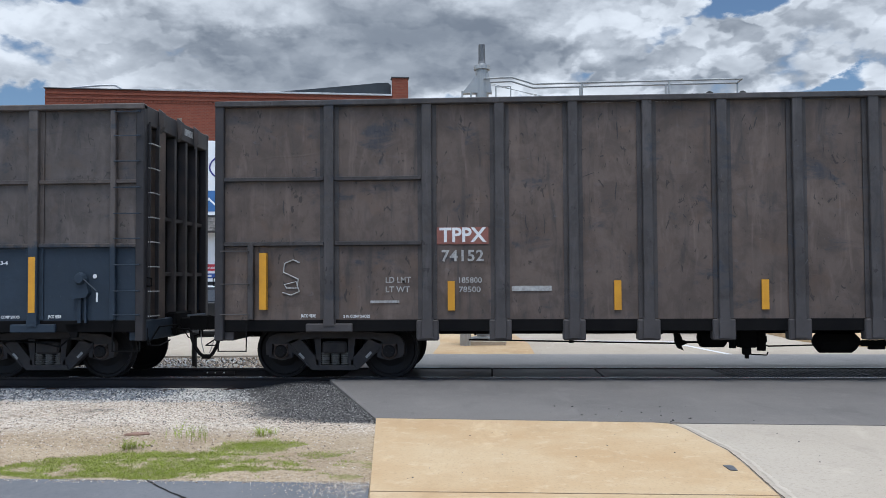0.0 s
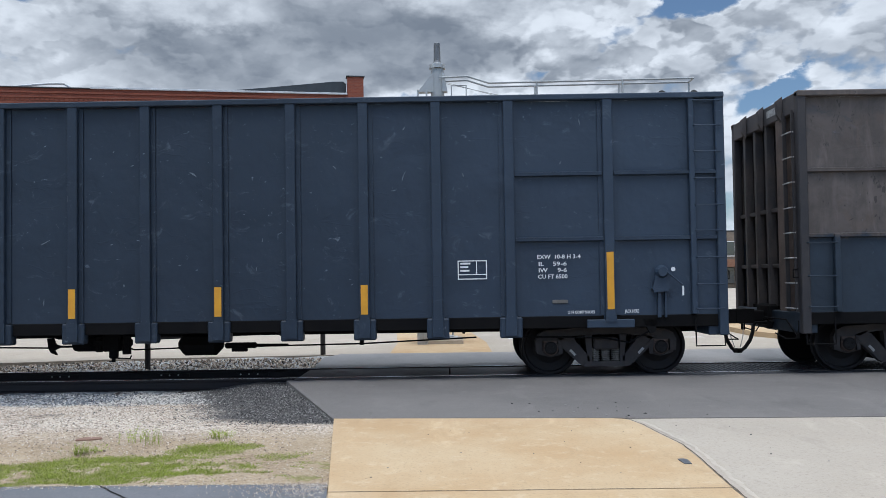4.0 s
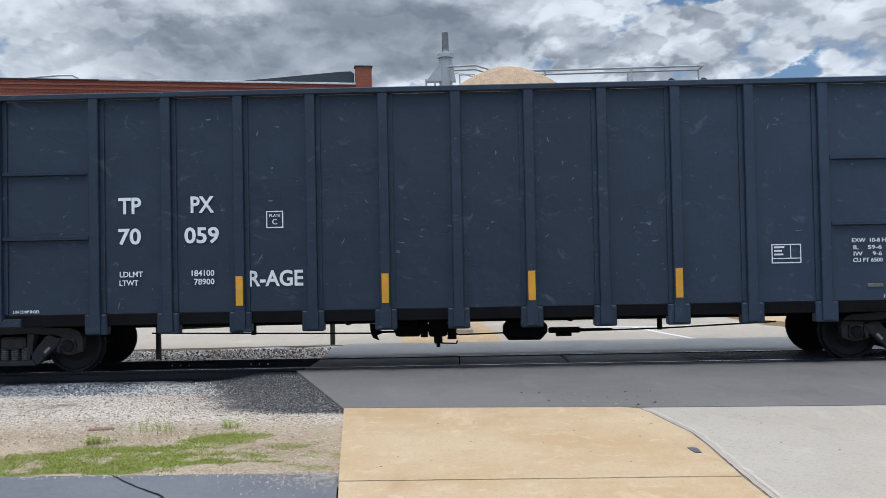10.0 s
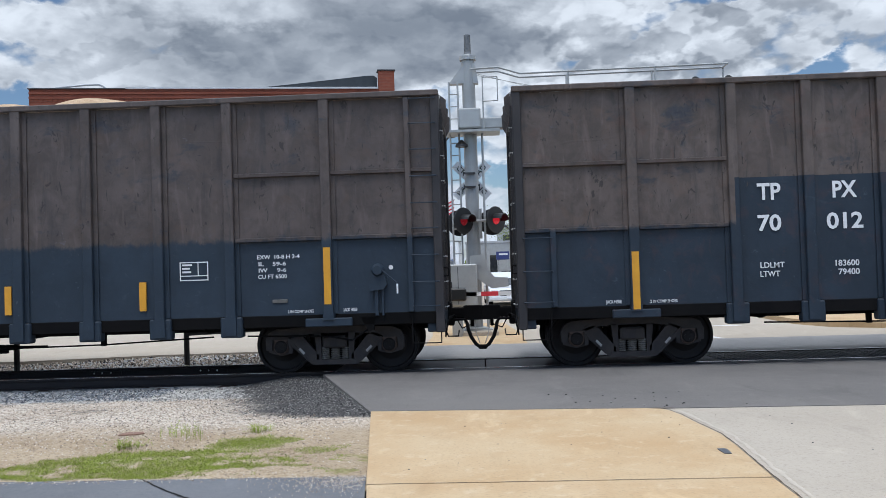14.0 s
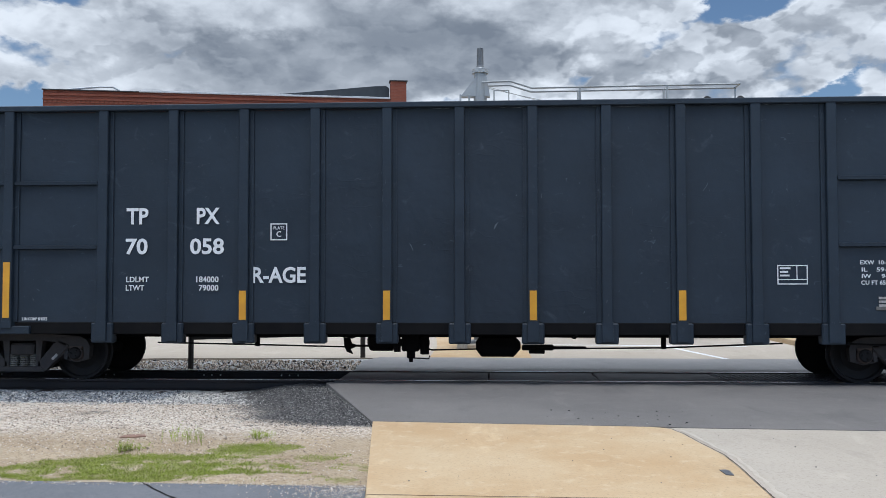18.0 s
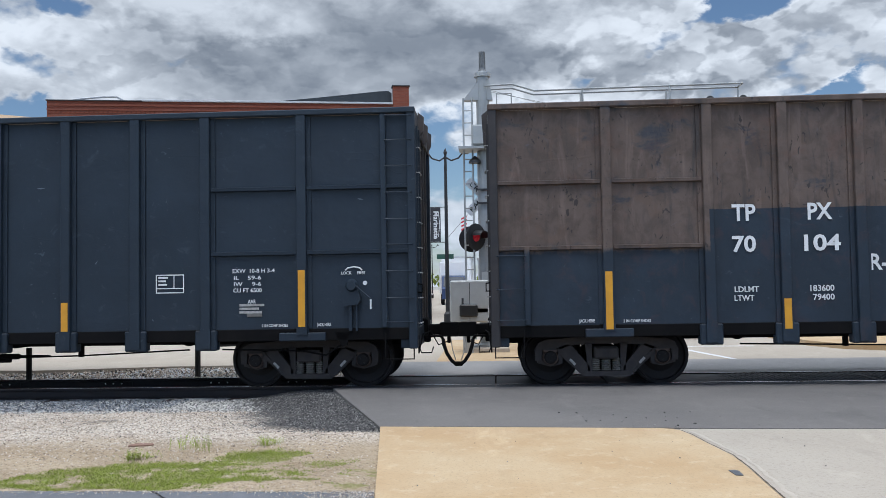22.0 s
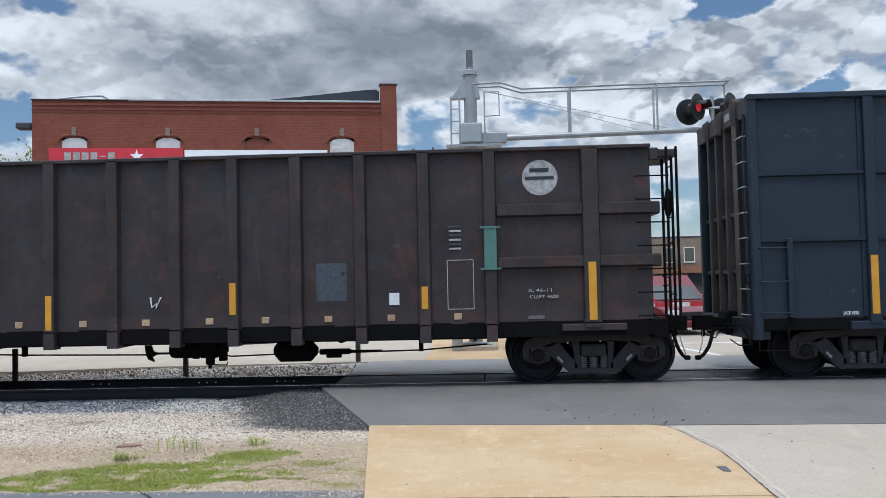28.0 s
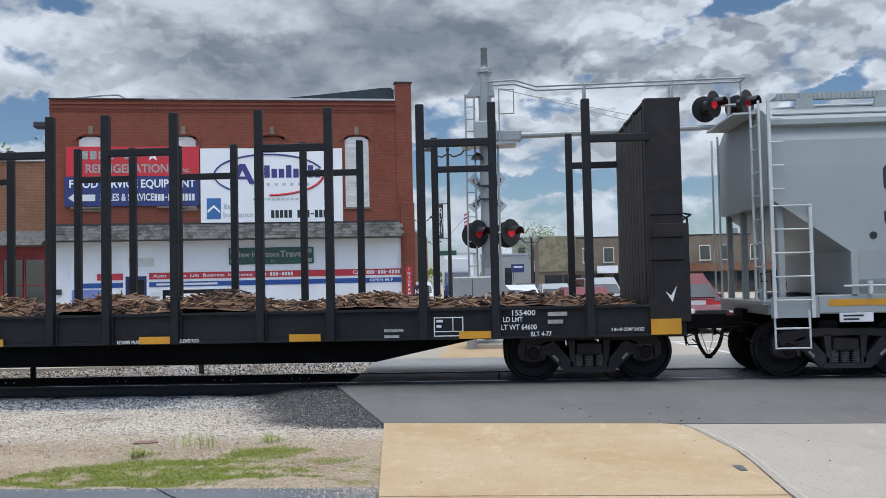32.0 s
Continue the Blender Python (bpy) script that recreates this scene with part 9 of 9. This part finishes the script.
def chip(b, rnd, x, y, z, s):
    """One angular stone of about the size s."""
    m = pose(x, y, z + s * 0.15, rnd.uniform(0, 360), rnd.uniform(0, 360), rnd.uniform(0, 360))
    k = [rnd.uniform(0.6, 1.1) * s for _ in range(6)]
    b.add([m @ Vector(p) for p in ((k[0], 0, 0), (-k[1], 0, 0), (0, k[2], 0), (0, -k[3], 0), (0, 0, k[4] * 0.7), (0, 0, -k[5] * 0.7))],
          [(0, 2, 4), (2, 1, 4), (1, 3, 4), (3, 0, 4), (2, 0, 5), (1, 2, 5), (3, 1, 5), (0, 3, 5)])


def stones(n, area, size, material, name, label, seed, far=False):
    rnd, b = random.Random(seed), Build()
    while n:
        x, y = rnd.uniform(area[0], area[1]), rnd.uniform(area[2], area[3])
        if not far and (x > verge_edge(y) - 0.05 or (y > 10.1 and x > verge_edge(y) - 1.5 and rnd.random() > 0.012 + 0.5 * max(0, verge_edge(y) - 1.2 - x))):
            n -= 1
            continue
        n -= 1
        s = rnd.uniform(*size)
        z = -0.16 + 0.11 * ((y - 16.1) / 2.85) ** 2 if far else on_verge(x, y)
        if far or turf(x, y) < 0.35:
            chip(b, rnd, x, y, z, s)
    return thing(name, label, "stones", kind="stuff", data=b, material=material)


def stone_mat(name, dark, mid, light):
    """Loose stones, each of its own shade."""
    m, n, b = blank(name)
    v = n.add("ShaderNodeNewGeometry")
    r = v.outputs["Random Per Island"]
    col = n.mix(n.step(r, 0.10, 0.55), dark, mid)
    col = n.mix(n.step(r, 0.55, 1.0), col, light)
    col = n.mix(n.math("MULTIPLY", n.noise(v.outputs["Position"], 160.0, 3.0, 0.6), 0.35), col, dark)
    n.put(b.inputs["Base Color"], col)
    b.inputs["Roughness"].default_value, b.inputs["Specular IOR Level"].default_value = 0.9, 0.2
    return m


M_ST1 = stone_mat("pale_stone_chips", (0.13, 0.125, 0.12), (0.44, 0.42, 0.385), (0.74, 0.71, 0.66))
M_ST2 = stone_mat("dark_stone_chips", (0.035, 0.034, 0.035), (0.12, 0.115, 0.11), (0.36, 0.345, 0.325))
M_ST3 = stone_mat("buff_stone_chips", (0.20, 0.155, 0.12), (0.58, 0.48, 0.385), (0.85, 0.79, 0.70))
M_ST4 = stone_mat("blue_grey_ballast_chips", (0.045, 0.05, 0.058), (0.19, 0.205, 0.225), (0.52, 0.53, 0.53))
stones(6500, (-9.4, -2.0, 11.9, 14.1), (0.010, 0.027), M_ST1, "ballast_stones", "pale loose ballast stones along the rail", 1)
stones(5200, (-9.4, -5.0, 12.3, 14.1), (0.012, 0.032), M_ST4, "ballast_stones", "blue-grey loose ballast stones along the rail", 9)
stones(1500, (-9.4, -1.4, 9.6, 14.1), (0.005, 0.015), M_ST2, "dark_stones", "dark loose stones in the ballast", 2)
stones(9500, (-9.4, -1.6, 8.4, 12.3), (0.005, 0.015), M_ST3, "gravel_stones", "small buff gravel stones", 3)
stones(5000, (-11, -2.7, 16.15, 18.7), (0.012, 0.04), M_ST3, "far_gravel", "buff gravel beyond the far rail", 5, True)
stones(1500, (-11, -2.7, 16.15, 18.7), (0.012, 0.04), M_ST2, "far_gravel", "dark stones beyond the far rail", 6, True)
stones(1800, (-6.5, -1.0, 7.05, 8.6), (0.004, 0.011), M_ST3, "loose_grit", "sandy grit at the pavement edge", 4)
# crumbled edge of the asphalt apron, and grit washed on to the parking asphalt
b, rnd = Build(), random.Random(12)
for i in range(5200):
    y = rnd.uniform(10.0, 14.0)
    x = verge_edge(y) - 0.06 - abs(rnd.gauss(0, 0.75))
    chip(b, rnd, x, y, verge_height(x, y), rnd.uniform(0.005, 0.016))
thing("asphalt_crumbs", "dark crumbled asphalt and grit beside the crossing", "crumbs", kind="stuff", data=b, material=M_ST2)
b = Build()
for i in range(1100):
    x, y = -0.98 - abs(rnd.gauss(0, 0.30)), 7.06 - abs(rnd.gauss(0, 0.26))
    if x < -0.495 - 0.121 * (y - 2.9):
        chip(b, rnd, x, y, -0.012, rnd.uniform(0.003, 0.009))
for i in range(700):
    x = rnd.uniform(-5.5, -1.1)
    chip(b, rnd, x, 7.06 - abs(rnd.gauss(0, 0.05)), -0.012, rnd.uniform(0.003, 0.010))
thing("loose_grit", "pale grit washed on to the parking asphalt", "grit", kind="stuff", data=b, material=M_ST3)

b1 = [Build(), Build(), Build()]
rnd = random.Random(8)
for i in range(190000):
    x, y = rnd.uniform(-7.6, -1.3), rnd.uniform(7.08, 9.2)
    dens = turf(x, y)
    if rnd.random() > dens:
        continue
    z, h, a = on_verge(x, y), rnd.uniform(0.006, 0.019) * (1.6 if rnd.random() < 0.06 else 1), rnd.uniform(0, 6.28)
    dx, dy, lx, ly = 0.0035 * math.cos(a), 0.0035 * math.sin(a), rnd.gauss(0, 0.016), rnd.gauss(0, 0.016)
    k = 0 if rnd.random() < 0.30 + 0.4 * dens else (1 if rnd.random() < 0.8 else 2)
    b1[k].add([(x - dx, y - dy, z - 0.003), (x + dx, y + dy, z - 0.003), (x + lx, y + ly, z + h)], [(0, 1, 2)])
for k, nm in enumerate(("bright green", "mid green", "dry straw")):
    thing("grass", nm + " short grass along the gravel", "grass", kind="stuff", data=b1[k], material=M_GRASS[k])


def weed(x, y, h, n, seed, spread=0.17):
    """Thin stems with narrow leaves along them."""
    rnd, b = random.Random(seed), Build()
    for i in range(n):
        a, l = rnd.uniform(0, 6.28), rnd.uniform(0.55, 1.0) * h
        d = rnd.uniform(0.1, 0.8) * spread
        tip = Vector((d * math.cos(a), d * math.sin(a), l))
        s = Vector((-math.sin(a), math.cos(a), 0)) * 0.0018
        root = Vector((rnd.gauss(0, 0.3), rnd.gauss(0, 0.3), 0)) * spread
        bow = lambda f, root=root, tip=tip, l=l: root + Vector((tip.x * f * f, tip.y * f * f, l * f * (1.15 - 0.15 * f)))
        b.add([root - s, root + s, bow(0.55) + s, bow(0.55) - s, bow(1.0)], [(0, 1, 2, 3), (3, 2, 4)])
        for j in range(rnd.randint(3, 6)):
            f, t = rnd.uniform(0.25, 1.0), rnd.uniform(0, 6.28)
            p, r = bow(f), rnd.uniform(0.012, 0.035) * (1.25 - 0.5 * f)
            out = Vector((math.cos(t), math.sin(t), rnd.uniform(0.0, 0.9))).normalized() * r
            side = Vector((-math.sin(t), math.cos(t), 0)) * r * 0.17
            b.add([p, p + out * 0.5 - side, p + out, p + out * 0.5 + side], [(0, 1, 2, 3)])
    return thing("weed", "wispy tuft of tall green weeds in the gravel", "plant", pose(x, y, on_verge(x, y) - 0.01), "weeds in the gravel", data=b, material=M_GRASS[0])


for i, (x, y, h, n) in enumerate(((-2.45, 9.15, 0.12, 40), (-3.30, 9.0, 0.22, 16), (-3.20, 9.1, 0.17, 12), (-3.02, 8.85, 0.20, 18), (-3.58, 8.42, 0.11, 60), (-3.46, 8.5, 0.08, 30), (-2.36, 9.2, 0.08, 20))):
    weed(x, y, h, n, i)
b = Build().prism([(2.055, 7.50), (2.115, 7.49), (2.125, 7.66), (2.10, 7.70), (2.045, 7.69)], "z", 0.0, 0.006)
thing("utility_lid", "small grey metal lid set in the sidewalk", "lid", data=b, material=plain("grey_lid_steel", (0.16, 0.17, 0.19), rough=0.5, metal=0.5), m=pose(-0.06, 0, 0.002))
thing("rusty_plate", "flat rusty scrap plate half buried in the gravel", "scrap", pose(-3.82, 9.25, verge_height(-3.82, 9.25) + 0.006, 0, 0, 12), data=Build().prism([(-0.14, -0.05), (0.02, -0.08), (0.13, -0.04), (0.10, 0.05), (-0.02, 0.09), (-0.11, 0.05)], "z", -0.01, 0.001), material=plain("rusted_scrap", (0.25, 0.145, 0.105), (0.17, 0.105, 0.08), rough=0.9, scale=20))
crack("asphalt_seam", [(-2.85, 7.06), (-2.78, 6.98), (-2.675, 6.86), (-2.49, 6.66), (-2.275, 6.45), (-2.07, 6.2), (-1.9, 5.9), (-1.7, 5.0)], 0.018, -0.0095, "dark ragged tar seam across the parking asphalt", 5, M_RUBBER)
b, rnd = Build(), random.Random(31)
for i in range(26):
    x, y, s = rnd.gauss(1.7, 0.6), rnd.uniform(10.0, 11.2), rnd.uniform(0.005, 0.014)
    b.box(x - s, y - s, -0.004, x + s, y + s, s * 0.8 - 0.004, s * 0.4)
for i in range(30):
    x, y, s = rnd.uniform(-0.9, 4.5), rnd.uniform(6.8, 9.7), rnd.uniform(0.003, 0.008)
    b.box(x - s, y - s, 0.0, x + s, y + s, s * 0.8, s * 0.4)
thing("pebbles", "scattered pebbles on the paving", "pebbles", kind="stuff", data=b, material=M_ST2)


# ------------------------------------------------------------------ what moves
def motions():
    for car, middle in MOVERS:
        walk(car, [(t, pose(middle + s, YC, 0)) for t, s in RUN])
    ts, ss = [t for t, _ in RUN], [s for _, s in RUN]
    steps = [i / 15 for i in range(32 * 15 + 1)]
    turns = [float(np.interp(t, ts, ss)) / 0.457 for t in steps]
    for wheelset, x in WHEELS:
        rows = [(t, Matrix.Translation((x, 0, 0.457)) @ Matrix.Rotation(a, 4, "Y")) for t, a in zip(steps, turns)]
        walk(wheelset, rows)


motions()
